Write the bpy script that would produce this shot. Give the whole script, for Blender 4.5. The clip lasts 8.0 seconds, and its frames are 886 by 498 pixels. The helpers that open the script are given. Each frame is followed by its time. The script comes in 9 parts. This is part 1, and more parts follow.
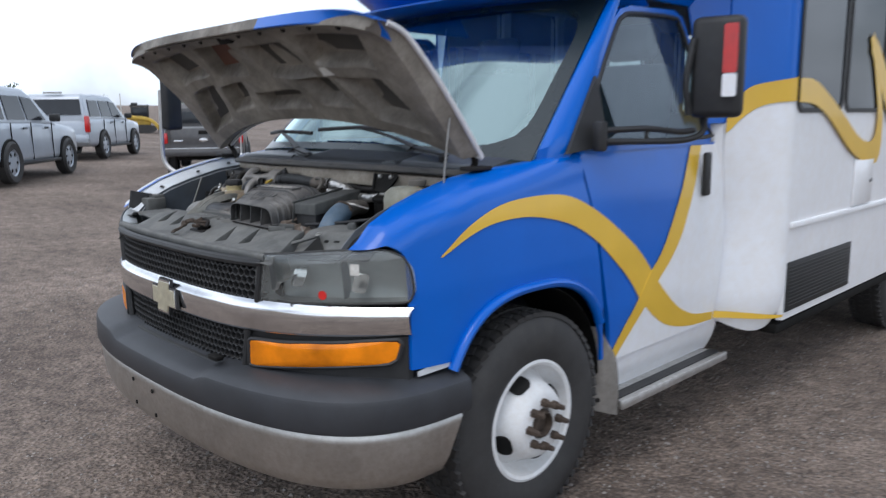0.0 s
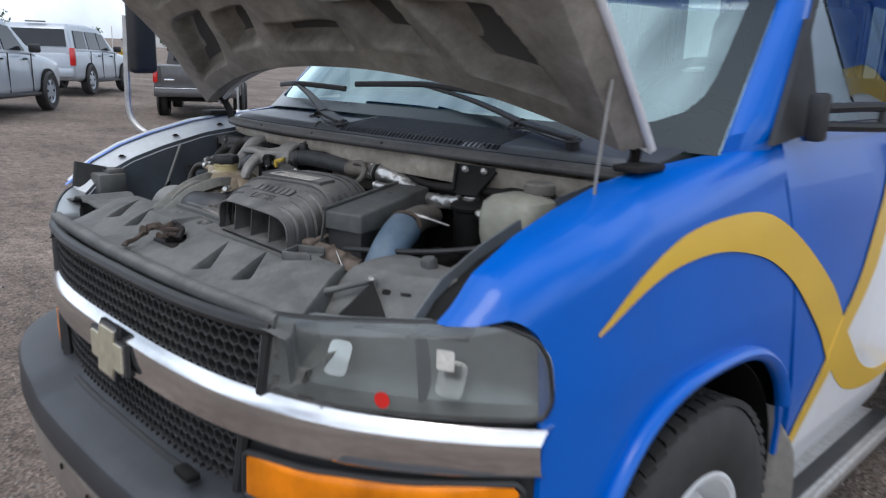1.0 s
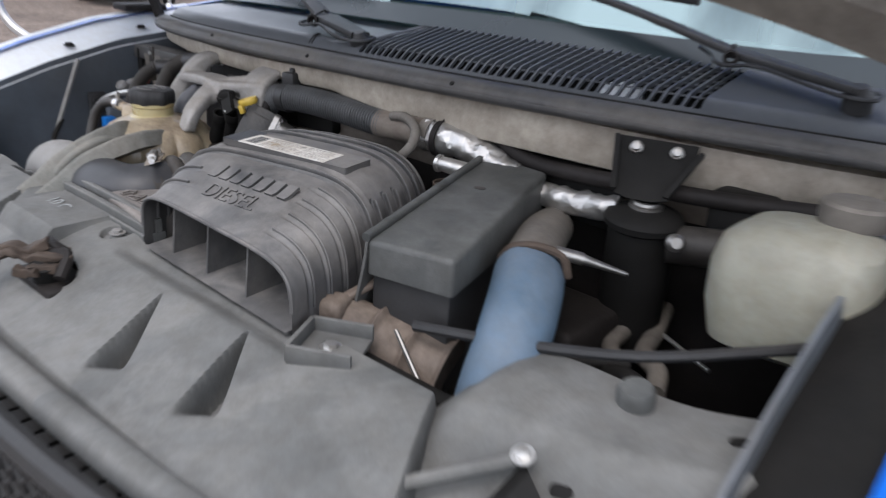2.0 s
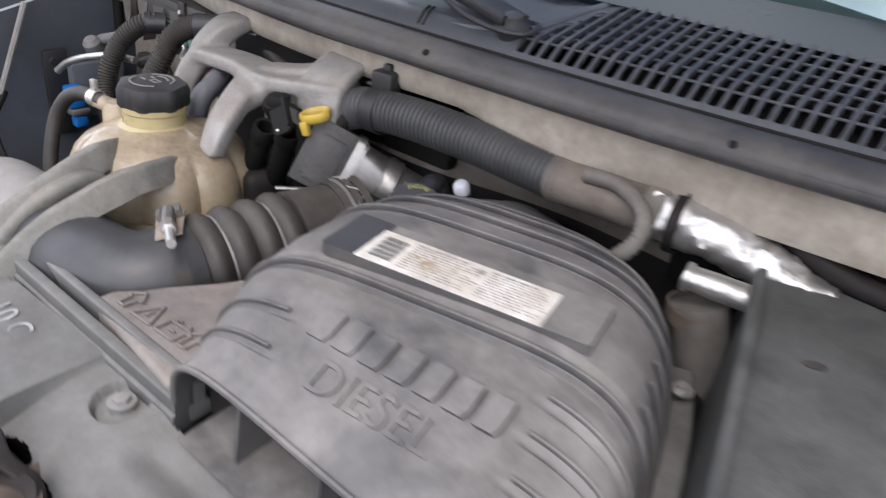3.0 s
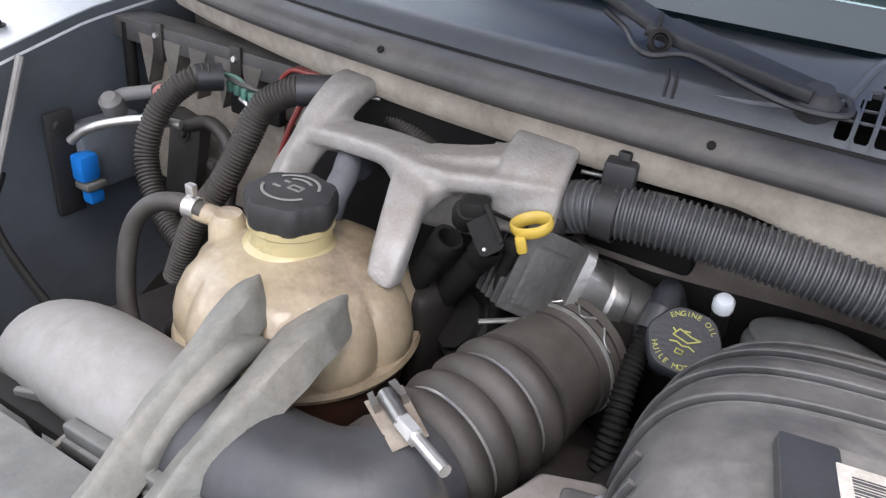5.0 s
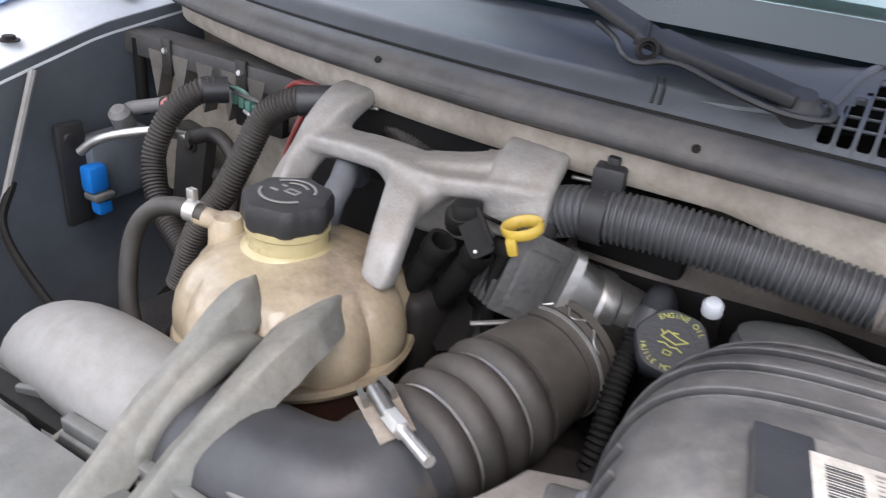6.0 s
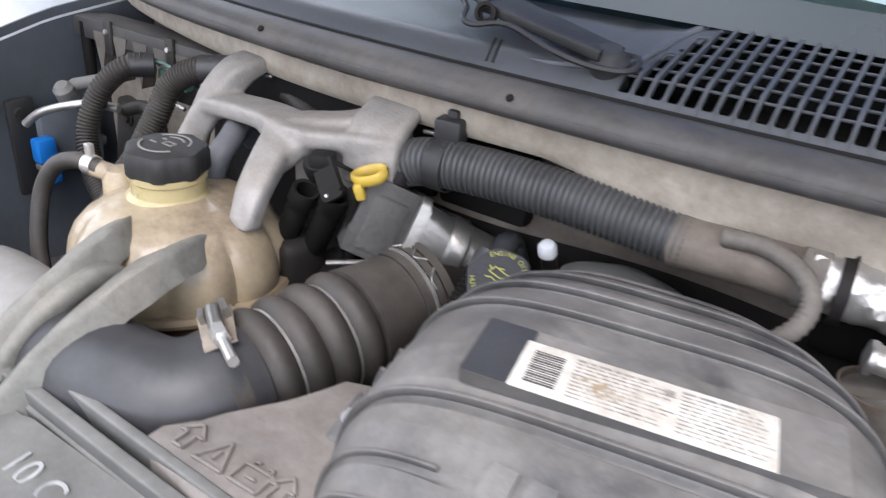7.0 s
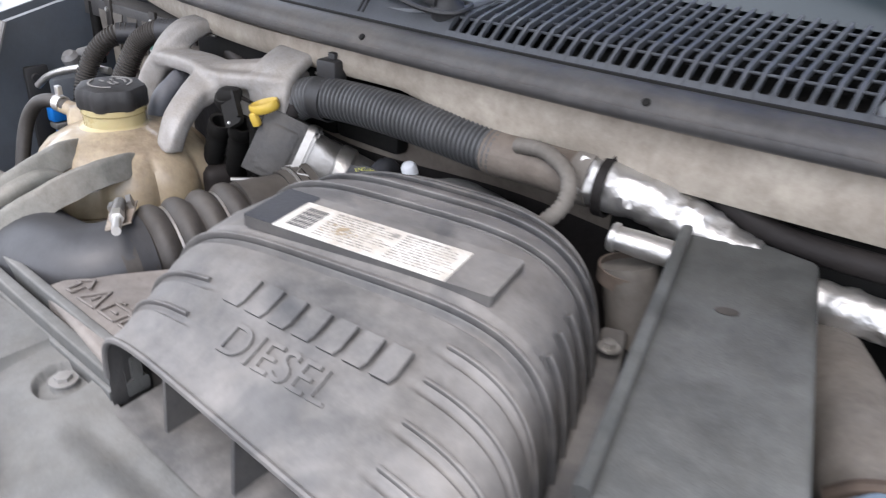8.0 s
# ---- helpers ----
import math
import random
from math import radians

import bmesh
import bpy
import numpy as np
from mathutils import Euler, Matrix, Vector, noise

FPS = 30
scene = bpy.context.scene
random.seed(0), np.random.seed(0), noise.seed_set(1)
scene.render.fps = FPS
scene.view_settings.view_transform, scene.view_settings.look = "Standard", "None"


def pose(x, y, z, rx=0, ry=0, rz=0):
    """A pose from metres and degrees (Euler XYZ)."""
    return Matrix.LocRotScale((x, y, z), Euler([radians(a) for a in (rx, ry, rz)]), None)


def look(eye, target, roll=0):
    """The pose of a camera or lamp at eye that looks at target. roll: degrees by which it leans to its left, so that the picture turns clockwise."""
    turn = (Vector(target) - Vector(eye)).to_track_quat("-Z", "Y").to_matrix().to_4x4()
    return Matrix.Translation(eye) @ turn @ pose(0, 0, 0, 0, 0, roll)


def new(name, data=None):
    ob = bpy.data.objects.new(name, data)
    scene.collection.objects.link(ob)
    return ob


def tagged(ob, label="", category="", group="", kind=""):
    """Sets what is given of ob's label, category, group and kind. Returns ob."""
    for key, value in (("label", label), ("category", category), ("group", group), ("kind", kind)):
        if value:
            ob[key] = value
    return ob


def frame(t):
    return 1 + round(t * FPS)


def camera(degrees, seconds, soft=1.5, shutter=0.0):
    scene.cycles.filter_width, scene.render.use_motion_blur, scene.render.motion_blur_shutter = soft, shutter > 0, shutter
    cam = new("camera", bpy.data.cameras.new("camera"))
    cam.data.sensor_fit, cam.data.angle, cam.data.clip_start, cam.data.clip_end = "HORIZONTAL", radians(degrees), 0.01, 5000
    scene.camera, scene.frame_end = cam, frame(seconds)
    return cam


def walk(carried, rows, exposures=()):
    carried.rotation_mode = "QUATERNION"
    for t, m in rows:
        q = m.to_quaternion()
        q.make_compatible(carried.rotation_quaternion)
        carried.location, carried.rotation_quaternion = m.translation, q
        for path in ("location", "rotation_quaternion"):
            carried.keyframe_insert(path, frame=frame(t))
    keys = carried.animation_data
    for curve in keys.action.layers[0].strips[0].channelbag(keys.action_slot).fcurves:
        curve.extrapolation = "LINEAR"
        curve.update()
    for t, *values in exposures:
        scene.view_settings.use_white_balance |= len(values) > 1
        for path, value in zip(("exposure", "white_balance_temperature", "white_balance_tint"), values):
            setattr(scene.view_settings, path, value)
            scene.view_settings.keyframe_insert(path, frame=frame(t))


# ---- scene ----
cam = camera(60.8, 8.0, soft=1.25, shutter=0.4)
PATH = [
    (0, (2.591, -2.082, 1.468), (1.177, -0.71, 1.126), -0.6),
    (0.5, (2.085, -1.838, 1.476), (0.667, -0.504, 1.018), -0.8),
    (1, (1.629, -1.543, 1.482), (0.248, -0.176, 1.011), 1.9),
    (1.2, (1.46, -1.46, 1.487), (0.087, -0.091, 0.994), 2.1),
    (2.3, (0.689, -1.014, 1.439), (-0.433, 0.427, 0.624), 5.1),
    (2.5, (0.593, -0.968, 1.45), (-0.488, 0.474, 0.583), 6.3),
    (3, (0.385, -0.909, 1.461), (-0.656, 0.518, 0.522), 6.9),
    (3.5, (0.22, -0.881, 1.465), (-0.662, 0.622, 0.484), 5.7),
    (4, (0.124, -0.88, 1.467), (-0.628, 0.663, 0.441), 6.8),
    (4.5, (0.049, -0.885, 1.467), (-0.73, 0.65, 0.451), 7.1),
    (4.7, (0.036, -0.885, 1.469), (-0.755, 0.652, 0.463), 6.6),
    (5.8, (0.038, -0.895, 1.463), (-0.806, 0.651, 0.517), 6.1),
    (6, (0.059, -0.894, 1.461), (-0.799, 0.651, 0.525), 5.9),
    (6.5, (0.125, -0.888, 1.46), (-0.764, 0.642, 0.527), 5.4),
    (7, (0.219, -0.878, 1.456), (-0.715, 0.628, 0.527), 4.9),
    (7.5, (0.335, -0.883, 1.449), (-0.688, 0.565, 0.523), 3.8),
    (8, (0.458, -0.882, 1.444), (-0.646, 0.512, 0.531), 3.2),
]
walk(cam, [(t, look(eye, target, roll)) for t, eye, target, roll in PATH], [(0, 0.0, 6250, 11), (1.0, 0.0, 6250, 11), (2.5, 0.93, 6650, 17), (3.5, 1.08, 6700, 18), (4.5, 1.28, 6600, 16), (6.5, 1.33, 6600, 16), (7.5, 1.40, 6560, 16), (8.0, 1.36, 6550, 16)])

# ---- world and light ----
world = bpy.data.worlds.new("world")
scene.world = world
world.use_nodes = True
wn, wl = world.node_tree.nodes, world.node_tree.links
wn.clear()
sky = wn.new("ShaderNodeTexSky")
sky.sky_type = "NISHITA"
sky.sun_disc = False
sky.sun_elevation = radians(52)
sky.sun_rotation = radians(156)
sky.air_density, sky.dust_density, sky.ozone_density = 1.0, 3.0, 1.0
cloud = wn.new("ShaderNodeTexNoise")
cloud.inputs["Scale"].default_value = 2.2
cloud.inputs["Detail"].default_value = 6.0
cramp = wn.new("ShaderNodeValToRGB")
cramp.color_ramp.elements[0].position, cramp.color_ramp.elements[1].position = 0.36, 0.58
wmix = wn.new("ShaderNodeMix")
wmix.data_type = "RGBA"
wmix.inputs["B"].default_value = (15.6, 17.2, 19.2, 1)
wbg = wn.new("ShaderNodeBackground")
wbg.inputs["Strength"].default_value = 0.092
wout = wn.new("ShaderNodeOutputWorld")
coord = wn.new("ShaderNodeTexCoord")
wl.new(coord.outputs["Generated"], cloud.inputs["Vector"])
wl.new(cloud.outputs["Fac"], cramp.inputs["Fac"])
wl.new(cramp.outputs["Color"], wmix.inputs["Factor"])
wl.new(sky.outputs["Color"], wmix.inputs["A"])
wl.new(wmix.outputs["Result"], wbg.inputs["Color"])
wl.new(wbg.outputs["Background"], wout.inputs["Surface"])

sun = new("sun", bpy.data.lights.new("sun", "SUN"))
sun.data.energy, sun.data.angle, sun.data.color = 0.8, radians(25), (1.0, 0.99, 0.975)
sun.matrix_world = look((2.0, -4.5, 9), (0, 0, 0.5))

# ---- materials ----


def nodes_of(name):
    m = bpy.data.materials.new(name)
    m.use_nodes = True
    return m, m.node_tree.nodes, m.node_tree.links, m.node_tree.nodes["Principled BSDF"]


def mat(name, color, rough=0.5, metal=0.0, scale=12.0, vary=0.15, bump=0.1, bump_scale=120.0, dust=0.0, dust_color=(0.30, 0.27, 0.23), dust_scale=9.0, coat=0.0, spec=0.5, sub=0.0, patch=0.45, grime=None, wipe=0.0, wipe_scale=9.0):
    """A surface with two scales of variation, fine relief, and dust that settles on upward faces."""
    m, n, l, b = nodes_of(name)
    tc = n.new("ShaderNodeTexCoord")
    big = n.new("ShaderNodeTexNoise")
    big.inputs["Scale"].default_value, big.inputs["Detail"].default_value = scale, 5
    fine = n.new("ShaderNodeTexNoise")
    fine.inputs["Scale"].default_value, fine.inputs["Detail"].default_value = bump_scale, 3
    for t in (big, fine):
        l.new(tc.outputs["Object"], t.inputs["Vector"])
    ramp = n.new("ShaderNodeValToRGB")
    e = ramp.color_ramp.elements
    e[0].position, e[1].position = 0.3, 0.7
    e[0].color = (*[c * (1 - vary) for c in color], 1)
    e[1].color = (*[min(1, c * (1 + vary)) for c in color], 1)
    l.new(big.outputs["Fac"], ramp.inputs["Fac"])
    out = ramp.outputs["Color"]
    rough_in = None
    if dust > 0:
        geo = n.new("ShaderNodeNewGeometry")
        sep = n.new("ShaderNodeSeparateXYZ")
        l.new(geo.outputs["Normal"], sep.inputs["Vector"])
        up = n.new("ShaderNodeMapRange")
        up.inputs["From Min"].default_value, up.inputs["From Max"].default_value = -0.4, 0.9
        up.inputs["To Min"].default_value, up.inputs["To Max"].default_value = 0.25, 1.0
        l.new(sep.outputs["Z"], up.inputs["Value"])
        dn = n.new("ShaderNodeTexNoise")
        dn.inputs["Scale"].default_value, dn.inputs["Detail"].default_value, dn.inputs["Roughness"].default_value = dust_scale, 8, 0.62
        l.new(tc.outputs["Object"], dn.inputs["Vector"])
        dr = n.new("ShaderNodeMapRange")
        dr.inputs["From Min"].default_value, dr.inputs["From Max"].default_value = 0.34, 0.66
        dr.inputs["To Min"].default_value, dr.inputs["To Max"].default_value = dust * patch, min(1.0, dust * (2 - patch) * 0.85)
        sp = n.new("ShaderNodeTexNoise")
        sp.inputs["Scale"].default_value, sp.inputs["Detail"].default_value, sp.inputs["Roughness"].default_value = dust_scale * 14, 6, 0.7
        l.new(tc.outputs["Object"], sp.inputs["Vector"])
        av = n.new("ShaderNodeMath")
        av.operation = "MULTIPLY_ADD"
        av.inputs[1].default_value = 0.30
        l.new(sp.outputs["Fac"], av.inputs[0])
        sub_ = n.new("ShaderNodeMath")
        sub_.operation = "ADD"
        sub_.inputs[1].default_value = -0.15
        l.new(dn.outputs["Fac"], sub_.inputs[0])
        l.new(sub_.outputs["Value"], av.inputs[2])
        l.new(av.outputs["Value"], dr.inputs["Value"])
        mul = n.new("ShaderNodeMath")
        mul.operation = "MULTIPLY"
        l.new(up.outputs["Result"], mul.inputs[0])
        l.new(dr.outputs["Result"], mul.inputs[1])
        if wipe:
            wz = n.new("ShaderNodeTexNoise")
            wz.inputs["Scale"].default_value, wz.inputs["Detail"].default_value, wz.inputs["Roughness"].default_value, wz.inputs["Distortion"].default_value = wipe_scale, 4, 0.55, 0.9
            l.new(tc.outputs["Object"], wz.inputs["Vector"])
            wr = n.new("ShaderNodeMapRange")
            wr.inputs["From Min"].default_value, wr.inputs["From Max"].default_value = 0.53, 0.63
            wr.inputs["To Min"].default_value, wr.inputs["To Max"].default_value = 1.0, 1.0 - wipe
            l.new(wz.outputs["Fac"], wr.inputs["Value"])
            wm = n.new("ShaderNodeMath")
            wm.operation = "MULTIPLY"
            l.new(mul.outputs["Value"], wm.inputs[0])
            l.new(wr.outputs["Result"], wm.inputs[1])
            mul = wm
        mx = n.new("ShaderNodeMix")
        mx.data_type = "RGBA"
        mx.inputs["B"].default_value = (*dust_color, 1)
        l.new(mul.outputs["Value"], mx.inputs["Factor"])
        l.new(out, mx.inputs["A"])
        out = mx.outputs["Result"]
        rr = n.new("ShaderNodeMapRange")
        rr.inputs["To Min"].default_value, rr.inputs["To Max"].default_value = rough, 0.85
        l.new(mul.outputs["Value"], rr.inputs["Value"])
        rough_in = rr.outputs["Result"]
    else:
        rr = n.new("ShaderNodeMapRange")
        rr.inputs["To Min"].default_value, rr.inputs["To Max"].default_value = rough * 0.85, min(1.0, rough * 1.15)
        l.new(big.outputs["Fac"], rr.inputs["Value"])
        rough_in = rr.outputs["Result"]
    grime = min(0.75, dust * 1.1) if grime is None else grime
    if grime > 0:
        gz = n.new("ShaderNodeTexNoise")
        gz.inputs["Scale"].default_value, gz.inputs["Detail"].default_value, gz.inputs["Roughness"].default_value, gz.inputs["Distortion"].default_value = dust_scale * 4.5, 8, 0.7, 0.15
        l.new(tc.outputs["Object"], gz.inputs["Vector"])
        gr = n.new("ShaderNodeValToRGB")
        ge = gr.color_ramp.elements
        ge[0].position, ge[1].position = 0.32, 0.62
        k = 1 - 0.42 * grime
        ge[0].color, ge[1].color = (k, k * 0.97, k * 0.93, 1), (1 + 0.16 * grime, 1 + 0.15 * grime, 1 + 0.13 * grime, 1)
        l.new(gz.outputs["Fac"], gr.inputs["Fac"])
        gmx = n.new("ShaderNodeMix")
        gmx.data_type, gmx.blend_type = "RGBA", "MULTIPLY"
        gmx.inputs["Factor"].default_value = 1.0
        l.new(out, gmx.inputs["A"])
        l.new(gr.outputs["Color"], gmx.inputs["B"])
        out = gmx.outputs["Result"]
    l.new(out, b.inputs["Base Color"])
    l.new(rough_in, b.inputs["Roughness"])
    b.inputs["Metallic"].default_value = metal
    b.inputs["Coat Weight"].default_value = coat
    b.inputs["Coat Roughness"].default_value = 0.04
    b.inputs["Specular IOR Level"].default_value = spec
    if sub:
        b.inputs["Subsurface Weight"].default_value = sub
        b.inputs["Subsurface Radius"].default_value = (0.02, 0.012, 0.006)
    if bump:
        bp = n.new("ShaderNodeBump")
        bp.inputs["Strength"].default_value, bp.inputs["Distance"].default_value = bump, 0.002
        l.new(fine.outputs["Fac"], bp.inputs["Height"])
        l.new(bp.outputs["Normal"], b.inputs["Normal"])
    return m


def glass(name, tint, gloss=0.02, rough=0.0, haze=0.0, tone=(0.8, 0.8, 0.8)):
    """A thin pane: what lies behind shows through its tint, and it mirrors by Fresnel."""
    m = bpy.data.materials.new(name)
    m.use_nodes = True
    n, l = m.node_tree.nodes, m.node_tree.links
    n.clear()
    tr = n.new("ShaderNodeBsdfTransparent")
    tr.inputs["Color"].default_value = (*tint, 1)
    gl = n.new("ShaderNodeBsdfGlossy")
    gl.inputs["Roughness"].default_value = rough
    gl.inputs["Color"].default_value = (*tone, 1)
    fr = n.new("ShaderNodeFresnel")
    fr.inputs["IOR"].default_value = 1.55
    ad = n.new("ShaderNodeMath")
    ad.inputs[1].default_value = gloss
    mx = n.new("ShaderNodeMixShader")
    o = n.new("ShaderNodeOutputMaterial")
    l.new(fr.outputs["Fac"], ad.inputs[0])
    l.new(ad.outputs["Value"], mx.inputs["Fac"])
    l.new(tr.outputs["BSDF"], mx.inputs[1])
    l.new(gl.outputs["BSDF"], mx.inputs[2])
    last = mx
    if haze:
        df = n.new("ShaderNodeBsdfDiffuse")
        df.inputs["Color"].default_value = (0.34, 0.36, 0.35, 1)
        nz = n.new("ShaderNodeTexNoise")
        nz.inputs["Scale"].default_value = 14
        mr = n.new("ShaderNodeMapRange")
        mr.inputs["To Min"].default_value, mr.inputs["To Max"].default_value = haze * 0.6, haze * 1.4
        l.new(nz.outputs["Fac"], mr.inputs["Value"])
        last = n.new("ShaderNodeMixShader")
        l.new(mr.outputs["Result"], last.inputs["Fac"])
        l.new(mx.outputs["Shader"], last.inputs[1])
        l.new(df.outputs["BSDF"], last.inputs[2])
    l.new(last.outputs["Shader"], o.inputs["Surface"])
    return m


M_BLUE = mat("blue_paint", (0.0, 0.108, 0.50), 0.30, 0.0, 3, 0.06, 0.02, 400, coat=0.32, grime=0.0, spec=0.28)
M_WHITE = mat("white_paint", (0.81, 0.82, 0.845), 0.35, 0, 3, 0.04, 0.02, 300, coat=0.5, dust=0.06, grime=0.06, dust_scale=4)
M_BARE = mat("bare_white_primer", (0.64, 0.67, 0.705), 0.35, 0, 8, 0.08, 0.05, 200, dust=0.12, dust_scale=14)
M_YELLOW = mat("yellow_vinyl", (0.70, 0.43, 0.035), 0.4, 0, 4, 0.06, 0.02, 300, coat=0.3)
M_CHROME = mat("chrome", (0.78, 0.78, 0.79), 0.10, 1.0, 30, 0.05, 0.02, 300, dust=0.09, grime=0.0, dust_color=(0.33, 0.30, 0.26), dust_scale=20)
M_BUMPER = mat("dusty_chrome_bumper", (0.56, 0.56, 0.55), 0.33, 1.0, 9, 0.10, 0.02, 250, dust=0.30, dust_color=(0.30, 0.27, 0.23), dust_scale=11)
M_BLACKPL = mat("black_plastic", (0.017, 0.018, 0.020), 0.5, 0, 20, 0.2, 0.15, 300, dust=0.05, spec=0.4)
M_GREYPL = mat("faded_grey_bumper_plastic", (0.022, 0.024, 0.029), 0.5, 0, 8, 0.18, 0.2, 350, dust=0.08, dust_color=(0.20, 0.20, 0.21))
M_SHROUD = mat("dusty_grey_plastic", (0.050, 0.054, 0.056), 0.55, 0, 8, 0.15, 0.18, 300, dust=0.55, dust_color=(0.255, 0.250, 0.234), dust_scale=8, patch=0.62, grime=0.30, spec=0.25, wipe=0.30, wipe_scale=7)
M_FANSHELL = mat("dusty_beige_shroud_plastic", (0.119, 0.108, 0.101), 0.55, 0, 10, 0.14, 0.18, 260, dust=0.7, dust_color=(0.269, 0.245, 0.224), dust_scale=12, patch=0.5, grime=0.35, spec=0.3)
M_AIRBOX = mat("dusty_black_airbox_plastic", (0.017, 0.020, 0.025), 0.32, 0, 10, 0.2, 0.12, 350, dust=0.68, dust_color=(0.240, 0.228, 0.214), dust_scale=6, patch=0.40, grime=0.35, wipe=0.48, wipe_scale=8.5)
M_DARKBOX = mat("matt_black_cover_plastic", (0.035, 0.038, 0.038), 0.55, 0, 10, 0.15, 0.2, 500, dust=0.44, dust_color=(0.168, 0.170, 0.162), dust_scale=8, wipe=0.45, wipe_scale=11)
M_RUBBER = mat("black_rubber", (0.013, 0.012, 0.012), 0.45, 0, 12, 0.2, 0.12, 250, dust=0.36, spec=0.4, dust_color=(0.150, 0.134, 0.116), dust_scale=9)
M_RUBBER_CLEAN = mat("charcoal_rubber_hose", (0.017, 0.018, 0.022), 0.38, 0, 9, 0.15, 0.06, 250, dust=0.20, dust_color=(0.168, 0.168, 0.168), dust_scale=7)
M_TYRE = mat("tyre_rubber", (0.021, 0.021, 0.022), 0.7, 0, 14, 0.2, 0.3, 200, dust=0.16, dust_color=(0.18, 0.165, 0.15))
M_ALU = mat("cast_aluminium", (0.308, 0.301, 0.294), 0.5, 0.35, 14, 0.14, 0.3, 380, dust=0.55, dust_color=(0.294, 0.266, 0.234), dust_scale=18, patch=0.4, grime=0.35)
M_ALU2 = mat("bright_cast_metal", (0.34, 0.335, 0.325), 0.34, 0.9, 25, 0.2, 0.18, 240, dust=0.2, dust_color=(0.150, 0.136, 0.118), dust_scale=14)
M_STEEL = mat("bright_steel", (0.66, 0.655, 0.64), 0.30, 0.85, 40, 0.12, 0.1, 300, dust=0.1)
M_FOIL = mat("crinkled_foil", (0.56, 0.555, 0.545), 0.40, 0.9, 30, 0.15, 0.8, 110, dust=0.12)
M_RUST = mat("rusty_iron", (0.075, 0.055, 0.042), 0.8, 0.3, 40, 0.4, 0.5, 200)
M_TANK = mat("yellowed_translucent_plastic", (0.420, 0.350, 0.241), 0.25, 0, 9, 0.12, 0.06, 160, dust=0.68, dust_color=(0.154, 0.115, 0.081), dust_scale=8, sub=0.08, grime=0.45, patch=0.2, coat=0.45)
M_NECK = mat("clean_yellowed_plastic", (0.420, 0.357, 0.189), 0.25, 0, 9, 0.12, 0.06, 160, dust=0.15, sub=0.2)
M_TANKLOW = mat("dark_brown_plastic", (0.049, 0.015, 0.008), 0.35, 0, 12, 0.3, 0.05, 150, dust=0.15)
M_RESERV = mat("milky_reservoir_plastic", (0.280, 0.280, 0.231), 0.4, 0, 9, 0.1, 0.06, 150, dust=0.4, dust_color=(0.231, 0.210, 0.168), sub=0.2)
M_ARM = mat("grey_green_plastic", (0.119, 0.126, 0.115), 0.5, 0, 12, 0.16, 0.2, 220, dust=0.62, dust_color=(0.224, 0.210, 0.185), dust_scale=16, patch=0.3, grime=0.55)
M_PIPE = mat("dusty_aluminium_pipe", (0.252, 0.252, 0.248), 0.5, 0.25, 8, 0.1, 0.1, 220, dust=0.65, dust_color=(0.238, 0.224, 0.206), dust_scale=12, patch=0.75, grime=0.3)
M_TAN = mat("dusty_tan_firewall_paint", (0.164, 0.143, 0.122), 0.6, 0, 7, 0.22, 0.3, 180, dust=0.6, dust_color=(0.120, 0.090, 0.070), dust_scale=8, patch=0.3)
M_LIP = mat("chipped_tan_lip_paint", (0.36, 0.325, 0.275), 0.5, 0, 9, 0.2, 0.3, 160, dust=0.85, dust_color=(0.135, 0.100, 0.075), dust_scale=7, patch=0.02, grime=0.7)
M_BROWN = mat("brown_dusty_plastic", (0.105, 0.084, 0.070), 0.6, 0, 12, 0.2, 0.2, 200, dust=0.7, dust_color=(0.210, 0.164, 0.130), dust_scale=14, patch=0.4)
M_GREYFIT = mat("mid_grey_plastic", (0.140, 0.143, 0.147), 0.5, 0, 12, 0.2, 0.1, 200, dust=0.3)
M_CAST = mat("oily_grey_casting", (0.034, 0.034, 0.034), 0.45, 0.2, 20, 0.3, 0.4, 200, dust=0.22, dust_color=(0.140, 0.126, 0.108), dust_scale=20, patch=0.2)
M_CORR = mat("ridged_grey_duct_plastic", (0.052, 0.055, 0.059), 0.36, 0, 9, 0.15, 0.06, 250, dust=0.3, dust_color=(0.154, 0.150, 0.147), dust_scale=9)
M_APRON = mat("dark_inner_fender", (0.088, 0.108, 0.134), 0.36, 0, 6, 0.30, 0.12, 200, dust=0.2, dust_scale=5)
M_COWL = mat("grey_cowl_plastic", (0.054, 0.061, 0.073), 0.32, 0, 6, 0.12, 0.12, 350, dust=0.17, dust_color=(0.175, 0.168, 0.154), dust_scale=6)
M_SEAL = mat("weatherstrip_rubber", (0.084, 0.078, 0.070), 0.6, 0, 12, 0.2, 0.2, 250, dust=0.55, dust_color=(0.231, 0.206, 0.178), dust_scale=10)
M_STRIP = mat("aged_weatherstrip_rubber", (0.042, 0.043, 0.046), 0.45, 0, 10, 0.2, 0.15, 250, dust=0.45, dust_color=(0.155, 0.140, 0.122), dust_scale=7, patch=0.15)
# these two also carry the shade of deep gaps in their colour
M_DARK = mat("black_parts_and_gap_shade", (0.007, 0.007, 0.007), 0.65, 0, 15, 0.3, 0.2, 120, dust=0.03, spec=0.15)
M_IRON = mat("dirty_iron_and_deep_shade", (0.017, 0.015, 0.015), 0.6, 0.2, 15, 0.35, 0.4, 120, dust=0.07, spec=0.2, dust_color=(0.119, 0.105, 0.087))
M_GOLD = mat("gold_emblem", (0.60, 0.56, 0.42), 0.35, 0.6, 30, 0.1, 0.05, 300, dust=0.25)
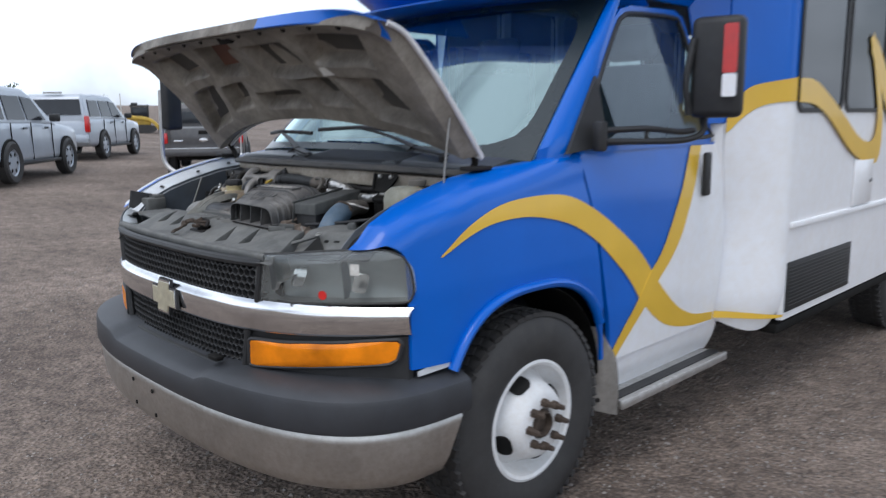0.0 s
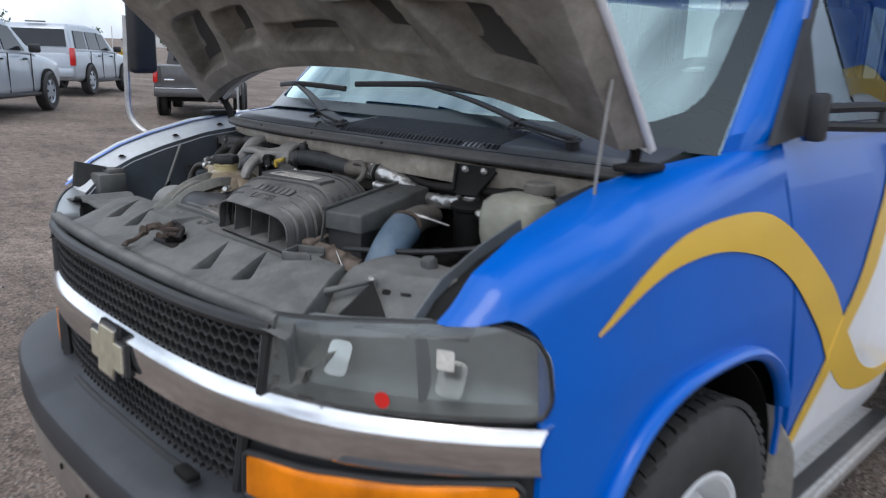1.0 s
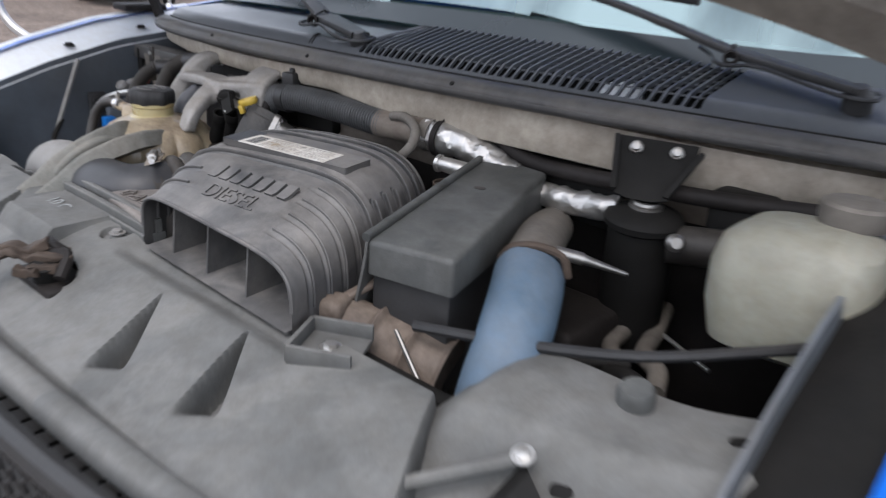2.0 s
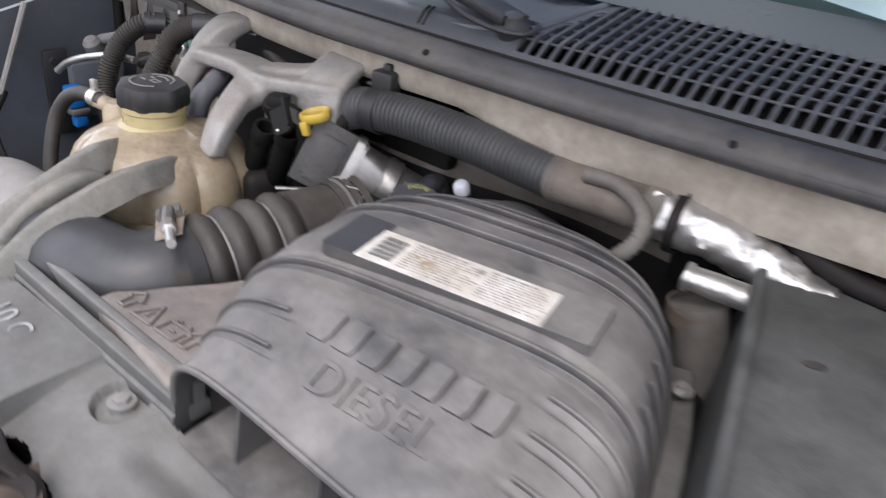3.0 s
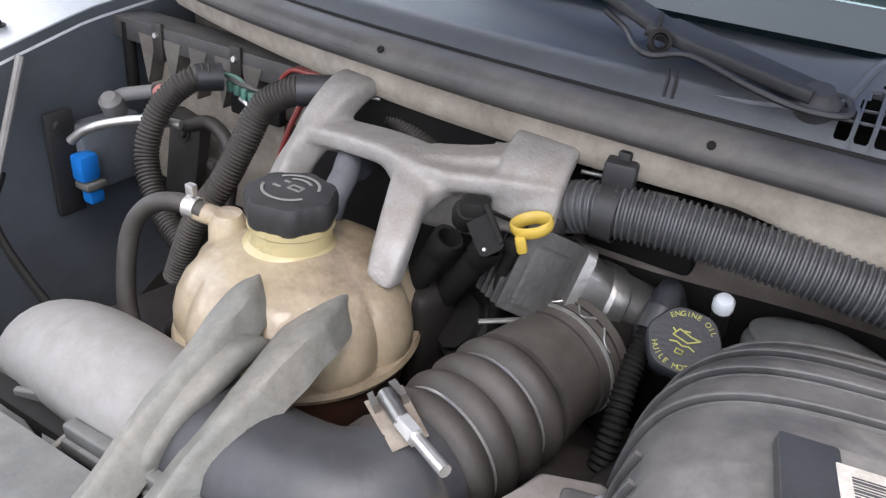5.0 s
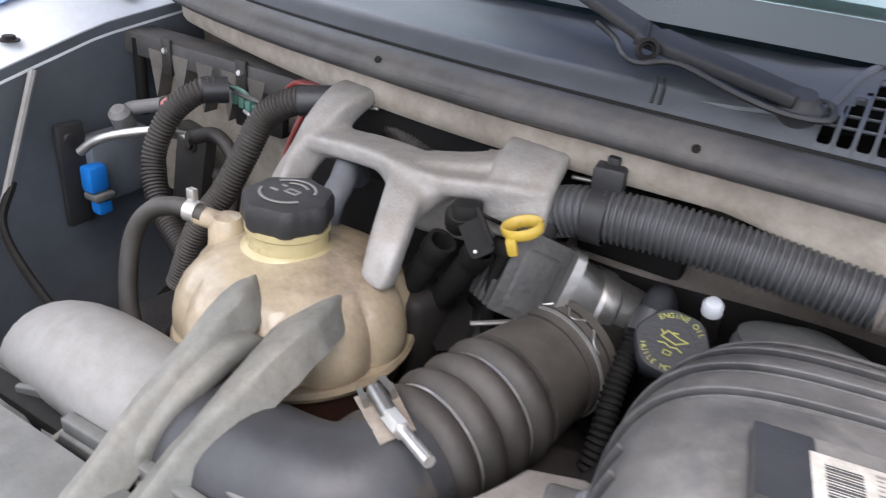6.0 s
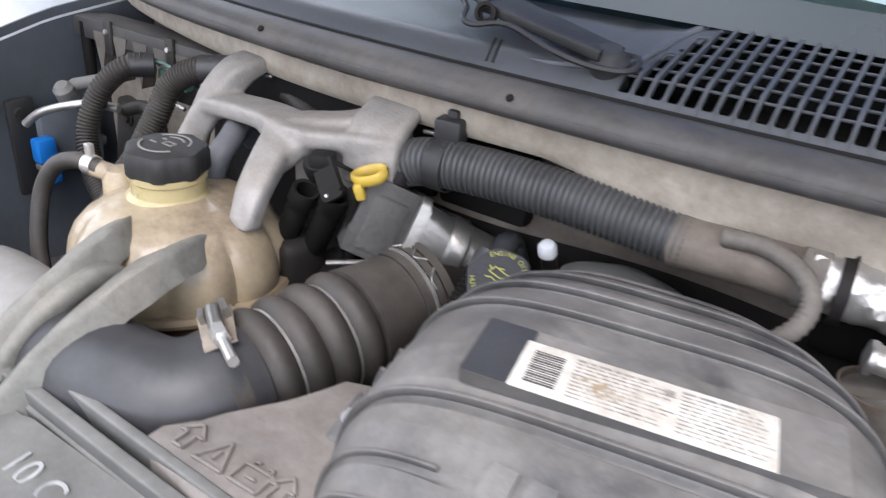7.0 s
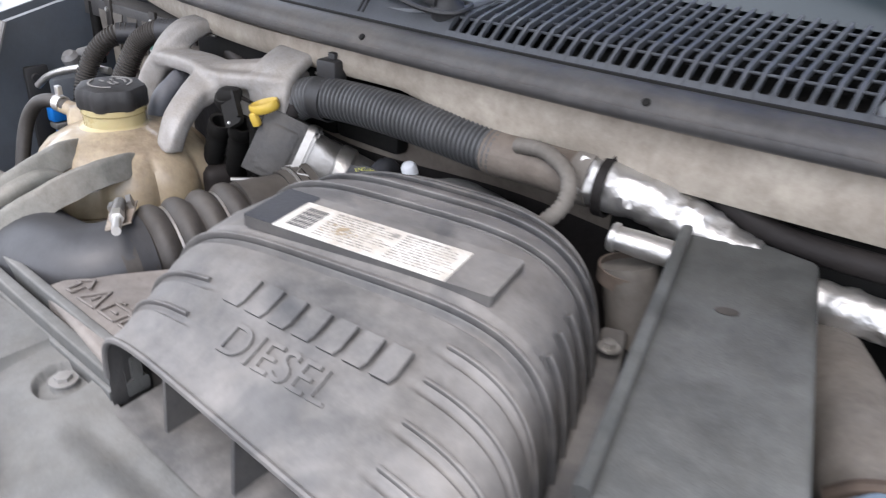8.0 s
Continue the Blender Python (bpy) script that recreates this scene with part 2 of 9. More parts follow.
M_AMBER = mat("amber_lens", (0.72, 0.20, 0.003), 0.22, 0, 9, 0.35, 0.12, 160, coat=0.15, spec=0.3)
M_REDLENS = mat("red_lens", (0.50, 0.012, 0.012), 0.18, 0, 20, 0.1, 0.15, 160, coat=0.5)
M_YELLOWPL = mat("yellow_plastic", (0.504, 0.350, 0.049), 0.4, 0, 20, 0.1, 0.05, 200, dust=0.12)
M_BLUEPL = mat("blue_plastic", (0.006, 0.15, 0.50), 0.35, 0, 20, 0.1, 0.05, 200)
M_BLUEHOSE = mat("faded_blue_silicone", (0.050, 0.112, 0.185), 0.5, 0, 9, 0.12, 0.1, 220, dust=0.25, dust_scale=8)
M_BLUEGREY = mat("blue_grey_rubber", (0.070, 0.084, 0.112), 0.5, 0, 12, 0.2, 0.2, 200, dust=0.3)
M_PAPER = mat("label_paper", (0.665, 0.656, 0.621), 0.5, 0, 14, 0.06, 0.02, 200, dust=0.42, grime=0.35, dust_color=(0.294, 0.231, 0.161), dust_scale=26, patch=0.05)
M_STAIN = mat("brown_stain", (0.30, 0.235, 0.155), 0.6, 0, 40, 0.3, 0.05, 300)
M_INK = mat("faded_print_ink", (0.266, 0.248, 0.224), 0.6, 0, 60, 0.4, 0)
M_CODE = mat("print_ink", (0.06, 0.06, 0.06), 0.6, 0, 20, 0.1, 0)
M_CHALK = mat("white_crayon", (0.280, 0.287, 0.280), 0.8, 0, 90, 0.3, 0.3, 300)
M_LIME = mat("yellow_green_print", (0.36, 0.36, 0.09), 0.6, 0, 20, 0.1, 0)
M_GREEN = mat("green_connector", (0.045, 0.19, 0.155), 0.4, 0, 60, 0.5, 0.05, 200, dust=0.35)
M_PINK = mat("faded_red_paint", (0.42, 0.13, 0.12), 0.5, 0, 20, 0.2, 0.05, 200, dust=0.25)
M_FRIT = mat("glossy_black_glass_border", (0.012, 0.020, 0.023), 0.28, 0, 4, 0.1, 0.0, spec=0.5)
M_REDWIRE = mat("red_wire", (0.30, 0.035, 0.03), 0.5, 0, 20, 0.2, 0.05, 200, dust=0.25)
M_RED = mat("red_sticker", (0.60, 0.02, 0.015), 0.4, 0, 20, 0.1, 0)
M_EDGE = mat("lit_whitish_edge", (0.70, 0.70, 0.71), 0.4, 0, 9, 0.10, 0.05, 200, dust=0.12, dust_scale=14)
M_HOODIN = mat("grimy_hood_underside", (0.235, 0.212, 0.180), 0.5, 0, 6, 0.4, 0.3, 90, dust=0.6, dust_color=(0.075, 0.06, 0.048), dust_scale=5, patch=0.1)
M_POCKETSHADE = mat("hood_pocket_shade", (0.055, 0.050, 0.044), 0.7, 0, 5, 0.3, 0.2, 120)
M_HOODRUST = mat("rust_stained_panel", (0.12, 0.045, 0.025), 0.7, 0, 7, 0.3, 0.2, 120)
M_SILVER = mat("silver_car_paint", (0.40, 0.445, 0.51), 0.3, 0.2, 3, 0.05, 0.02, 300, coat=0.5, dust=0.1)
M_CHARCOAL = mat("charcoal_car_paint", (0.055, 0.056, 0.062), 0.35, 0.2, 3, 0.08, 0.02, 300, coat=0.4, dust=0.18)
M_TINT = mat("dark_tinted_glass", (0.02, 0.023, 0.028), 0.05, 0, 4, 0.1, 0, spec=0.35)
M_EXCAV = mat("excavator_yellow", (0.55, 0.36, 0.04), 0.5, 0, 4, 0.15, 0.1, 60, dust=0.2)
M_WHEELW = mat("white_steel_wheel", (0.72, 0.73, 0.74), 0.4, 0, 10, 0.08, 0.05, 200, dust=0.12, dust_scale=14)
M_FLAP = mat("grey_mud_flap", (0.16, 0.15, 0.14), 0.75, 0, 9, 0.2, 0.2, 180, dust=0.35)
M_BOARD = mat("brushed_running_board", (0.55, 0.55, 0.55), 0.35, 0.8, 20, 0.08, 0.1, 250, dust=0.35, dust_color=(0.42, 0.39, 0.36))
M_SEAT = mat("grey_seat_fabric", (0.10, 0.105, 0.115), 0.85, 0, 20, 0.2, 0.4, 300)
M_CLOTH = mat("green_cloth", (0.10, 0.30, 0.13), 0.85, 0, 20, 0.25, 0.3, 200)
M_LENSIN = mat("headlight_reflector", (0.42, 0.44, 0.445), 0.42, 0.5, 12, 0.1, 0.05, 100)
M_LEAF = mat("leaf_green", (0.05, 0.075, 0.03), 0.7, 0, 10, 0.4, 0.2, 60)
M_FAR = mat("far_white_building", (0.55, 0.55, 0.54), 0.7, 0, 1, 0.1, 0.05, 20)
G_WIND = glass("windscreen_glass", (0.60, 0.80, 0.76), 0.26, tone=(0.70, 0.88, 0.87))
G_SIDE = glass("side_window_glass", (0.52, 0.66, 0.67), 0.015, tone=(0.75, 0.85, 0.95))
G_TINTED = glass("tinted_bus_glass", (0.42, 0.44, 0.44), 0.05)
G_LENS = glass("hazy_headlight_lens", (0.80, 0.83, 0.81), 0.07, 0.05, 0.20)

gm, gn, gl_, gb = nodes_of("gravel_ground")
g_tc = gn.new("ShaderNodeTexCoord")
g_v = gn.new("ShaderNodeTexVoronoi")
g_v.inputs["Scale"].default_value = 38
g_n1 = gn.new("ShaderNodeTexNoise")
g_n1.inputs["Scale"].default_value, g_n1.inputs["Detail"].default_value = 0.55, 6
g_n2 = gn.new("ShaderNodeTexNoise")
g_n2.inputs["Scale"].default_value, g_n2.inputs["Detail"].default_value = 60, 8
for q in (g_v, g_n1, g_n2):
    gl_.new(g_tc.outputs["Object"], q.inputs["Vector"])
g_r1 = gn.new("ShaderNodeValToRGB")
g_r1.color_ramp.elements[0].position, g_r1.color_ramp.elements[1].position = 0.34, 0.68
g_r1.color_ramp.elements[0].color, g_r1.color_ramp.elements[1].color = (0.138, 0.106, 0.086, 1), (0.254, 0.203, 0.169, 1)
gl_.new(g_n1.outputs["Fac"], g_r1.inputs["Fac"])
g_r2 = gn.new("ShaderNodeValToRGB")
g_r2.color_ramp.elements[0].position, g_r2.color_ramp.elements[1].position = 0.25, 0.8
g_r2.color_ramp.elements[0].color, g_r2.color_ramp.elements[1].color = (0.30, 0.285, 0.28, 1), (1.75, 1.71, 1.68, 1)
gl_.new(g_n2.outputs["Fac"], g_r2.inputs["Fac"])
g_m = gn.new("ShaderNodeMix")
g_m.data_type, g_m.blend_type = "RGBA", "MULTIPLY"
g_m.inputs["Factor"].default_value = 1.0
gl_.new(g_r1.outputs["Color"], g_m.inputs["A"])
gl_.new(g_r2.outputs["Color"], g_m.inputs["B"])
g_n3 = gn.new("ShaderNodeTexNoise")
g_n3.inputs["Scale"].default_value, g_n3.inputs["Detail"].default_value, g_n3.inputs["Roughness"].default_value = 9, 7, 0.75
gl_.new(g_tc.outputs["Object"], g_n3.inputs["Vector"])
g_r3 = gn.new("ShaderNodeValToRGB")
g_r3.color_ramp.elements[0].position, g_r3.color_ramp.elements[1].position = 0.36, 0.64
g_r3.color_ramp.elements[0].color, g_r3.color_ramp.elements[1].color = (0.55, 0.535, 0.52, 1), (1.35, 1.34, 1.32, 1)
gl_.new(g_n3.outputs["Fac"], g_r3.inputs["Fac"])
g_m3 = gn.new("ShaderNodeMix")
g_m3.data_type, g_m3.blend_type = "RGBA", "MULTIPLY"
g_m3.inputs["Factor"].default_value = 1.0
gl_.new(g_m.outputs["Result"], g_m3.inputs["A"])
gl_.new(g_r3.outputs["Color"], g_m3.inputs["B"])
gl_.new(g_m3.outputs["Result"], gb.inputs["Base Color"])
g_add = gn.new("ShaderNodeMath")
gl_.new(g_v.outputs["Distance"], g_add.inputs[0])
gl_.new(g_n2.outputs["Fac"], g_add.inputs[1])
g_b = gn.new("ShaderNodeBump")
g_b.inputs["Strength"].default_value, g_b.inputs["Distance"].default_value = 1.0, 0.016
gl_.new(g_add.outputs["Value"], g_b.inputs["Height"])
gl_.new(g_b.outputs["Normal"], gb.inputs["Normal"])
gb.inputs["Roughness"].default_value = 0.95
M_GROUND = gm
sm, sn, sl, sb = nodes_of("loose_stone")
s_r = sn.new("ShaderNodeValToRGB")
s_r.color_ramp.elements[0].color, s_r.color_ramp.elements[1].color = (0.07, 0.055, 0.045, 1), (0.36, 0.32, 0.29, 1)
s_g = sn.new("ShaderNodeNewGeometry")
sl.new(s_g.outputs["Random Per Island"], s_r.inputs["Fac"])
sl.new(s_r.outputs["Color"], sb.inputs["Base Color"])
sb.inputs["Roughness"].default_value = 0.9
M_STONE = sm

# ---- mesh helpers ----


def thing(name, loc, label, category, group="", kind=""):
    ob = new(name)
    ob.location = loc
    ob.empty_display_size = 0.1
    return tagged(ob, label, category, group, kind)


def origin_of(ob):
    p = Vector(ob.location)
    while ob.parent:
        ob = ob.parent
        p += Vector(ob.location)
    return p


def finish(name, bm, material, at=Vector((0, 0, 0)), sharp=38, weld=True):
    if weld:
        bmesh.ops.remove_doubles(bm, verts=bm.verts, dist=0.00002)
    bmesh.ops.recalc_face_normals(bm, faces=bm.faces)
    lim = radians(sharp)
    for f in bm.faces:
        f.smooth = True
    for e in bm.edges:
        if len(e.link_faces) == 2:
            e.smooth = e.calc_face_angle(0) < lim
    bmesh.ops.translate(bm, verts=bm.verts, vec=-Vector(at))
    me = bpy.data.meshes.new(name)
    bm.to_mesh(me)
    bm.free()
    me.materials.append(material)
    return me


def part(name, bm, material, parent, label="", sharp=38, weld=True):
    """Links a bmesh, given in world metres, as one mesh object under a thing or a part."""
    ob = new(name, finish(name, bm, material, origin_of(parent), sharp, weld))
    ob.parent = parent
    return tagged(ob, label)


def single(name, bm, material, label, category, group="", kind="", sharp=38):
    """A thing that is one mesh."""
    c = sum((v.co for v in bm.verts), Vector()) / max(1, len(bm.verts))
    c.z = min(v.co.z for v in bm.verts)
    ob = new(name, finish(name, bm, material, c, sharp))
    ob.location = c
    return tagged(ob, label, category, group, kind)


def lerp(a, b, t):
    return a + (b - a) * t


def interp(x, xs, ys):
    return float(np.interp(x, xs, ys))


def smooth(t):
    t = max(0.0, min(1.0, t))
    return t * t * (3 - 2 * t)


def spline(pts, n=8):
    """A smooth curve through the points (Catmull-Rom)."""
    p = [Vector(q) for q in pts]
    p = [p[0] * 2 - p[1]] + p + [p[-1] * 2 - p[-2]]
    out = []
    for i in range(1, len(p) - 2):
        for k in range(n):
            t = k / n
            a, b, c, d = p[i - 1], p[i], p[i + 1], p[i + 2]
            out.append(0.5 * ((2 * b) + (c - a) * t + (2 * a - 5 * b + 4 * c - d) * t * t + (3 * b - a - 3 * c + d) * t ** 3))
    out.append(p[-2])
    return out


def even(pts, n):
    """The same curve in n equal steps."""
    p = [Vector(q) for q in pts]
    s = [0.0]
    for a, b in zip(p, p[1:]):
        s.append(s[-1] + (b - a).length)
    t = np.linspace(0, s[-1], n + 1)
    return [Vector([float(np.interp(k, s, [q[i] for q in p])) for i in range(3)]) for k in t]


def loft(bm, rings, closed=True, cap=True):
    """Skins a row of rings of equal counts."""
    vs = [[bm.verts.new(p) for p in r] for r in rings]
    m = len(vs[0])
    for a, b in zip(vs, vs[1:]):
        for j in range(m if closed else m - 1):
            k = (j + 1) % m
            bm.faces.new((a[j], a[k], b[k], b[j]))
    if cap and closed:
        bm.faces.new(vs[0][::-1])
        bm.faces.new(vs[-1])
    return vs


def tube(bm, pts, r, seg=14, cap=True, flat=1.0):
    """A pipe along the points; r is a number or a function of 0..1; flat squashes it."""
    pts = [Vector(p) for p in pts]
    n = len(pts)
    up = None
    rings = []
    for i, p in enumerate(pts):
        d = (pts[min(i + 1, n - 1)] - pts[max(i - 1, 0)]).normalized()
        if up is None:
            up = d.orthogonal().normalized() if abs(d.z) > 0.9 else (Vector((0, 0, 1)) - d * d.z).normalized()
        else:
            up = (up - d * up.dot(d)).normalized()
        side = d.cross(up)
        rad = r(i / (n - 1)) if callable(r) else r
        rings.append([p + (side * math.cos(a) + up * math.sin(a) * flat) * rad for a in [2 * math.pi * k / seg for k in range(seg)]])
    loft(bm, rings, True, cap)


def lathe(bm, profile, centre, axis=(0, 0, 1), seg=28, wobble=None):
    """Turns a profile of (radius, height) round an axis through centre."""
    q = Vector((0, 0, 1)).rotation_difference(Vector(axis).normalized())
    c = Vector(centre)
    rings = []
    for r, h in profile:
        rings.append([c + q @ Vector((math.cos(a) * r * (wobble(a, h) if wobble else 1), math.sin(a) * r * (wobble(a, h) if wobble else 1), h)) for a in [2 * math.pi * k / seg for k in range(seg)]])
    loft(bm, rings, True, False)


def box(bm, centre, size, bevel=0.003, m=None, seg=2):
    """A bevelled block, turned by the matrix m about its centre."""
    v = bmesh.ops.create_cube(bm, size=1.0)["verts"]
    bmesh.ops.scale(bm, verts=v, vec=size)
    if bevel:
        es = list({e for a in v for e in a.link_edges})
        v = list({a for f in bmesh.ops.bevel(bm, geom=es, offset=min(bevel, min(size) * 0.45), segments=seg, affect="EDGES", profile=0.5)["faces"] for a in f.verts} | {a for a in v if a.is_valid})
    t = Matrix.Translation(centre) @ (m.to_4x4() if m else Matrix())
    bmesh.ops.transform(bm, matrix=t, verts=v)
    return v


def prism(bm, outline, z0, z1, bevel=0.004, top=None):
    """An upright block on an outline; top moves the upper outline's height (a function of x, y)."""
    lo = [bm.verts.new((x, y, z0)) for x, y in outline]
    hi = [bm.verts.new((x, y, (top(x, y) if top else z1))) for x, y in outline]
    n = len(lo)
    bm.faces.new(lo[::-1])
    f = bm.faces.new(hi)
    for i in range(n):
        bm.faces.new((lo[i], lo[(i + 1) % n], hi[(i + 1) % n], hi[i]))
    if bevel:
        bmesh.ops.bevel(bm, geom=list(f.edges) + [e for v in hi for e in v.link_edges if e not in f.edges], offset=bevel, segments=3, affect="EDGES", profile=0.5)


def sheet(bm, nu, nv, f, thick=0.0, down=None):
    """A surface from f(u, v) on 0..1; thick gives it a back, pushed along down."""
    g = [[bm.verts.new(f(i / nu, j / nv)) for j in range(nv + 1)] for i in range(nu + 1)]
    for i in range(nu):
        for j in range(nv):
            bm.faces.new((g[i][j], g[i + 1][j], g[i + 1][j + 1], g[i][j + 1]))
    if thick:
        d = Vector(down) * thick
        h = [[bm.verts.new(v.co + d) for v in r] for r in g]
        for i in range(nu):
            for j in range(nv):
                bm.faces.new((h[i][j + 1], h[i + 1][j + 1], h[i + 1][j], h[i][j]))
        ring = [(i, 0) for i in range(nu)] + [(nu, j) for j in range(nv)] + [(i, nv) for i in range(nu, 0, -1)] + [(0, j) for j in range(nv, 0, -1)]
        for (a, b), (c, d2) in zip(ring, ring[1:] + ring[:1]):
            bm.faces.new((g[a][b], h[a][b], h[c][d2], g[c][d2]))
    return g


def rrect(w, h, r, n=4, cx=0.0, cy=0.0):
    """The outline of a rounded rectangle."""
    out = []
    for sx, sy, a0 in ((1, 1, 0), (-1, 1, 90), (-1, -1, 180), (1, -1, 270)):
        for k in range(n + 1):
            a = radians(a0 + 90 * k / n)
            out.append((cx + sx * (w / 2 - r) + r * math.cos(a), cy + sy * (h / 2 - r) + r * math.sin(a)))
    return out


def slab(bm, outline, m, thick):
    """A flat plate on a 2D outline, its face in the matrix's x-y plane."""
    a = [bm.verts.new(m @ Vector((x, y, 0))) for x, y in outline]
    b = [bm.verts.new(m @ Vector((x, y, thick))) for x, y in outline]
    n = len(a)
    bm.faces.new(a[::-1])
    bm.faces.new(b)
    for i in range(n):
        bm.faces.new((a[i], a[(i + 1) % n], b[(i + 1) % n], b[i]))


def lettering(name, text, size, m, material, parent, extrude=0.001, label=""):
    """Writing in the built-in font, as a mesh."""
    c = bpy.data.curves.new(name, "FONT")
    c.body, c.size, c.extrude, c.align_x, c.align_y = text, size, extrude, "CENTER", "CENTER"
    tmp = new("letters", c)
    bpy.context.view_layer.update()
    me = bpy.data.meshes.new_from_object(tmp.evaluated_get(bpy.context.evaluated_depsgraph_get()))
    bpy.data.objects.remove(tmp)
    me.transform(Matrix.Translation(-origin_of(parent)) @ m)
    me.materials.clear()
    me.materials.append(material)
    me.name = name
    ob = new(name, me)
    ob.parent = parent
    return tagged(ob, label)


def frame_on(p, xdir, normal):
    """A matrix at p with x along xdir and z along normal."""
    z = Vector(normal).normalized()
    x = (Vector(xdir) - z * Vector(xdir).dot(z)).normalized()
    y = z.cross(x)
    return Matrix(((x.x, y.x, z.x, p[0]), (x.y, y.y, z.y, p[1]), (x.z, y.z, z.z, p[2]), (0, 0, 0, 1)))


def bolt(bm, p, axis=(0, 0, 1), r=0.006, h=0.006):
    """A hexagon head on a washer."""
    lathe(bm, [(0.0, 0), (r * 1.6, 0), (r * 1.6, h * 0.25), (0.0, h * 0.26)], p, axis, 18)
    lathe(bm, [(0.0, 0), (r, h * 0.2), (r, h * 0.95), (r * 0.85, h), (0.0, h)], p, axis, 6)


def blended(ob, voxel=0.003, rounds=8):
    """Melts overlapping bars of one casting into a single skin."""
    r = ob.modifiers.new("blend", "REMESH")
    r.mode, r.voxel_size, r.use_smooth_shade = "VOXEL", voxel, True
    q = ob.modifiers.new("soften", "SMOOTH")
    q.iterations, q.factor = rounds, 0.5
    return ob

# ---- ground ----
def ground_z(x, y):
    """The yard is level round the bus and climbs gently beyond it."""
    return max(0.0, 0.028 * max(0.0, -x) - 0.025 * min(60.0, max(-10.0, y)) - 0.075)


bm = bmesh.new()
GX = [-400, -200, -120, -80, -60, -45, -30, -22, -15, -11, -8, -6, -5, -4, -3, -2, -1, 0, 1, 2, 4, 6, 8, 11, 15, 22, 40, 80, 150, 400]
gv = {}
for i, x in enumerate(GX):
    for j, y in enumerate(GX):
        gv[i, j] = bm.verts.new((x, y, ground_z(x, y)))
for i in range(len(GX) - 1):
    for j in range(len(GX) - 1):
        bm.faces.new((gv[i, j], gv[i + 1, j], gv[i + 1, j + 1], gv[i, j + 1]))
ground = new("ground", finish("ground", bm, M_GROUND))
tagged(ground, "brown packed gravel and dirt yard", "ground", kind="structure")

rng = random.Random(4)
bm = bmesh.new()
for k in range(15000):
    x, y = (rng.uniform(-5, 1.6), rng.uniform(-2.0, 3.5)) if k % 3 else (rng.uniform(0.9, 3.5), rng.uniform(-1.0, 5))
    r = rng.uniform(0.003, 0.010) * (1.6 if rng.random() < 0.06 else 1)
    a = rng.uniform(0, 6.28)
    g = ground_z(x, y)
    top = bm.verts.new((x + r * 0.2, y, g + r * rng.uniform(0.6, 1.1)))
    ring = [bm.verts.new((x + r * rng.uniform(0.7, 1.2) * math.cos(a + q * 1.26), y + r * rng.uniform(0.7, 1.2) * math.sin(a + q * 1.26), g + rng.uniform(-0.001, r * 0.4))) for q in range(5)]
    for q in range(5):
        bm.faces.new((ring[q], ring[(q + 1) % 5], top))
stones = new("gravel", finish("gravel", bm, M_STONE, weld=False, sharp=10))
tagged(stones, "loose small brown and grey stones on the yard", "gravel", kind="stuff")

# ---- shuttle bus: shell ----
bus = thing("shuttle_bus", (0, 2.0, 0), "blue and white shuttle bus with yellow swooshes and its hood open", "bus")


def yf(x):
    """The front end's plan curve."""
    return -0.93 + 0.33 * (abs(x) / 0.97) ** 3.2


def xside(y, z):
    """Half width of the cab's side."""
    x = interp(z, [0.3, 0.45, 0.7, 0.95, 1.15, 1.32, 1.95], [0.955, 0.965, 0.982, 0.978, 0.96, 0.93, 0.805])
    if y < -0.4:
        x -= 0.055 * ((-0.4 - y) / 0.3) ** 2
    return x


def bay_edge(y):
    """Height of the fender's inner edge."""
    return interp(y, [-0.76, -0.72, -0.68, -0.58, -0.48, -0.33, -0.2, 0.3], [1.085, 1.112, 1.155, 1.205, 1.238, 1.276, 1.292, 1.345])


def seam(z):
    return 0.31 - 0.22 * (z - 1.0)


def rear(z):
    """The door's bowed rear edge."""
    return interp(z, [0.5, 0.62, 0.9, 1.07, 1.31, 1.5], [1.275, 1.30, 1.342, 1.342, 1.312, 1.32])


def arch(y):
    """The wheel opening's edge."""
    q = min(1.0, abs(y + 0.085) / 0.43)
    return 0.45 + 0.43 * (1 - q ** 2.6) ** (1 / 2.6)


def fender_point(u, v, s):
    y0 = -0.625 if v < 0.62 else lerp(-0.625, -0.755, smooth((v - 0.62) / 0.38))
    zq = lerp(0.72, 1.27, min(1, v / 0.7))
    y = lerp(y0, seam(zq) - 0.004, u)
    e = bay_edge(y)
    zs = e - 0.10
    zb = max(0.715 if y < -0.3 else 0.62, arch(y)) if -0.515 < y < 0.345 else (0.715 if y < 0 else 0.52)
    if v <= 0.7:
        z = lerp(zb, zs, v / 0.7)
        return Vector((s * xside(y, z), y, z))
    a = (v - 0.7) / 0.3 * math.pi / 2
    x0 = xside(y, zs)
    return Vector((s * (lerp(x0, interp(y, [-0.2, 0.15], [0.835, 0.90]), 1 - math.cos(a))), y, zs + 0.10 * math.sin(a)))


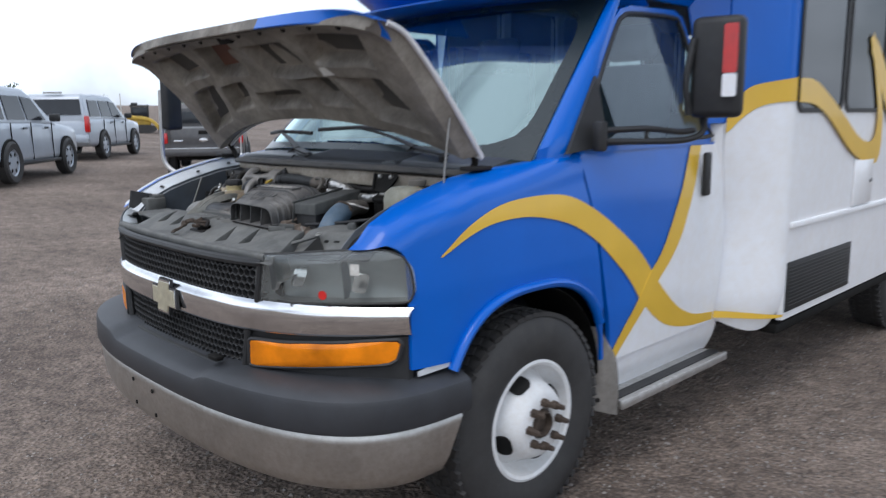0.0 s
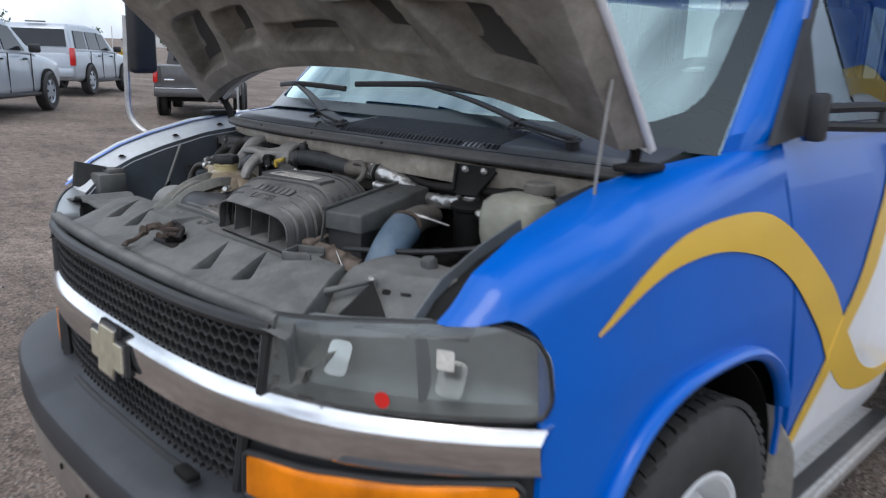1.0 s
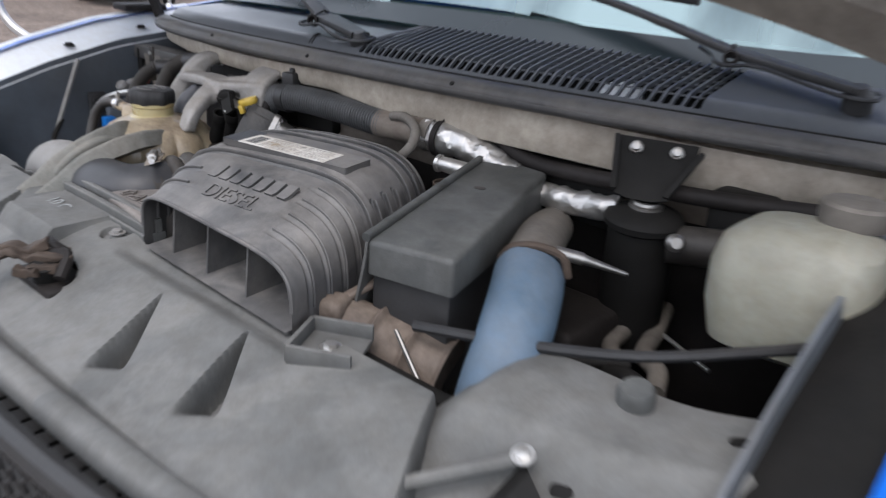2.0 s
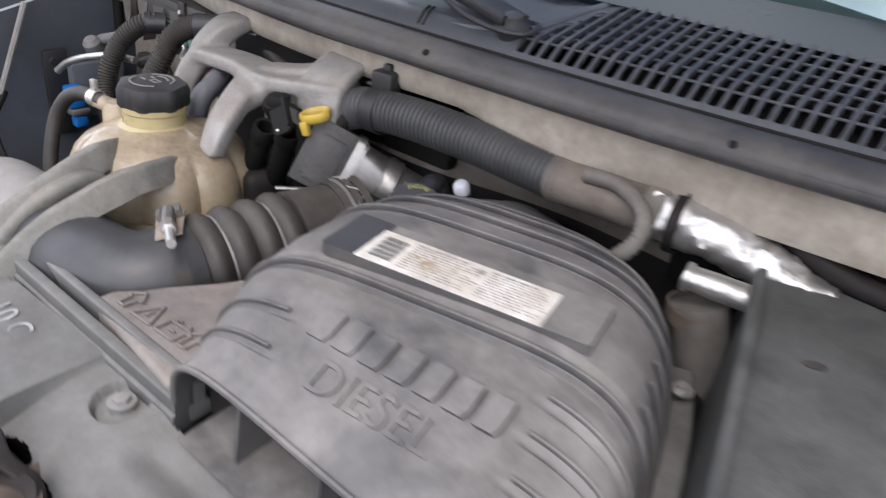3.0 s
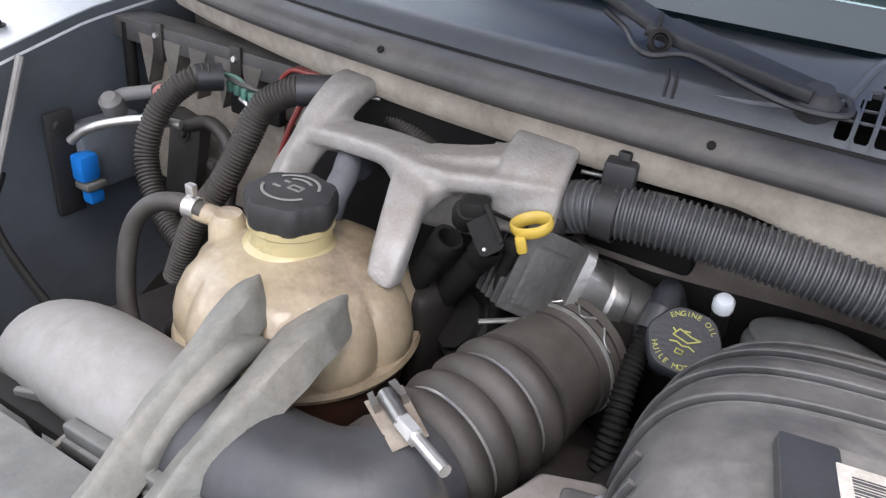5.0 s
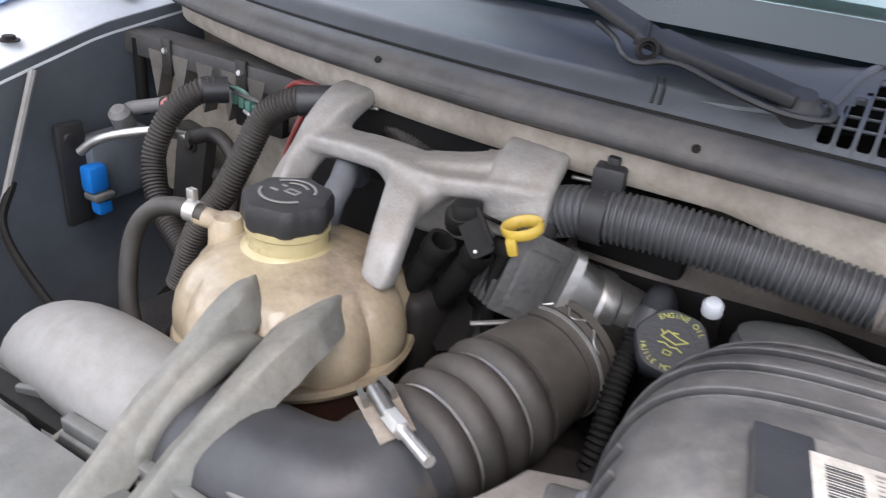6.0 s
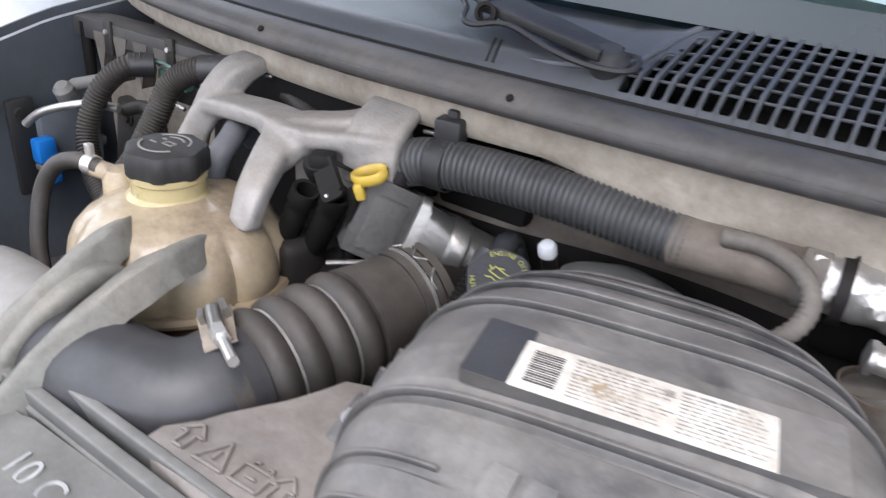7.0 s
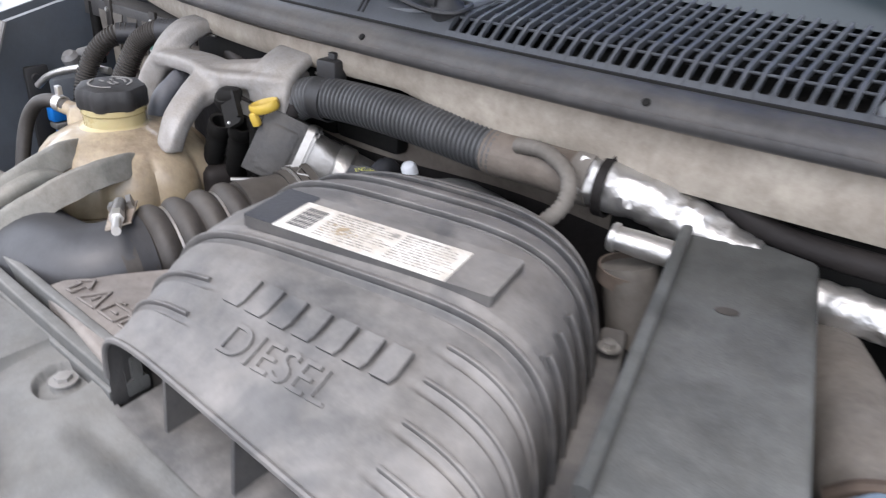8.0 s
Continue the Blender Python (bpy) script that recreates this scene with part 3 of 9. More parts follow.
for s in (1, -1):
    bm = bmesh.new()
    sheet(bm, 64, 34, lambda u, v: fender_point(u, v, s), 0.012, (-s, 0, 0))
    fender = part("fender", bm, M_BLUE, bus, "glossy blue front fender")
    bm = bmesh.new()
    lip = [Vector((s * (xside(y, arch(y)) + 0.006), y, arch(y) + 0.012)) for y in np.linspace(-0.482, 0.312, 44)]
    tube(bm, lip, 0.021, 10, True, 0.8)
    part("wheel_arch_lip", bm, M_BLUE, fender, "rolled blue wheel arch lip")
    if s > 0:
        # flange coloured black to stand for the dark gap beside the tray
        bm = bmesh.new()
        sheet(bm, 24, 3, lambda u, v: Vector((s * lerp(0.836, 0.735, v), lerp(-0.74, -0.10, u), bay_edge(lerp(-0.74, -0.10, u)) - 0.012 - 0.05 * v)), 0.003, (0, 0, -1))
        part("fender_flange", bm, M_DARK, fender, "inner flange painted black as gap shade")
    if s < 0:
        bm = bmesh.new()
        sheet(bm, 24, 3, lambda u, v: Vector((s * lerp(0.858, 0.742, v), lerp(-0.74, -0.10, u), bay_edge(lerp(-0.74, -0.10, u)) + 0.003 - 0.049 * v ** 1.3)), 0.003, (0, 0, -1))
        part("fender_flange", bm, M_BARE, fender, "white unpainted inner flange")
    bm = bmesh.new()
    sheet(bm, 20, 8, lambda u, v: Vector((s * (0.741 + 0.02 * math.sin(v * 3)), lerp(-0.73, -0.10, u), lerp(bay_edge(lerp(-0.73, -0.10, u)) - 0.034, 0.72, v))), 0.004, (s, 0, 0))
    part("inner_fender", bm, M_APRON, bus, "dark grey inner fender wall")
    bm = bmesh.new()
    sheet(bm, 30, 8, lambda u, v: Vector((s * lerp(0.66, 0.955, v), -0.085 - 0.44 * math.cos(u * math.pi), 0.46 + 0.42 * math.sin(u * math.pi))), 0.004, (0, 0, 1))
    part("wheel_liner", bm, M_DARK, bus, "black wheel well liner")
    for y in (-0.60, -0.42, -0.26) if s < 0 else ():
        bm = bmesh.new()
        bolt(bm, (s * 0.775, y, bay_edge(y) - 0.023), r=0.007)
        part("flange_bolt", bm, M_IRON, fender)

def ws(u, v):
    """Windscreen surface: u across, v up."""
    x = lerp(-1, 1, u) * lerp(0.885, 0.775, v)
    q = (abs(x) / lerp(0.885, 0.775, v)) ** 2.4
    y = lerp(-0.235, 0.48, v) + lerp(0.25, 0.15, v) * q
    z = lerp(1.342, 1.945, v) - lerp(0.035, 0.01, v) * q
    return Vector((x, y, z))


# door, its window and pillars
for s in (1, -1):
    bm = bmesh.new()
    sheet(bm, 40, 24, lambda u, v: Vector((s * xside(0.5, lerp(0.5, 1.345, v)), lerp(seam(lerp(0.5, 1.345, v)) + 0.004, rear(lerp(0.5, 1.345, v)), u), lerp(0.5, 1.345, v))), 0.02, (-s, 0, 0))
    door = part("door", bm, M_BLUE, bus, "blue cab door with a white lower corner")

    def dp(y, z, off=0.0):
        return Vector((s * (1.196 - 0.2 * z + off), y, z))

    win = [(0.40, 1.365), (0.385, 1.50), (0.42, 1.60), (0.60, 1.82), (0.66, 1.865), (0.74, 1.885), (1.06, 1.895), (1.12, 1.87), (1.16, 1.78), (1.20, 1.66), (1.235, 1.42), (1.215, 1.37)]
    bm = bmesh.new()
    outer = []
    for k in range(len(win)):
        y, z = win[k]
        outer.append((lerp(y, 0.78, -0.09), lerp(z, 1.62, -0.12)))
    a = [bm.verts.new(dp(y, z, -0.004)) for y, z in win]
    b = [bm.verts.new(dp(y, z, 0.004)) for y, z in win]
    c = [bm.verts.new(dp(y, z, 0.004)) for y, z in outer]
    d = [bm.verts.new(dp(y, z, -0.03)) for y, z in outer]
    for k in range(len(win)):
        j = (k + 1) % len(win)
        bm.faces.new((a[k], a[j], b[j], b[k]))
        bm.faces.new((b[k], b[j], c[j], c[k]))
        bm.faces.new((c[k], c[j], d[j], d[k]))
    part("window_frame", bm, M_BLUE, door, "blue door window frame")
    bm = bmesh.new()
    ring = [dp(y, z, 0.004) for y, z in win]
    tube(bm, spline(ring + ring[:1], 3), 0.010, 8)
    part("window_seal", bm, M_BLACKPL, door, "black rubber window seal")
    bm = bmesh.new()
    bm.faces.new([bm.verts.new(dp(y, z, -0.002)) for y, z in win])
    pane = part("window_glass", bm, G_SIDE, door, "tinted door window")
    pane.visible_shadow = False
    bm = bmesh.new()
    tri_ = [dp(0.14, 1.335, 0.006), dp(0.405, 1.36, 0.008), dp(0.39, 1.62, 0.006)]
    lo = [bm.verts.new(p) for p in tri_]
    hi = [bm.verts.new(p + Vector((s * 0.014, 0, 0))) for p in tri_]
    bm.faces.new(lo)
    bm.faces.new(hi)
    for k in range(3):
        bm.faces.new((lo[k], lo[(k + 1) % 3], hi[(k + 1) % 3], hi[k]))
    part("mirror_sail", bm, M_BLACKPL, door, "black triangular mirror mount")
    bm = bmesh.new()
    box(bm, (s * 0.978, 1.142, 1.207), (0.022, 0.058, 0.195), 0.01)
    part("handle", bm, M_BLACKPL, door, "black pull handle")
    # pillar: tapered bar from the cowl to the roof
    bm = bmesh.new()
    ya, za = [0.15, 0.40, 0.66], [1.325, 1.62, 1.95]

    def pillar_f(u, v):
        a = ws(1, v)
        z = lerp(1.325, 1.95, v)
        b = Vector((1.196 - 0.2 * z + 0.004, interp(z, za, ya) + 0.012, z))
        p = a.lerp(b, u) + Vector((0.012, -0.012, 0.006)) * math.sin(u * math.pi) ** 0.7
        return Vector((s * p.x - (s * 0.02 if v == 0 else 0), p.y + (0.03 if v == 0 else 0), p.z - (0.05 if v == 0 else 0)))

    sheet(bm, 8, 14, pillar_f, 0.03, (-s, 0.2, 0))
    part("pillar", bm, M_BLUE, bus, "blue windscreen pillar")
    # jamb between the door and the body cap
    for z0, z1, m_, lab in ((0.52, 1.43, M_WHITE, "white door jamb"), (1.43, 2.0, M_BLUE, "blue pillar behind the door")):
        bm = bmesh.new()
        sheet(bm, 4, 12, lambda u, v: Vector((s * lerp((xside(0.5, lerp(z0, z1, v)) if z0 < 1 else 1.196 - 0.2 * lerp(z0, z1, v)) - 0.006, 0.964, u), lerp(rear(lerp(z0, z1, v)) - (0.012 if z0 < 1 else 0.07), rear(lerp(z0, z1, v)) + 0.014, u), lerp(z0, z1, v))), 0.008, (-s, 0.2, 0))
        part("jamb", bm, m_, bus, lab)
    # step below the door
    bm = bmesh.new()
    sheet(bm, 10, 6, lambda u, v: Vector((s * lerp(0.955, 0.90, v ** 2), lerp(0.43, 1.36, u), lerp(0.515, 0.33, v))), 0.01, (-s, 0, 0))
    part("rocker_panel", bm, M_WHITE, bus, "white rocker panel")
    board = thing("running_board", (s * 1.0, 0.9, 0.30), "brushed metal running board with a black grip strip", "running board", "running boards")
    bm = bmesh.new()
    box(bm, (s * 0.917, 0.885, 0.322), (0.20, 0.89, 0.035), 0.012)
    box(bm, (s * 1.022, 0.88, 0.326), (0.022, 0.915, 0.042), 0.010)
    part("step", bm, M_BOARD, board)
    bm = bmesh.new()
    box(bm, (s * 0.972, 0.885, 0.341), (0.050, 0.87, 0.008), 0.002)
    part("grip_strip", bm, M_BLACKPL, board, "black grip strip")
    bm = bmesh.new()

    def flap_f(u, v):
        w = smooth(v * 3) * 0.3 + 0.7
        top, low = Vector((0.975, 0.412, 0.628)), Vector((1.005, 0.430, 0.283))
        o = top.lerp(low, v) + Vector((0.012 * math.sin(v * math.pi), 0.006 * math.sin(v * math.pi), 0))
        i_ = Vector((0.872, 0.335, 0.665)).lerp(Vector((0.872, 0.322, 0.325)), v)
        p = i_.lerp(o, u * (w if u > 0.5 else 1))
        return Vector((s * p.x, p.y - 0.012 * math.sin(u * math.pi), p.z))

    sheet(bm, 8, 12, flap_f, 0.012, (0, -1, 0))
    flap = part("mud_flap", bm, M_FLAP, bus, "worn grey rubber mud flap")
    for z in (0.60, 0.33):
        bm = bmesh.new()
        lathe(bm, [(0, 0), (0.010, 0), (0.008, 0.004), (0, 0.005)], flap_f(0.6, (0.628 - z) / 0.345) - Vector((0, 0.013, 0)), (s * 0.6, -0.8, 0), 10)
        part("flap_screw", bm, M_IRON, flap)

# vinyl swooshes on the driver's side


def ruled(lo, hi, surf, n=4):
    bm = bmesh.new()
    a, b = spline([(0, *p) for p in lo], 4), spline([(0, *p) for p in hi], 4)
    sheet(bm, len(a) - 1, n, lambda u, v: surf(*(a[round(u * (len(a) - 1))].lerp(b[round(u * (len(a) - 1))], v)).yz), 0.002, (-1, 0, 0))
    return bm


def on_side(off):
    def f(y, z):
        x = xside(y, z) + off
        if y < 0.34:
            e = bay_edge(y)
            if z > e - 0.10:
                t = min(1, (z - e + 0.10) / 0.10)
                x = xside(y, e - 0.10) + off - (xside(y, e - 0.10) - 0.835) * (1 - math.sqrt(max(0, 1 - t * t)))
        return Vector((x, y, z))
    return f


SW_UP = [(-0.51, 1.053), (-0.39, 1.13), (-0.23, 1.185), (-0.05, 1.20), (0.12, 1.19), (0.26, 1.14), (0.42, 1.05), (0.60, 0.92), (0.74, 0.78), (0.90, 0.65), (1.07, 0.575), (1.27, 0.545)]
SW_LO = [(-0.51, 1.048), (-0.39, 1.10), (-0.26, 1.13), (-0.08, 1.132), (0.12, 1.09), (0.27, 1.02), (0.39, 0.93), (0.52, 0.82), (0.63, 0.70), (0.81, 0.58), (1.02, 0.525), (1.27, 0.508)]
part("swoosh", ruled(SW_LO, SW_UP, on_side(0.005)), M_YELLOW, bus, "yellow vinyl swoosh")
DG_L = [(0.395, 0.502), (0.454, 0.584), (0.592, 0.731), (0.677, 0.825), (0.755, 0.89), (0.85, 1.01), (0.95, 1.15), (1.07, 1.335)]
DG_R = [(0.445, 0.502), (0.475, 0.540), (0.651, 0.696), (0.739, 0.781), (0.845, 0.865), (0.942, 0.973), (1.035, 1.115), (1.165, 1.335)]
part("swoosh", ruled(DG_R, DG_L, on_side(0.0065)), M_YELLOW, bus, "yellow vinyl swoosh")
DG_E = [(rear(z) - 0.003, z) for _, z in DG_R]
part("white_panel", ruled(DG_R, DG_E, on_side(0.003)), M_WHITE, bus, "white lower door corner")

# bus body behind the cab


def wrap_plan(w, z):
    """Plan of the rounded cap from the door to the wide body."""
    a = w * math.pi / 2
    return Vector((lerp(0.968, 1.17, math.sin(a) ** 0.9), lerp(rear(z) + 0.008, 1.61, w ** 0.8), 0))


for s in (1, -1):
    for z0, z1, m_, lab in ((0.515, 1.40, M_WHITE, "white body cap"), (1.40, 2.9, M_BLUE, "blue body cap")):
        bm = bmesh.new()

        def capf(u, v, z0=z0, z1=z1):
            z = lerp(z0, z1, v)
            p = wrap_plan(u, z)
            if z0 < 1 and v < 0.12:
                z -= (0.045 * u + 0.065 * math.sin(u * math.pi)) * (1 - v / 0.12)
                p.x -= 0.05 * (1 - v / 0.12) ** 2
            elif abs(z - 1.40) < 0.001:
                z = interp(u, [0.0, 0.16, 0.42, 1.0], [1.43, 1.52, 1.565, 1.585])
            return Vector((s * p.x, p.y, z))

        sheet(bm, 16, 20, capf, 0.02, (-s, 0.3, 0))
        part("body_cap", bm, m_, bus, lab)
    WY = (1.90, 2.535, 3.17, 3.81, 4.45, 5.09, 5.73, 6.37, 7.01, 7.65)
    edges = [1.61] + [y for y0 in WY for y in (y0 - 0.28, y0 + 0.28)] + [8.2]
    bays = [(1.61, 8.2, 0.47, 1.495)] + [(edges[k], edges[k + 1], 1.495, 2.235) for k in range(0, len(edges), 2)] + [(1.61, 8.2, 2.235, 2.9)]
    for k, (y0, y1, z0, z1) in enumerate(bays):
        bm = bmesh.new()
        sheet(bm, 4, 4, lambda u, v: Vector((s * 1.17, lerp(y0, y1, u), lerp(z0, z1, v))), 0.03, (-s, 0, 0))
        if k == 0:
            side = part("body_side", bm, M_WHITE, bus, "white body side panel")
        else:
            part("window_post" if k < len(bays) - 1 else "upper_panel", bm, M_WHITE, bus, "white panel between the windows" if k < len(bays) - 1 else "white panel above the windows")
    bm = bmesh.new()
    box(bm, (s * 1.176, 4.88, 0.938), (0.014, 6.5, 0.03), 0.005)
    part("rub_rail", bm, M_WHITE, side, "white rub rail")
    bm = bmesh.new()
    box(bm, (s * 1.172, 2.07, 0.632), (0.010, 0.89, 0.25), 0.006)
    part("skirt_grille", bm, M_BLACKPL, side, "black vent panel in the skirt")
    bm = bmesh.new()
    for z in np.linspace(0.535, 0.73, 12):
        box(bm, (s * 1.178, 2.07, z), (0.006, 0.85, 0.008), 0.002)
    part("skirt_louvre", bm, M_BLACKPL, side)
    bm = bmesh.new()
    box(bm, (s * 1.178, 2.61, 1.09), (0.016, 0.30, 0.255), 0.008)
    part("hatch", bm, M_WHITE, side, "small white service hatch")
    bm = bmesh.new()
    lathe(bm, [(0, 0), (0.012, 0), (0.01, 0.006), (0, 0.007)], (s * 1.186, 2.72, 1.09), (s, 0, 0), 12)
    part("hatch_lock", bm, M_BLACKPL, side)
    for y0 in WY:
        bm = bmesh.new()
        o = rrect(0.60, 0.78, 0.07, 5)
        i_ = rrect(0.555, 0.735, 0.055, 5)
        vo = [bm.verts.new((s * 1.173, y0 + a, 1.865 + b)) for a, b in o]
        vi = [bm.verts.new((s * 1.182, y0 + a, 1.865 + b)) for a, b in o]
        vj = [bm.verts.new((s * 1.182, y0 + a, 1.865 + b)) for a, b in i_]
        vk = [bm.verts.new((s * 1.174, y0 + a, 1.865 + b)) for a, b in i_]
        for k in range(len(o)):
            j = (k + 1) % len(o)
            for p, q in ((vo, vi), (vi, vj), (vj, vk)):
                bm.faces.new((p[k], p[j], q[j], q[k]))
        window = part("window", bm, M_BLACKPL, side, "black framed passenger window")
        bm = bmesh.new()
        bm.faces.new([bm.verts.new((s * 1.1755, y0 + a, 1.865 + b)) for a, b in i_])
        part("pane", bm, M_TINT if s > 0 else G_TINTED, window, "dark reflective pane")
# swoosh round the cap and on the body side
W_UP = [(0.0, 1.492), (0.17, 1.587), (0.44, 1.617), (1.0, 1.640)]
W_LO = [(0.0, 1.385), (0.155, 1.465), (0.41, 1.516), (1.0, 1.530)]


def on_wrap(w, z):
    p = wrap_plan(min(1, max(0, w)), z)
    return Vector((p.x + 0.006, p.y - 0.003, z))


part("swoosh", ruled(W_LO, W_UP, on_wrap), M_YELLOW, bus, "yellow vinyl swoosh")
part("swoosh", ruled([(0.0, 0.512), (0.5, 0.497), (0.98, 0.492)], [(0.0, 0.545), (0.5, 0.522), (0.98, 0.502)], on_wrap), M_YELLOW, bus, "thin yellow vinyl line")
B_L = [(1.61, 1.635), (1.82, 1.62), (2.17, 1.482), (2.477, 1.341), (2.698, 1.318), (2.762, 1.445), (2.646, 1.697), (2.53, 1.873)]
B_R = [(1.61, 1.525), (1.80, 1.512), (2.017, 1.441), (2.408, 1.25), (2.80, 1.19), (2.847, 1.444), (2.716, 1.699), (2.60, 1.887)]
part("swoosh", ruled(B_R, B_L, lambda y, z: Vector((1.1855, y, z))), M_YELLOW, bus, "yellow vinyl swoosh")
part("swoosh", ruled([(2.56, 1.80), (2.72, 1.66), (2.96, 1.44), (3.2, 1.30)], [(2.56, 1.90), (2.74, 1.80), (3.02, 1.56), (3.3, 1.38)], lambda y, z: Vector((1.1865, y, z))), M_YELLOW, bus, "yellow vinyl swoosh")
# roof cap above the windscreen
bm = bmesh.new()
rings = []
for t in np.linspace(0, 1, 14):
    z = lerp(1.93, 2.95, t)
    yy = 0.60 - 0.34 * math.sin(min(1, t * 3) * math.pi / 2) + 0.35 * max(0, t - 0.4) ** 1.5
    w = lerp(0.80, 1.16, smooth(t * 1.6))
    rings.append([Vector((x, yy + 0.10 * (abs(x) / w) ** 4 * 3, z)) for x in np.linspace(-w, w, 25)])
loft(bm, rings, False, False)
part("roof_cap", bm, M_BLUE, bus, "blue roof cap over the cab")
bm = bmesh.new()
sheet(bm, 10, 6, lambda u, v: Vector((lerp(-0.80, 0.80, u), lerp(0.62, 0.315 + 0.12 * abs(2 * u - 1) ** 3, v), 1.975 - 0.01 * math.sin(v * math.pi))), 0.006, (0, 0, 1))
part("visor_underside", bm, M_BLUE, bus, "blue underside of the roof cap")
bm = bmesh.new()
box(bm, (0, 5.0, 2.92), (2.34, 6.7, 0.06), 0.02)
box(bm, (0, 1.2, 2.94), (2.2, 1.3, 0.04), 0.01)
part("roof", bm, M_WHITE, bus, "white roof")
bm = bmesh.new()
box(bm, (0, 8.2, 1.65), (2.34, 0.03, 2.55), 0.01)
box(bm, (0, 4.9, 0.42), (2.30, 6.6, 0.05), 0.01)
box(bm, (0, 0.75, 0.55), (1.80, 1.75, 0.05), 0.01)
part("floor_pan", bm, M_DARK, bus)
for s in (1, -1):
    bm = bmesh.new()
    sheet(bm, 4, 4, lambda u, v: Vector((s * lerp(0.80, 1.16, v), lerp(0.75, 1.45, u), lerp(1.96, 2.5, v))), 0.01, (0, 0, 1))
    part("cap_side", bm, M_BLUE, bus)

# windscreen: swept glass with a dark border
bm = bmesh.new()
sheet(bm, 32, 14, ws)
windscreen = part("windscreen", bm, G_WIND, bus, "slightly green windscreen reflecting the sky")
windscreen.visible_shadow = False
bm = bmesh.new()
bord = [ws(u, 0.0) for u in np.linspace(0, 1, 30)] + [ws(1, v) for v in np.linspace(0, 1, 14)] + [ws(u, 1) for u in np.linspace(1, 0, 30)] + [ws(0, v) for v in np.linspace(1, 0, 14)]


def inner_edge(u, v):
    """The clear glass: a rectangle with rounded corners."""
    a, b = 2 * u - 1, 2 * v - 1
    r = (abs(a) ** 7 + abs(b) ** 7) ** (-1 / 7)
    return ws(0.5 + 0.468 * a * r, 0.495 + 0.452 * b * r)


inn = [inner_edge(u, v) for u, v in [(u, 0.0) for u in np.linspace(0, 1, 30)] + [(1, v) for v in np.linspace(0, 1, 14)] + [(u, 1) for u in np.linspace(1, 0, 30)] + [(0, v) for v in np.linspace(1, 0, 14)]]
nb = Vector((0, -0.6, 0.75)) * 0.008
loft(bm, [[p + nb for p in bord], [p + nb for p in inn]], True, False)
part("windscreen_border", bm, M_FRIT, windscreen, "black ceramic glass border")
# cab inside: dash, seats, wheel, back wall
bm = bmesh.new()
rings = []
for x in np.linspace(-0.80, 0.80, 9):
    rings.append([Vector((x, y, z)) for y, z in ((0.02, 1.20), (0.10, 1.30), (0.40, 1.33), (0.52, 1.28), (0.55, 1.05), (0.15, 0.95))])
loft(bm, rings)
part("dashboard", bm, M_SEAT, bus, "grey dashboard")
for x in (0.45, -0.45):
    seat = thing("cab_seat", (x, 1.05, 0.8), "grey fabric cab seat with headrest", "seat", "cab seats")
    bm = bmesh.new()
    box(bm, (x, 0.95, 0.95), (0.50, 0.52, 0.16), 0.05, seg=3)
    part("seat", bm, M_SEAT, seat)
    bm = bmesh.new()
    box(bm, (x, 1.24, 1.35), (0.50, 0.14, 0.75), 0.06, Matrix.Rotation(radians(-12), 3, "X"), 3)
    part("backrest", bm, M_SEAT, seat)
    bm = bmesh.new()
    box(bm, (x, 1.34, 1.83), (0.28, 0.10, 0.18), 0.04, Matrix.Rotation(radians(-12), 3, "X"), 3)
    part("headrest", bm, M_SEAT, seat)
    bm = bmesh.new()
    box(bm, (x, 0.98, 0.725), (0.40, 0.42, 0.31), 0.02)
    part("base", bm, M_BLACKPL, seat)
steer = thing("steering_wheel", (0.45, 0.62, 1.25), "black steering wheel in the cab", "steering wheel")
bm = bmesh.new()
q = Matrix.Rotation(radians(58), 4, "X")
pts = [Vector((0.45, 0.64, 1.36)) + q @ Vector((0.19 * math.cos(a), 0.19 * math.sin(a), 0)) for a in np.linspace(0, 2 * math.pi, 37)]
tube(bm, pts, 0.015, 8, False)
part("rim", bm, M_BLACKPL, steer)
bm = bmesh.new()
for a in (0.3, 2.84, 4.71):
    tube(bm, [Vector((0.45, 0.64, 1.36)), Vector((0.45, 0.64, 1.36)) + q @ Vector((0.185 * math.cos(a), 0.185 * math.sin(a), 0))], 0.014, 6)
tube(bm, [(0.45, 0.64, 1.36), (0.45, 0.42, 1.22)], 0.03, 10)
part("spoke", bm, M_BLACKPL, steer)
bm = bmesh.new()
box(bm, (0, 1.62, 0.85), (2.2, 0.02, 0.75), 0.005)
part("bulkhead", bm, M_SEAT, bus, "low grey partition behind the cab")
bm = bmesh.new()
rings = [[Vector((0.765 + 0.05 * t + a_, 0.40 + 0.03 * t + b_, lerp(1.318, 1.515, t))) for a_, b_ in rrect(0.05, 0.075 - 0.03 * t, 0.010, 3)] for t in np.linspace(0, 1, 5)]
loft(bm, rings)
single("green_cloth", bm, M_CLOTH, "folded green cloth standing on the dashboard", "cloth")

# ---- front end ----
bm = bmesh.new()


def band(bm, z0, z1, x0, x1, off, depth, n=48, bulge=0.0, nv=6):
    """A strip that follows the front curve; off moves it forward."""
    def f(u, v):
        x = lerp(x0, x1, u)
        return Vector((x, yf(x) - off - bulge * math.sin(v * math.pi), lerp(z0(x) if callable(z0) else z0, z1(x) if callable(z1) else z1, v)))
    sheet(bm, n, nv, f, depth, (0, 1, 0))


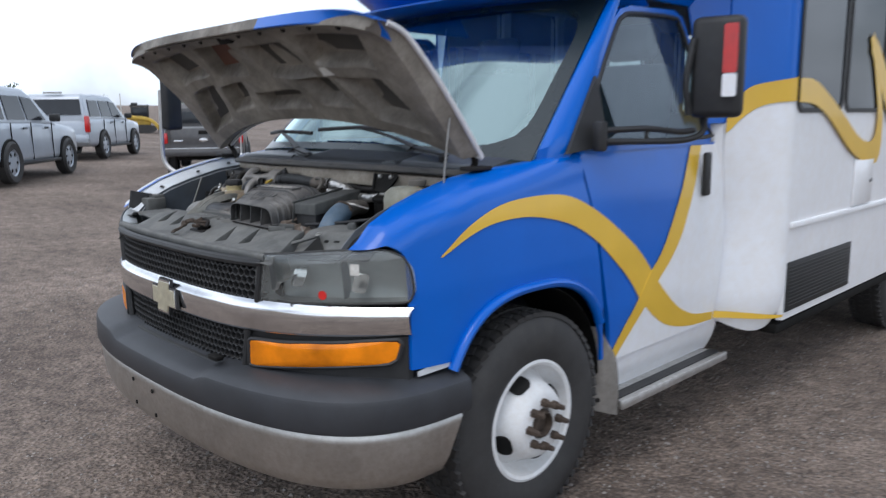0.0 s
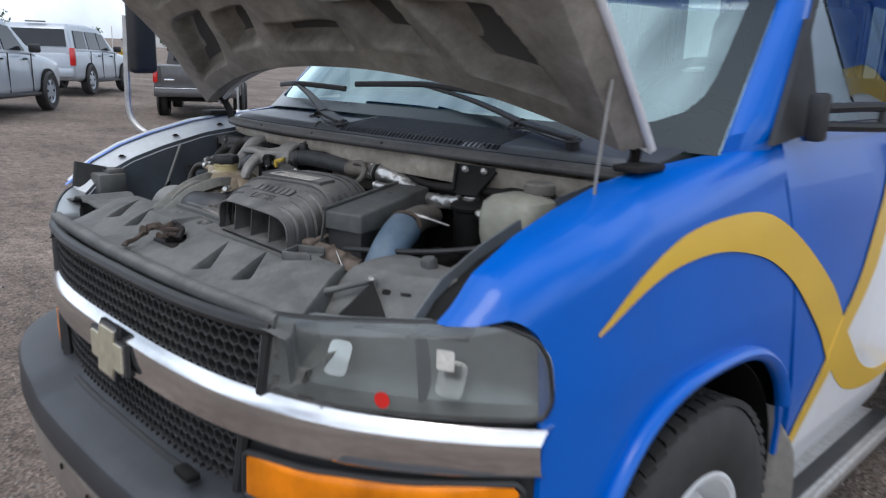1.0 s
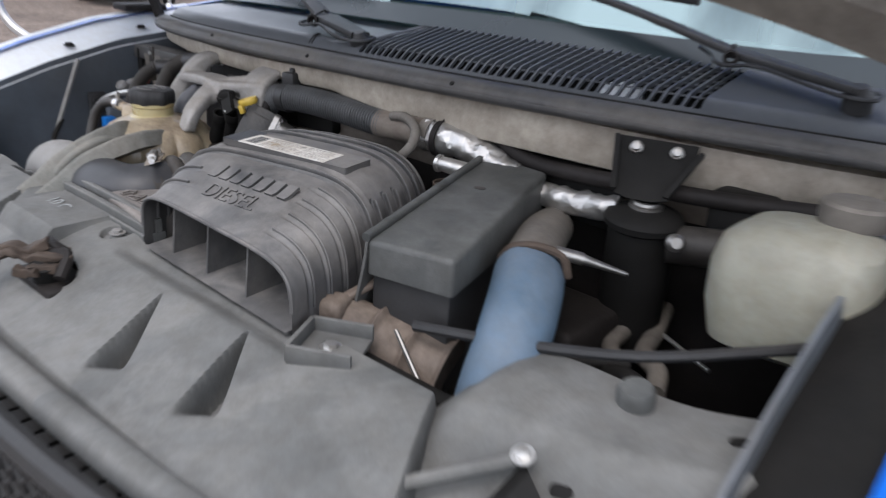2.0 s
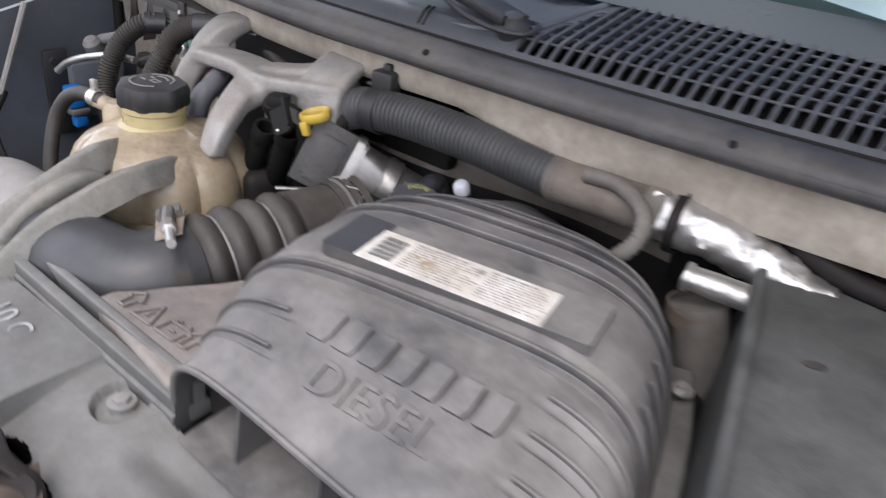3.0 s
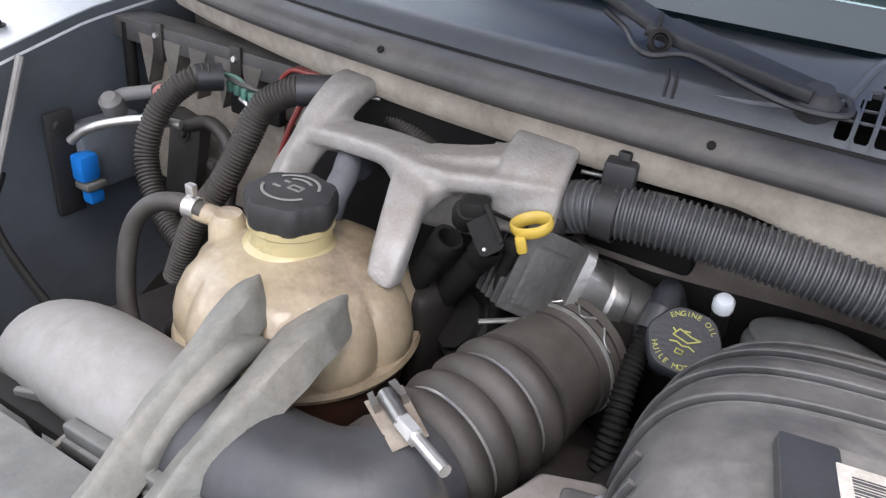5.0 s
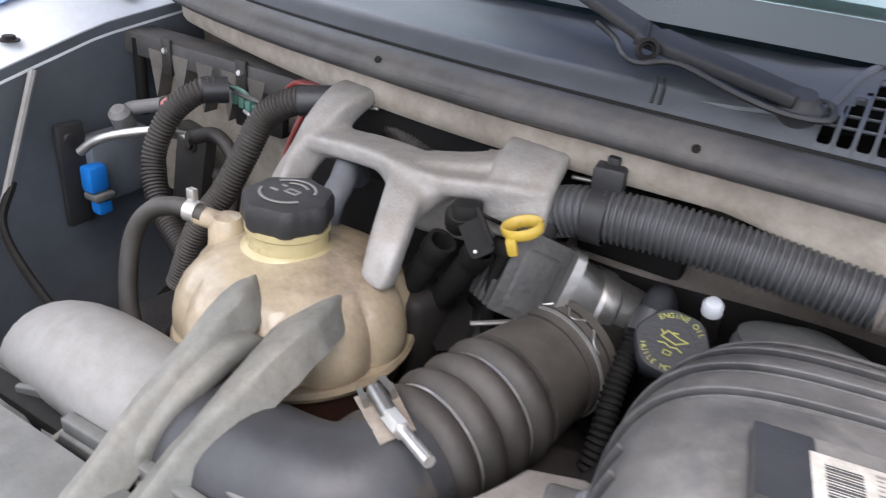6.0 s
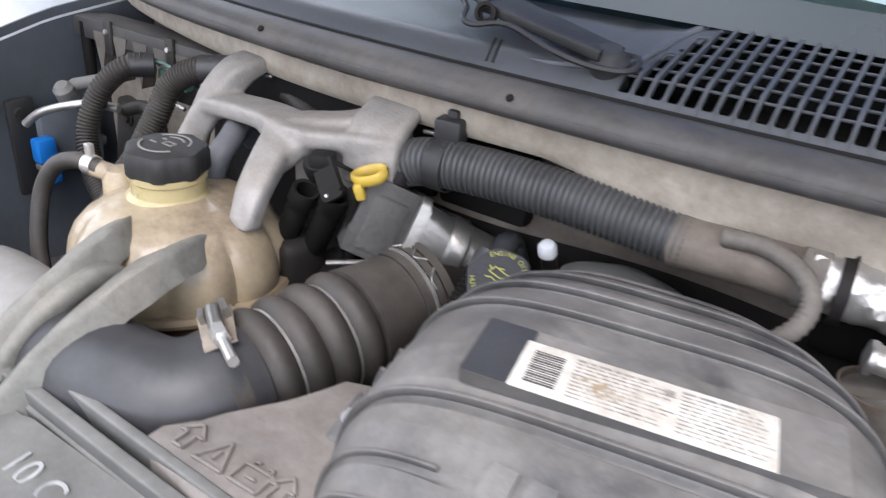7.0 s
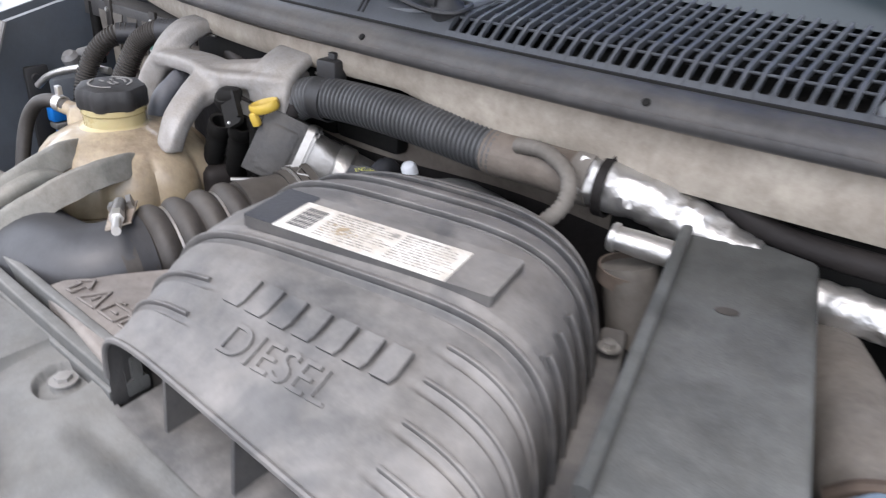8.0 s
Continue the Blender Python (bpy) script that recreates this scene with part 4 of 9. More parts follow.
def chrome_f(u, v):
    x = lerp(-0.957, 0.957, u)
    o, z = ((0.0, 0.806), (0.016, 0.808), (0.021, 0.815), (0.026, 0.850), (0.027, 0.886), (0.025, 0.891), (0.014, 0.905), (0.008, 0.911), (-0.012, 0.914))[round(v * 8)]
    return Vector((x, yf(x) - o, z + (0.022 * (abs(x) / 0.96) ** 3 if z < 0.86 else 0.0)))


sheet(bm, 80, 8, chrome_f)
chrome = part("chrome_bar", bm, M_CHROME, bus, "curved chrome grille bar with a bevelled top", 25)
# honeycomb meshes


def honeycomb(z0, z1, xm, off, p=0.0262):
    bm = bmesh.new()
    r = p / math.sqrt(3)
    dz = r * 1.5
    row = 0
    z = z0 + r * 0.6
    while z < z1 - r * 0.3:
        x = -xm + (p / 2 if row % 2 else 0)
        while x < xm:
            rings = []
            for rad, dy in ((r * 1.02, 0.0), (r * 0.80, 0.002), (r * 0.74, 0.036)):
                rings.append([Vector((x + rad * math.sin(k * math.pi / 3), yf(x + rad * math.sin(k * math.pi / 3)) - off + dy, z + rad * math.cos(k * math.pi / 3))) for k in range(6)])
            loft(bm, rings, True, False)
            x += p
        z += dz
        row += 1
    return bm


grille = part("grille", honeycomb(0.915, 1.025, 0.53, 0.004), M_BLACKPL, bus, "black honeycomb upper grille")
part("grille", honeycomb(0.672, 0.805, 0.455, -0.006), M_BLACKPL, bus, "black honeycomb lower grille")
bm = bmesh.new()
band(bm, 0.66, 1.03, -0.56, 0.56, -0.048, 0.01, 30)
part("grille_backing", bm, M_DARK, bus)
bm = bmesh.new()
pts = [Vector((x, yf(x) - 0.006, 1.03)) for x in np.linspace(-0.55, 0.55, 30)]
tube(bm, pts, 0.014, 8)
for s in (1, -1):
    tube(bm, [(s * 0.545, yf(0.545) - 0.004, 1.035), (s * 0.522, yf(0.522) - 0.004, 0.905)], 0.013, 8)
    tube(bm, [(s * 0.475, yf(0.475) - 0.004, 0.81), (s * 0.45, yf(0.45) - 0.004, 0.665)], 0.013, 8)
pts = [Vector((x, yf(x) - 0.008, 0.663)) for x in np.linspace(-0.46, 0.46, 30)]
tube(bm, pts, 0.013, 8)
part("grille_frame", bm, M_BLACKPL, grille, "grey black grille surround")
# emblem: plain cross shape
bm = bmesh.new()
em = frame_on((0.016, yf(0) - 0.028, 0.853), (1, 0, 0), (0, -1, 0.05))
o = [(-0.085, 0.033), (-0.078, -0.033), (-0.040, -0.033), (-0.043, -0.061), (0.034, -0.061), (0.040, -0.033), (0.085, -0.033), (0.078, 0.033), (0.040, 0.033), (0.043, 0.061), (-0.034, 0.061), (-0.040, 0.033)]
o = [(x * 1.15, y * 1.05) for x, y in o]
slab(bm, o, em, 0.010)
emblem = part("emblem", bm, M_BLACKPL, bus, "cross shaped emblem with a dark outline")
bm = bmesh.new()
slab(bm, [(x * 0.94, y * 0.91) for x, y in o], em @ Matrix.Translation((0, 0, 0.009)), 0.005)
part("emblem_edge", bm, M_CHROME, emblem, "chrome edge")
bm = bmesh.new()
slab(bm, [(x * 0.86, y * 0.80) for x, y in o], em @ Matrix.Translation((0, 0, 0.013)), 0.004)
part("emblem_face", bm, M_GOLD, emblem, "faded gold face")
# headlights and signals
HL = [(0.512, 0.905), (0.70, 0.915), (0.85, 0.922), (0.947, 0.925), (0.957, 0.96), (0.950, 1.03), (0.934, 1.066), (0.892, 1.088), (0.75, 1.079), (0.62, 1.062), (0.532, 1.056), (0.520, 1.00)]
TS = [(0.482, 0.69), (0.62, 0.705), (0.78, 0.722), (0.905, 0.735), (0.925, 0.75), (0.935, 0.80), (0.925, 0.815), (0.78, 0.80), (0.62, 0.787), (0.485, 0.782)]


def rounded(outline, k=0.22):
    """Cuts each corner twice."""
    for _ in range(2):
        cut = []
        for i in range(len(outline)):
            (ax, az), (bx, bz) = outline[i], outline[(i + 1) % len(outline)]
            cut += [(lerp(ax, bx, k), lerp(az, bz, k)), (lerp(ax, bx, 1 - k), lerp(az, bz, 1 - k))]
        outline = cut
    return outline


HL, TS = rounded(HL, 0.16), rounded(TS, 0.08)


def on_front(outline, s, off, bulge, n=6, rim=None):
    """A domed lens on the front curve; with a rim it becomes a bowl with side walls."""
    bm = bmesh.new()
    cx, cz = sum(p[0] for p in outline) / len(outline), sum(p[1] for p in outline) / len(outline)
    dense = []
    for k in range(len(outline)):
        a, b = outline[k], outline[(k + 1) % len(outline)]
        dense += [a, ((a[0] + b[0]) / 2, (a[1] + b[1]) / 2)]
    rings = []
    if rim is not None:
        rings.append([Vector((s * x, yf(x) - rim, z)) for x, z in dense])
    for i in range(n + 1):
        t = (1 - i / n * 0.98) * (1.0 if rim is None else 0.90)
        rings.append([Vector((s * lerp(cx, x, t), yf(lerp(cx, x, t)) - off - bulge * (1 - t ** 4), lerp(cz, z, t))) for x, z in dense])
    loft(bm, rings, True, False)
    bm.faces.new([v for v in bm.verts][-len(dense):])
    return bm


for s in (1, -1):
    hl = part("headlight", on_front(HL, s, -0.055, -0.02, rim=0.0), M_LENSIN, bus, "hazy headlight with a grey reflector")
    pane = part("lens", on_front(HL, s, 0.006, 0.012), G_LENS, hl, "scratched hazy lens")
    pane.visible_shadow = False
    bm = bmesh.new()
    ring = [Vector((s * x, yf(x) - 0.002, z)) for x, z in HL]
    tube(bm, ring + ring[:1], 0.0042, 6, False)
    part("headlight_trim", bm, M_BLACKPL, hl)
    for cx, cz, w in ((0.640, 0.995, 0.075), (0.815, 0.985, 0.085)):
        bm = bmesh.new()
        slab(bm, rrect(w * 0.55, 0.062, 0.012), frame_on((s * cx, yf(cx) + 0.034, cz - 0.008), (s * 0.92, 0.40, 0), (s * 0.51, -0.69, 0.52)), 0.003)
        part("reflector_facet", bm, M_CHROME, hl, "bright reflector facet")
    ts = part("turn_signal", on_front(TS, s, 0.014, 0.010), M_AMBER, bus, "amber turn signal lens")
    bm = bmesh.new()
    ring = [Vector((s * x, yf(x) - 0.012, z)) for x, z in TS]
    tube(bm, ring + ring[:1], 0.007, 6, False)
    part("signal_trim", bm, M_BLACKPL, ts, "black signal surround")
    bm = bmesh.new()

    def backing(u, v):
        x = lerp(0.46, 0.938, u)
        return Vector((s * x, yf(x) + 0.004, lerp(0.665, 0.82, v)))

    sheet(bm, 20, 3, backing, 0.02, (0, 1, 0))
    part("signal_panel", bm, M_BLACKPL, ts)
bm = bmesh.new()
slab(bm, rrect(0.030, 0.034, 0.003), frame_on((0.838, yf(0.838) - 0.0225, 1.028), (1, 0.55, 0), (0.48, -1, 0)), 0.0015)
part("sticker", bm, M_PAPER, hl.parent, "white sticker on the headlight")
bm = bmesh.new()
lathe(bm, [(0, 0), (0.014, 0), (0.014, 0.002), (0, 0.002)], (0.752, yf(0.752) - 0.0195, 0.947), (0.4, -1, 0), 20)
part("sticker", bm, M_RED, bus, "round red sticker on the headlight")
# bumper


def yb(x):
    return -0.40 - 0.62 * (1 - min(1.0, abs(x)) ** 2.5) ** 0.264


def bumper_rings(profile, y1=-0.468, slant=0.0, dip=0.0, k=1.0):
    """Sections along the bumper; slant rakes its ends, dip lowers the top in the middle."""
    plan = [(0.90 * t, yb(0.90 * t)) for t in np.linspace(0, 1, 26)]
    ya = yb(0.90)
    for t in np.linspace(0, 1, 17)[1:]:
        y = lerp(ya, y1, t)
        plan.append(((1 - ((-0.40 - y) / 0.62) ** (1 / 0.264)) ** 0.4, y))
    plan = [(-x, y) for x, y in plan[:0:-1]] + plan
    rings = []
    for i, (x, y) in enumerate(plan):
        a, b = plan[max(0, i - 1)], plan[min(len(plan) - 1, i + 1)]
        nrm = Vector((b[1] - a[1], -(b[0] - a[0]), 0)).normalized()
        end = smooth((y - ya) / (y1 - ya))
        mid = 1 - smooth((abs(x) - 0.33) / 0.05)
        rings.append([Vector((x * k, y - slant * end * max(0, 0.553 - z) / 0.18, 0)) + nrm * o + Vector((0, 0, z - (dip * mid if 0.6 < z and o > -0.1 else 0))) for o, z in profile])
    return rings


bm = bmesh.new()
loft(bm, bumper_rings([(-0.045, 0.375), (-0.030, 0.366), (-0.016, 0.376), (0.000, 0.42), (0.012, 0.525), (0.012, 0.545), (0.004, 0.556), (-0.045, 0.556)], slant=0.07))
bumper = part("bumper", bm, M_BUMPER, bus, "dusty dented chrome bumper", 50)
bm = bmesh.new()
loft(bm, bumper_rings([(-0.05, 0.553), (0.012, 0.553), (0.020, 0.558), (0.024, 0.570), (0.022, 0.645), (0.017, 0.658), (0.004, 0.667), (-0.020, 0.676), (-0.060, 0.686), (-0.12, 0.690), (-0.15, 0.65), (-0.13, 0.56)], -0.44, dip=0.022))
part("bumper_cap", bm, M_GREYPL, bumper, "faded black bumper cap", 24)
bm = bmesh.new()
slab(bm, [(-0.075, -0.022), (0.075, -0.010), (0.075, 0.020), (-0.02, 0.008), (-0.075, -0.006)], frame_on((0.962, -0.53, 0.712), (0.15, 1, 0), (1, -0.15, 0)), 0.004)
part("corner_filler", bm, M_BARE, bumper, "bare white filler piece")
bm = bmesh.new()
loft(bm, bumper_rings([(-0.16, 0.32), (-0.14, 0.32), (-0.10, 0.41), (-0.16, 0.41)], -0.60, k=0.95))
part("valance", bm, M_BLACKPL, bumper)
for x, z in ((-0.17, 0.515), (0.0, 0.510), (-0.15, 0.43), (0.02, 0.425)):
    bm = bmesh.new()
    lathe(bm, [(0, 0), (0.008, 0), (0.008, 0.003), (0, 0.003)], (x, yb(x) - 0.012, z), (0, -1, 0), 10)
    part("bumper_hole", bm, M_DARK, bumper)
bm = bmesh.new()
box(bm, (0.36, yb(0.36) + 0.045, 0.703), (0.06, 0.03, 0.016), 0.005)
part("bumper_clip", bm, M_DARK, bumper)
bm = bmesh.new()
box(bm, (0, -0.2, 0.50), (0.9, 1.3, 0.14), 0.02)
box(bm, (0.55, -0.05, 0.40), (0.5, 0.12, 0.12), 0.02)
box(bm, (-0.55, -0.05, 0.40), (0.5, 0.12, 0.12), 0.02)
part("chassis", bm, M_DARK, bus)

# wheels


def wheel_at(parent, x, y, s):
    w = new("wheel")
    w.parent = parent
    w.location = Vector((x, y, 0.394)) - origin_of(parent)
    tagged(w, "white steel wheel with a worn tyre")
    c = Vector((x, y, 0.394))
    ax = (s, 0, 0)
    bm = bmesh.new()
    lathe(bm, [(0.205, -0.10), (0.25, -0.112), (0.31, -0.115), (0.365, -0.10), (0.386, -0.075), (0.386, 0.075), (0.365, 0.10), (0.31, 0.115), (0.25, 0.112), (0.212, 0.095), (0.205, 0.08)], c, ax, 64)
    part("tyre", bm, M_TYRE, w, "worn black tyre")
    bm = bmesh.new()
    for k in range(58):
        a = 2 * math.pi * k / 58
        for lat, wd, tilt in ((-0.078, 0.034, 0.3), (-0.026, 0.034, -0.3), (0.026, 0.034, 0.3), (0.078, 0.034, -0.3)):
            m3 = Matrix.Rotation(a + (0.05 if lat > 0 else 0), 3, "X")
            box(bm, c + m3 @ Vector((s * lat, 0, 0.386)), (wd, 0.030, 0.016), 0, m3 @ Matrix.Rotation(tilt, 3, "Z"))
    part("tread", bm, M_TYRE, w)
    bm = bmesh.new()
    lathe(bm, [(0.222, 0.088), (0.224, 0.10), (0.214, 0.104), (0.203, 0.098), (0.196, 0.07), (0.182, 0.045), (0.176, 0.030), (0.168, 0.034), (0.158, 0.055), (0.134, 0.112), (0.120, 0.134), (0.108, 0.141), (0.060, 0.142), (0.056, 0.136), (0.056, 0.05), (0.03, -0.03), (0.21, -0.06)], c, ax, 64)
    part("rim", bm, M_WHEELW, w, "white painted steel rim")
    for k in range(4):
        a = radians(22 + 90 * k)
        m3 = Matrix.Rotation(a, 3, "X")
        bm = bmesh.new()
        slab(bm, rrect(0.082, 0.062, 0.026, 5), frame_on(c + Vector((s * 0.078, 0, 0)) + m3 @ Vector((0, 0, 0.1495)), m3 @ Vector((0, 1, 0)), Vector((s * 0.38, 0, 0)) + m3 @ Vector((0, 0, 0.92))), 0.006)
        part("hand_hole", bm, M_DARK, w)
    bm = bmesh.new()
    lathe(bm, [(0.0, 0.06), (0.052, 0.06), (0.052, 0.140), (0.044, 0.152), (0.040, 0.152), (0.036, 0.125), (0.0, 0.125)], c, ax, 24)
    part("hub", bm, M_RUST, w, "rusty hub")
    for k in range(8):
        a = 2 * math.pi * k / 8
        p = c + Vector((s * 0.140, 0.080 * math.cos(a), 0.080 * math.sin(a)))
        bm = bmesh.new()
        lathe(bm, [(0, 0), (0.017, 0), (0.0165, 0.020), (0.012, 0.023), (0.0105, 0.048), (0.008, 0.052), (0, 0.053)], p, ax, 6)
        part("wheel_nut", bm, M_RUST, w, "rusty wheel nut")
    return w


wheel_at(bus, 0.872, -0.066, 1)
wheel_at(bus, -0.872, -0.066, -1)
wheel_at(bus, 1.02, 3.72, 1)
wheel_at(bus, -1.02, 3.72, -1)
# mirror on the driver's door
mirror = part("door_mirror", (lambda b: (box(b, (1.182, 0.782, 1.650), (0.198, 0.085, 0.385), 0.03, Matrix.Rotation(radians(12), 3, "Z"), 3), b)[1])(bmesh.new()), M_BLACKPL, bus, "large black mirror head")
bm = bmesh.new()
slab(bm, rrect(0.052, 0.182, 0.008), frame_on((1.252, 0.739, 1.716), (1, 0.2, 0), (0.2, -1, 0)), 0.008)
part("mirror_reflector", bm, M_REDLENS, mirror, "red marker strip")
bm = bmesh.new()
slab(bm, rrect(0.052, 0.086, 0.008), frame_on((1.252, 0.739, 1.580), (1, 0.2, 0), (0.2, -1, 0)), 0.008)
part("mirror_reflector", bm, M_WHITE, mirror, "white marker strip")
bm = bmesh.new()
tube(bm, spline([(1.11, 0.72, 1.76), (1.095, 0.70, 1.6), (1.10, 0.72, 1.47)], 5), 0.014, 8)
part("hinge_rod", bm, M_BLACKPL, mirror)
bm = bmesh.new()
tube(bm, spline([(0.975, 0.31, 1.415), (1.05, 0.5, 1.42), (1.09, 0.67, 1.405), (1.11, 0.75, 1.41)], 6), 0.012, 8)
tube(bm, spline([(0.975, 0.31, 1.375), (1.05, 0.5, 1.372), (1.10, 0.69, 1.372), (1.13, 0.78, 1.40), (1.14, 0.78, 1.47)], 6), 0.012, 8)
tube(bm, [(1.05, 0.5, 1.42), (1.05, 0.5, 1.372)], 0.008, 6)
part("mirror_arm", bm, M_BLACKPL, mirror, "black tubular mirror arms")
bm = bmesh.new()
box(bm, (0.975, 0.30, 1.395), (0.04, 0.05, 0.11), 0.01)
part("mirror_foot", bm, M_BLACKPL, mirror)
# mirror stand on the far fender
stand = part("fender_mirror", (lambda b: (box(b, (-1.16, -0.35, 1.59), (0.05, 0.11, 0.34), 0.02, Matrix.Rotation(radians(20), 3, "Z"), 3), b)[1])(bmesh.new()), M_BLACKPL, bus, "black mirror on a fender stand")
bm = bmesh.new()
tube(bm, spline([(-1.17, -0.40, 1.62), (-1.175, -0.405, 1.40), (-1.17, -0.40, 1.26), (-1.08, -0.36, 1.195), (-0.95, -0.33, 1.18)], 6), 0.011, 8)
part("mirror_stalk", bm, M_BOARD, stand, "tubular mirror stalk")

# ---- open hood ----
HA = radians(50)
HD, HN = Vector((0, -math.cos(HA), math.sin(HA))), Vector((0, math.sin(HA), math.cos(HA)))
H0 = Vector((0, -0.235, 1.315))


HW = 0.855


def hood(x, f, off):
    """A point of the hood: f runs from its rear edge to its front edge."""
    q = min(1.0, abs(x) / HW)
    s0 = 0.185 * (1 - q ** 2.2)
    s1 = 0.672 - 0.035 * q ** 4 - 0.03 * q ** 14
    h = 0.060 * (1 - f ** 3) - 0.02 * q ** 4 * (1 - f) - 0.055 * max(0, (f - 0.80) / 0.20) ** 2 + 0.010 * f
    return H0 + Vector((x, 0, 0)) + HD * lerp(s0, s1, f) + HN * (h + off)


hood_panel = part("hood", (lambda b: (sheet(b, 48, 24, lambda u, v: hood(lerp(-HW, HW, u), v, 0.0), 0.004, -HN), b)[1])(bmesh.new()), M_BLUE, bus, "raised hood, blue outside")
POCK = [(-0.70, -0.46, 0.14, 0.50, 0.5), (-0.40, -0.22, 0.20, 0.46, 0.3), (-0.16, 0.16, 0.16, 0.34, 0.0), (0.22, 0.40, 0.20, 0.46, 0.3), (0.46, 0.70, 0.14, 0.50, 0.5), (-0.70, -0.40, 0.58, 0.86, -0.3), (-0.33, -0.06, 0.52, 0.86, 0.2), (0.02, 0.30, 0.46, 0.80, 0.2), (0.38, 0.70, 0.58, 0.86, -0.3)]


def pocket(x, f):
    d = 0.0
    for x0, x1, f0, f1, lean in POCK:
        sk = -lean * 0.6 * (f - (f0 + f1) / 2) * (1 if x0 + x1 > 0 else -1)
        a = min(smooth((x - x0 - sk) / 0.035), smooth((x1 + sk - x) / 0.035), smooth((f - f0) / 0.06), smooth((f1 - f) / 0.06))
        d = max(d, a)
    return d


def inner_off(u, v):
    e = min(smooth(u / 0.02), smooth((1 - u) / 0.02), smooth(v / 0.05), smooth((1 - v) / 0.04))
    x = lerp(-HW, HW, u)
    rib = 0.008 * math.cos(x * 21 + 5 * v) * smooth(1 - abs(2 * v - 1))
    return -0.006 - e * (0.060 + rib - 0.052 * pocket(x, v))


bm = bmesh.new()
sheet(bm, 170, 76, lambda u, v: hood(lerp(-HW - 0.001, HW + 0.001, u), lerp(-0.004, 0.985, v), inner_off(u, v)))
part("hood_inner_frame", bm, M_HOODIN, hood_panel, "grimy stamped hood inner frame")
# dark patches paint shade into the pocket floors; the seventh is rust coloured
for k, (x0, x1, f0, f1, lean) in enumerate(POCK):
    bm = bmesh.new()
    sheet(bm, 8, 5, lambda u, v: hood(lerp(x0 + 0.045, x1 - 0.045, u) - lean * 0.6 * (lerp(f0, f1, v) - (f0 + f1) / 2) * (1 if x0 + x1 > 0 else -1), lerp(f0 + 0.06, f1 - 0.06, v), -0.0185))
    part("stain_or_shade", bm, M_HOODRUST if k == 6 else M_POCKETSHADE, hood_panel, "rust coloured stained patch" if k == 6 else "pocket floor patch painted dark as shade")
# folded edges; their whitish colour includes the sky light on the lip
for run in ([(x, -0.004) for x in np.linspace(-HW, HW, 50)], [(-HW, f) for f in np.linspace(0, 0.94, 26)], [(HW, f) for f in np.linspace(0, 0.94, 26)]):
    bm = bmesh.new()
    tube(bm, [hood(x, f, -0.008) for x, f in run], 0.0085, 8)
    part("hood_edge", bm, M_EDGE, hood_panel, "folded hood edge painted whitish as if sky-lit")
for xa, xb, mm, lab in ((-0.852, 0.30, M_HOODIN, "grimy turned down hood nose"), (0.30, 0.852, M_BLUE, "blue turned down hood nose")):
    bm = bmesh.new()
    sheet(bm, 30, 4, lambda u, v: hood(lerp(xa, xb, u), 0.998 - (0.03 + 0.12 * (abs(lerp(xa, xb, u)) / HW) ** 6) * v, -0.002 - 0.058 * v), 0.004, HD)
    part("hood_nose", bm, mm, hood_panel, lab)
bm = bmesh.new()
box(bm, hood(0.0, 0.90, -0.05), (0.09, 0.05, 0.03), 0.006, Matrix.Rotation(-HA, 3, "X"))
part("striker", bm, M_DARK, hood_panel, "hood latch striker")
for x in np.linspace(-0.7, 0.7, 11):
    bm = bmesh.new()
    lathe(bm, [(0, 0), (0.010, 0), (0.010, 0.004), (0, 0.004)], hood(x, 0.92, -0.066), -HN, 10)
    part("hood_plug", bm, M_DARK, hood_panel)
bm = bmesh.new()
slab(bm, rrect(0.09, 0.035, 0.002), frame_on(hood(0.43, 0.53, -0.070), (1, 0, 0), -HN), 0.002)
part("hood_label", bm, M_PAPER, hood_panel, "small white label")
for s in (1, -1):
    bm = bmesh.new()
    tube(bm, spline([(s * 0.80, -0.20, 1.285), (s * 0.82, -0.215, 1.34), hood(s * 0.80, 0.18, -0.03)], 5), 0.012, 8)
    box(bm, (s * 0.84, -0.225, 1.30), (0.06, 0.10, 0.014), 0.004)
    part("hinge", bm, M_IRON, hood_panel, "dirty hood hinge")
bm = bmesh.new()
tube(bm, [(0.846, -0.383, 1.215), (0.846, -0.381, 1.281), (0.845, -0.366, 1.38), (0.843, -0.350, 1.468)], 0.0034, 8)
part("hood_stay", bm, M_PIPE, hood_panel, "thin grey hood stay rod")
# prop rod on the far side
for a, b, r in (((-0.732, -0.424, 1.208), (-0.728, -0.520, 0.985), 0.0045),):
    rod = bmesh.new()
    tube(rod, [a, b], r, 8)
    single("prop_rod", rod, M_PIPE, "thin grey steel rod beside the inner fender", "rod")

# ---- firewall, cowl and wipers ----


def cowl_front(x):
    return -0.362 + 0.30 * (abs(x) / 0.86) ** 2.6 * 0.75


def beam(bm, pts, w, h, n=5, r=None, up=(0, 0, 1)):
    """A bar of rounded oblong section along a smooth curve; w and h may be functions of 0..1."""
    p = spline(pts, n) if len(pts) > 2 else [Vector(q) for q in pts]
    rings = []
    for i, c in enumerate(p):
        d = (p[min(i + 1, len(p) - 1)] - p[max(i - 1, 0)]).normalized()
        side = d.cross(Vector(up)).normalized()
        u = side.cross(d)
        t = i / (len(p) - 1)
        ww, hh = (w(t) if callable(w) else w), (h(t) if callable(h) else h)
        rr = min(ww, hh) * 0.35 if r is None else min(r, min(ww, hh) * 0.48)
        rings.append([c + side * a + u * b for a, b in rrect(ww, hh, rr, 3)])
    loft(bm, rings)


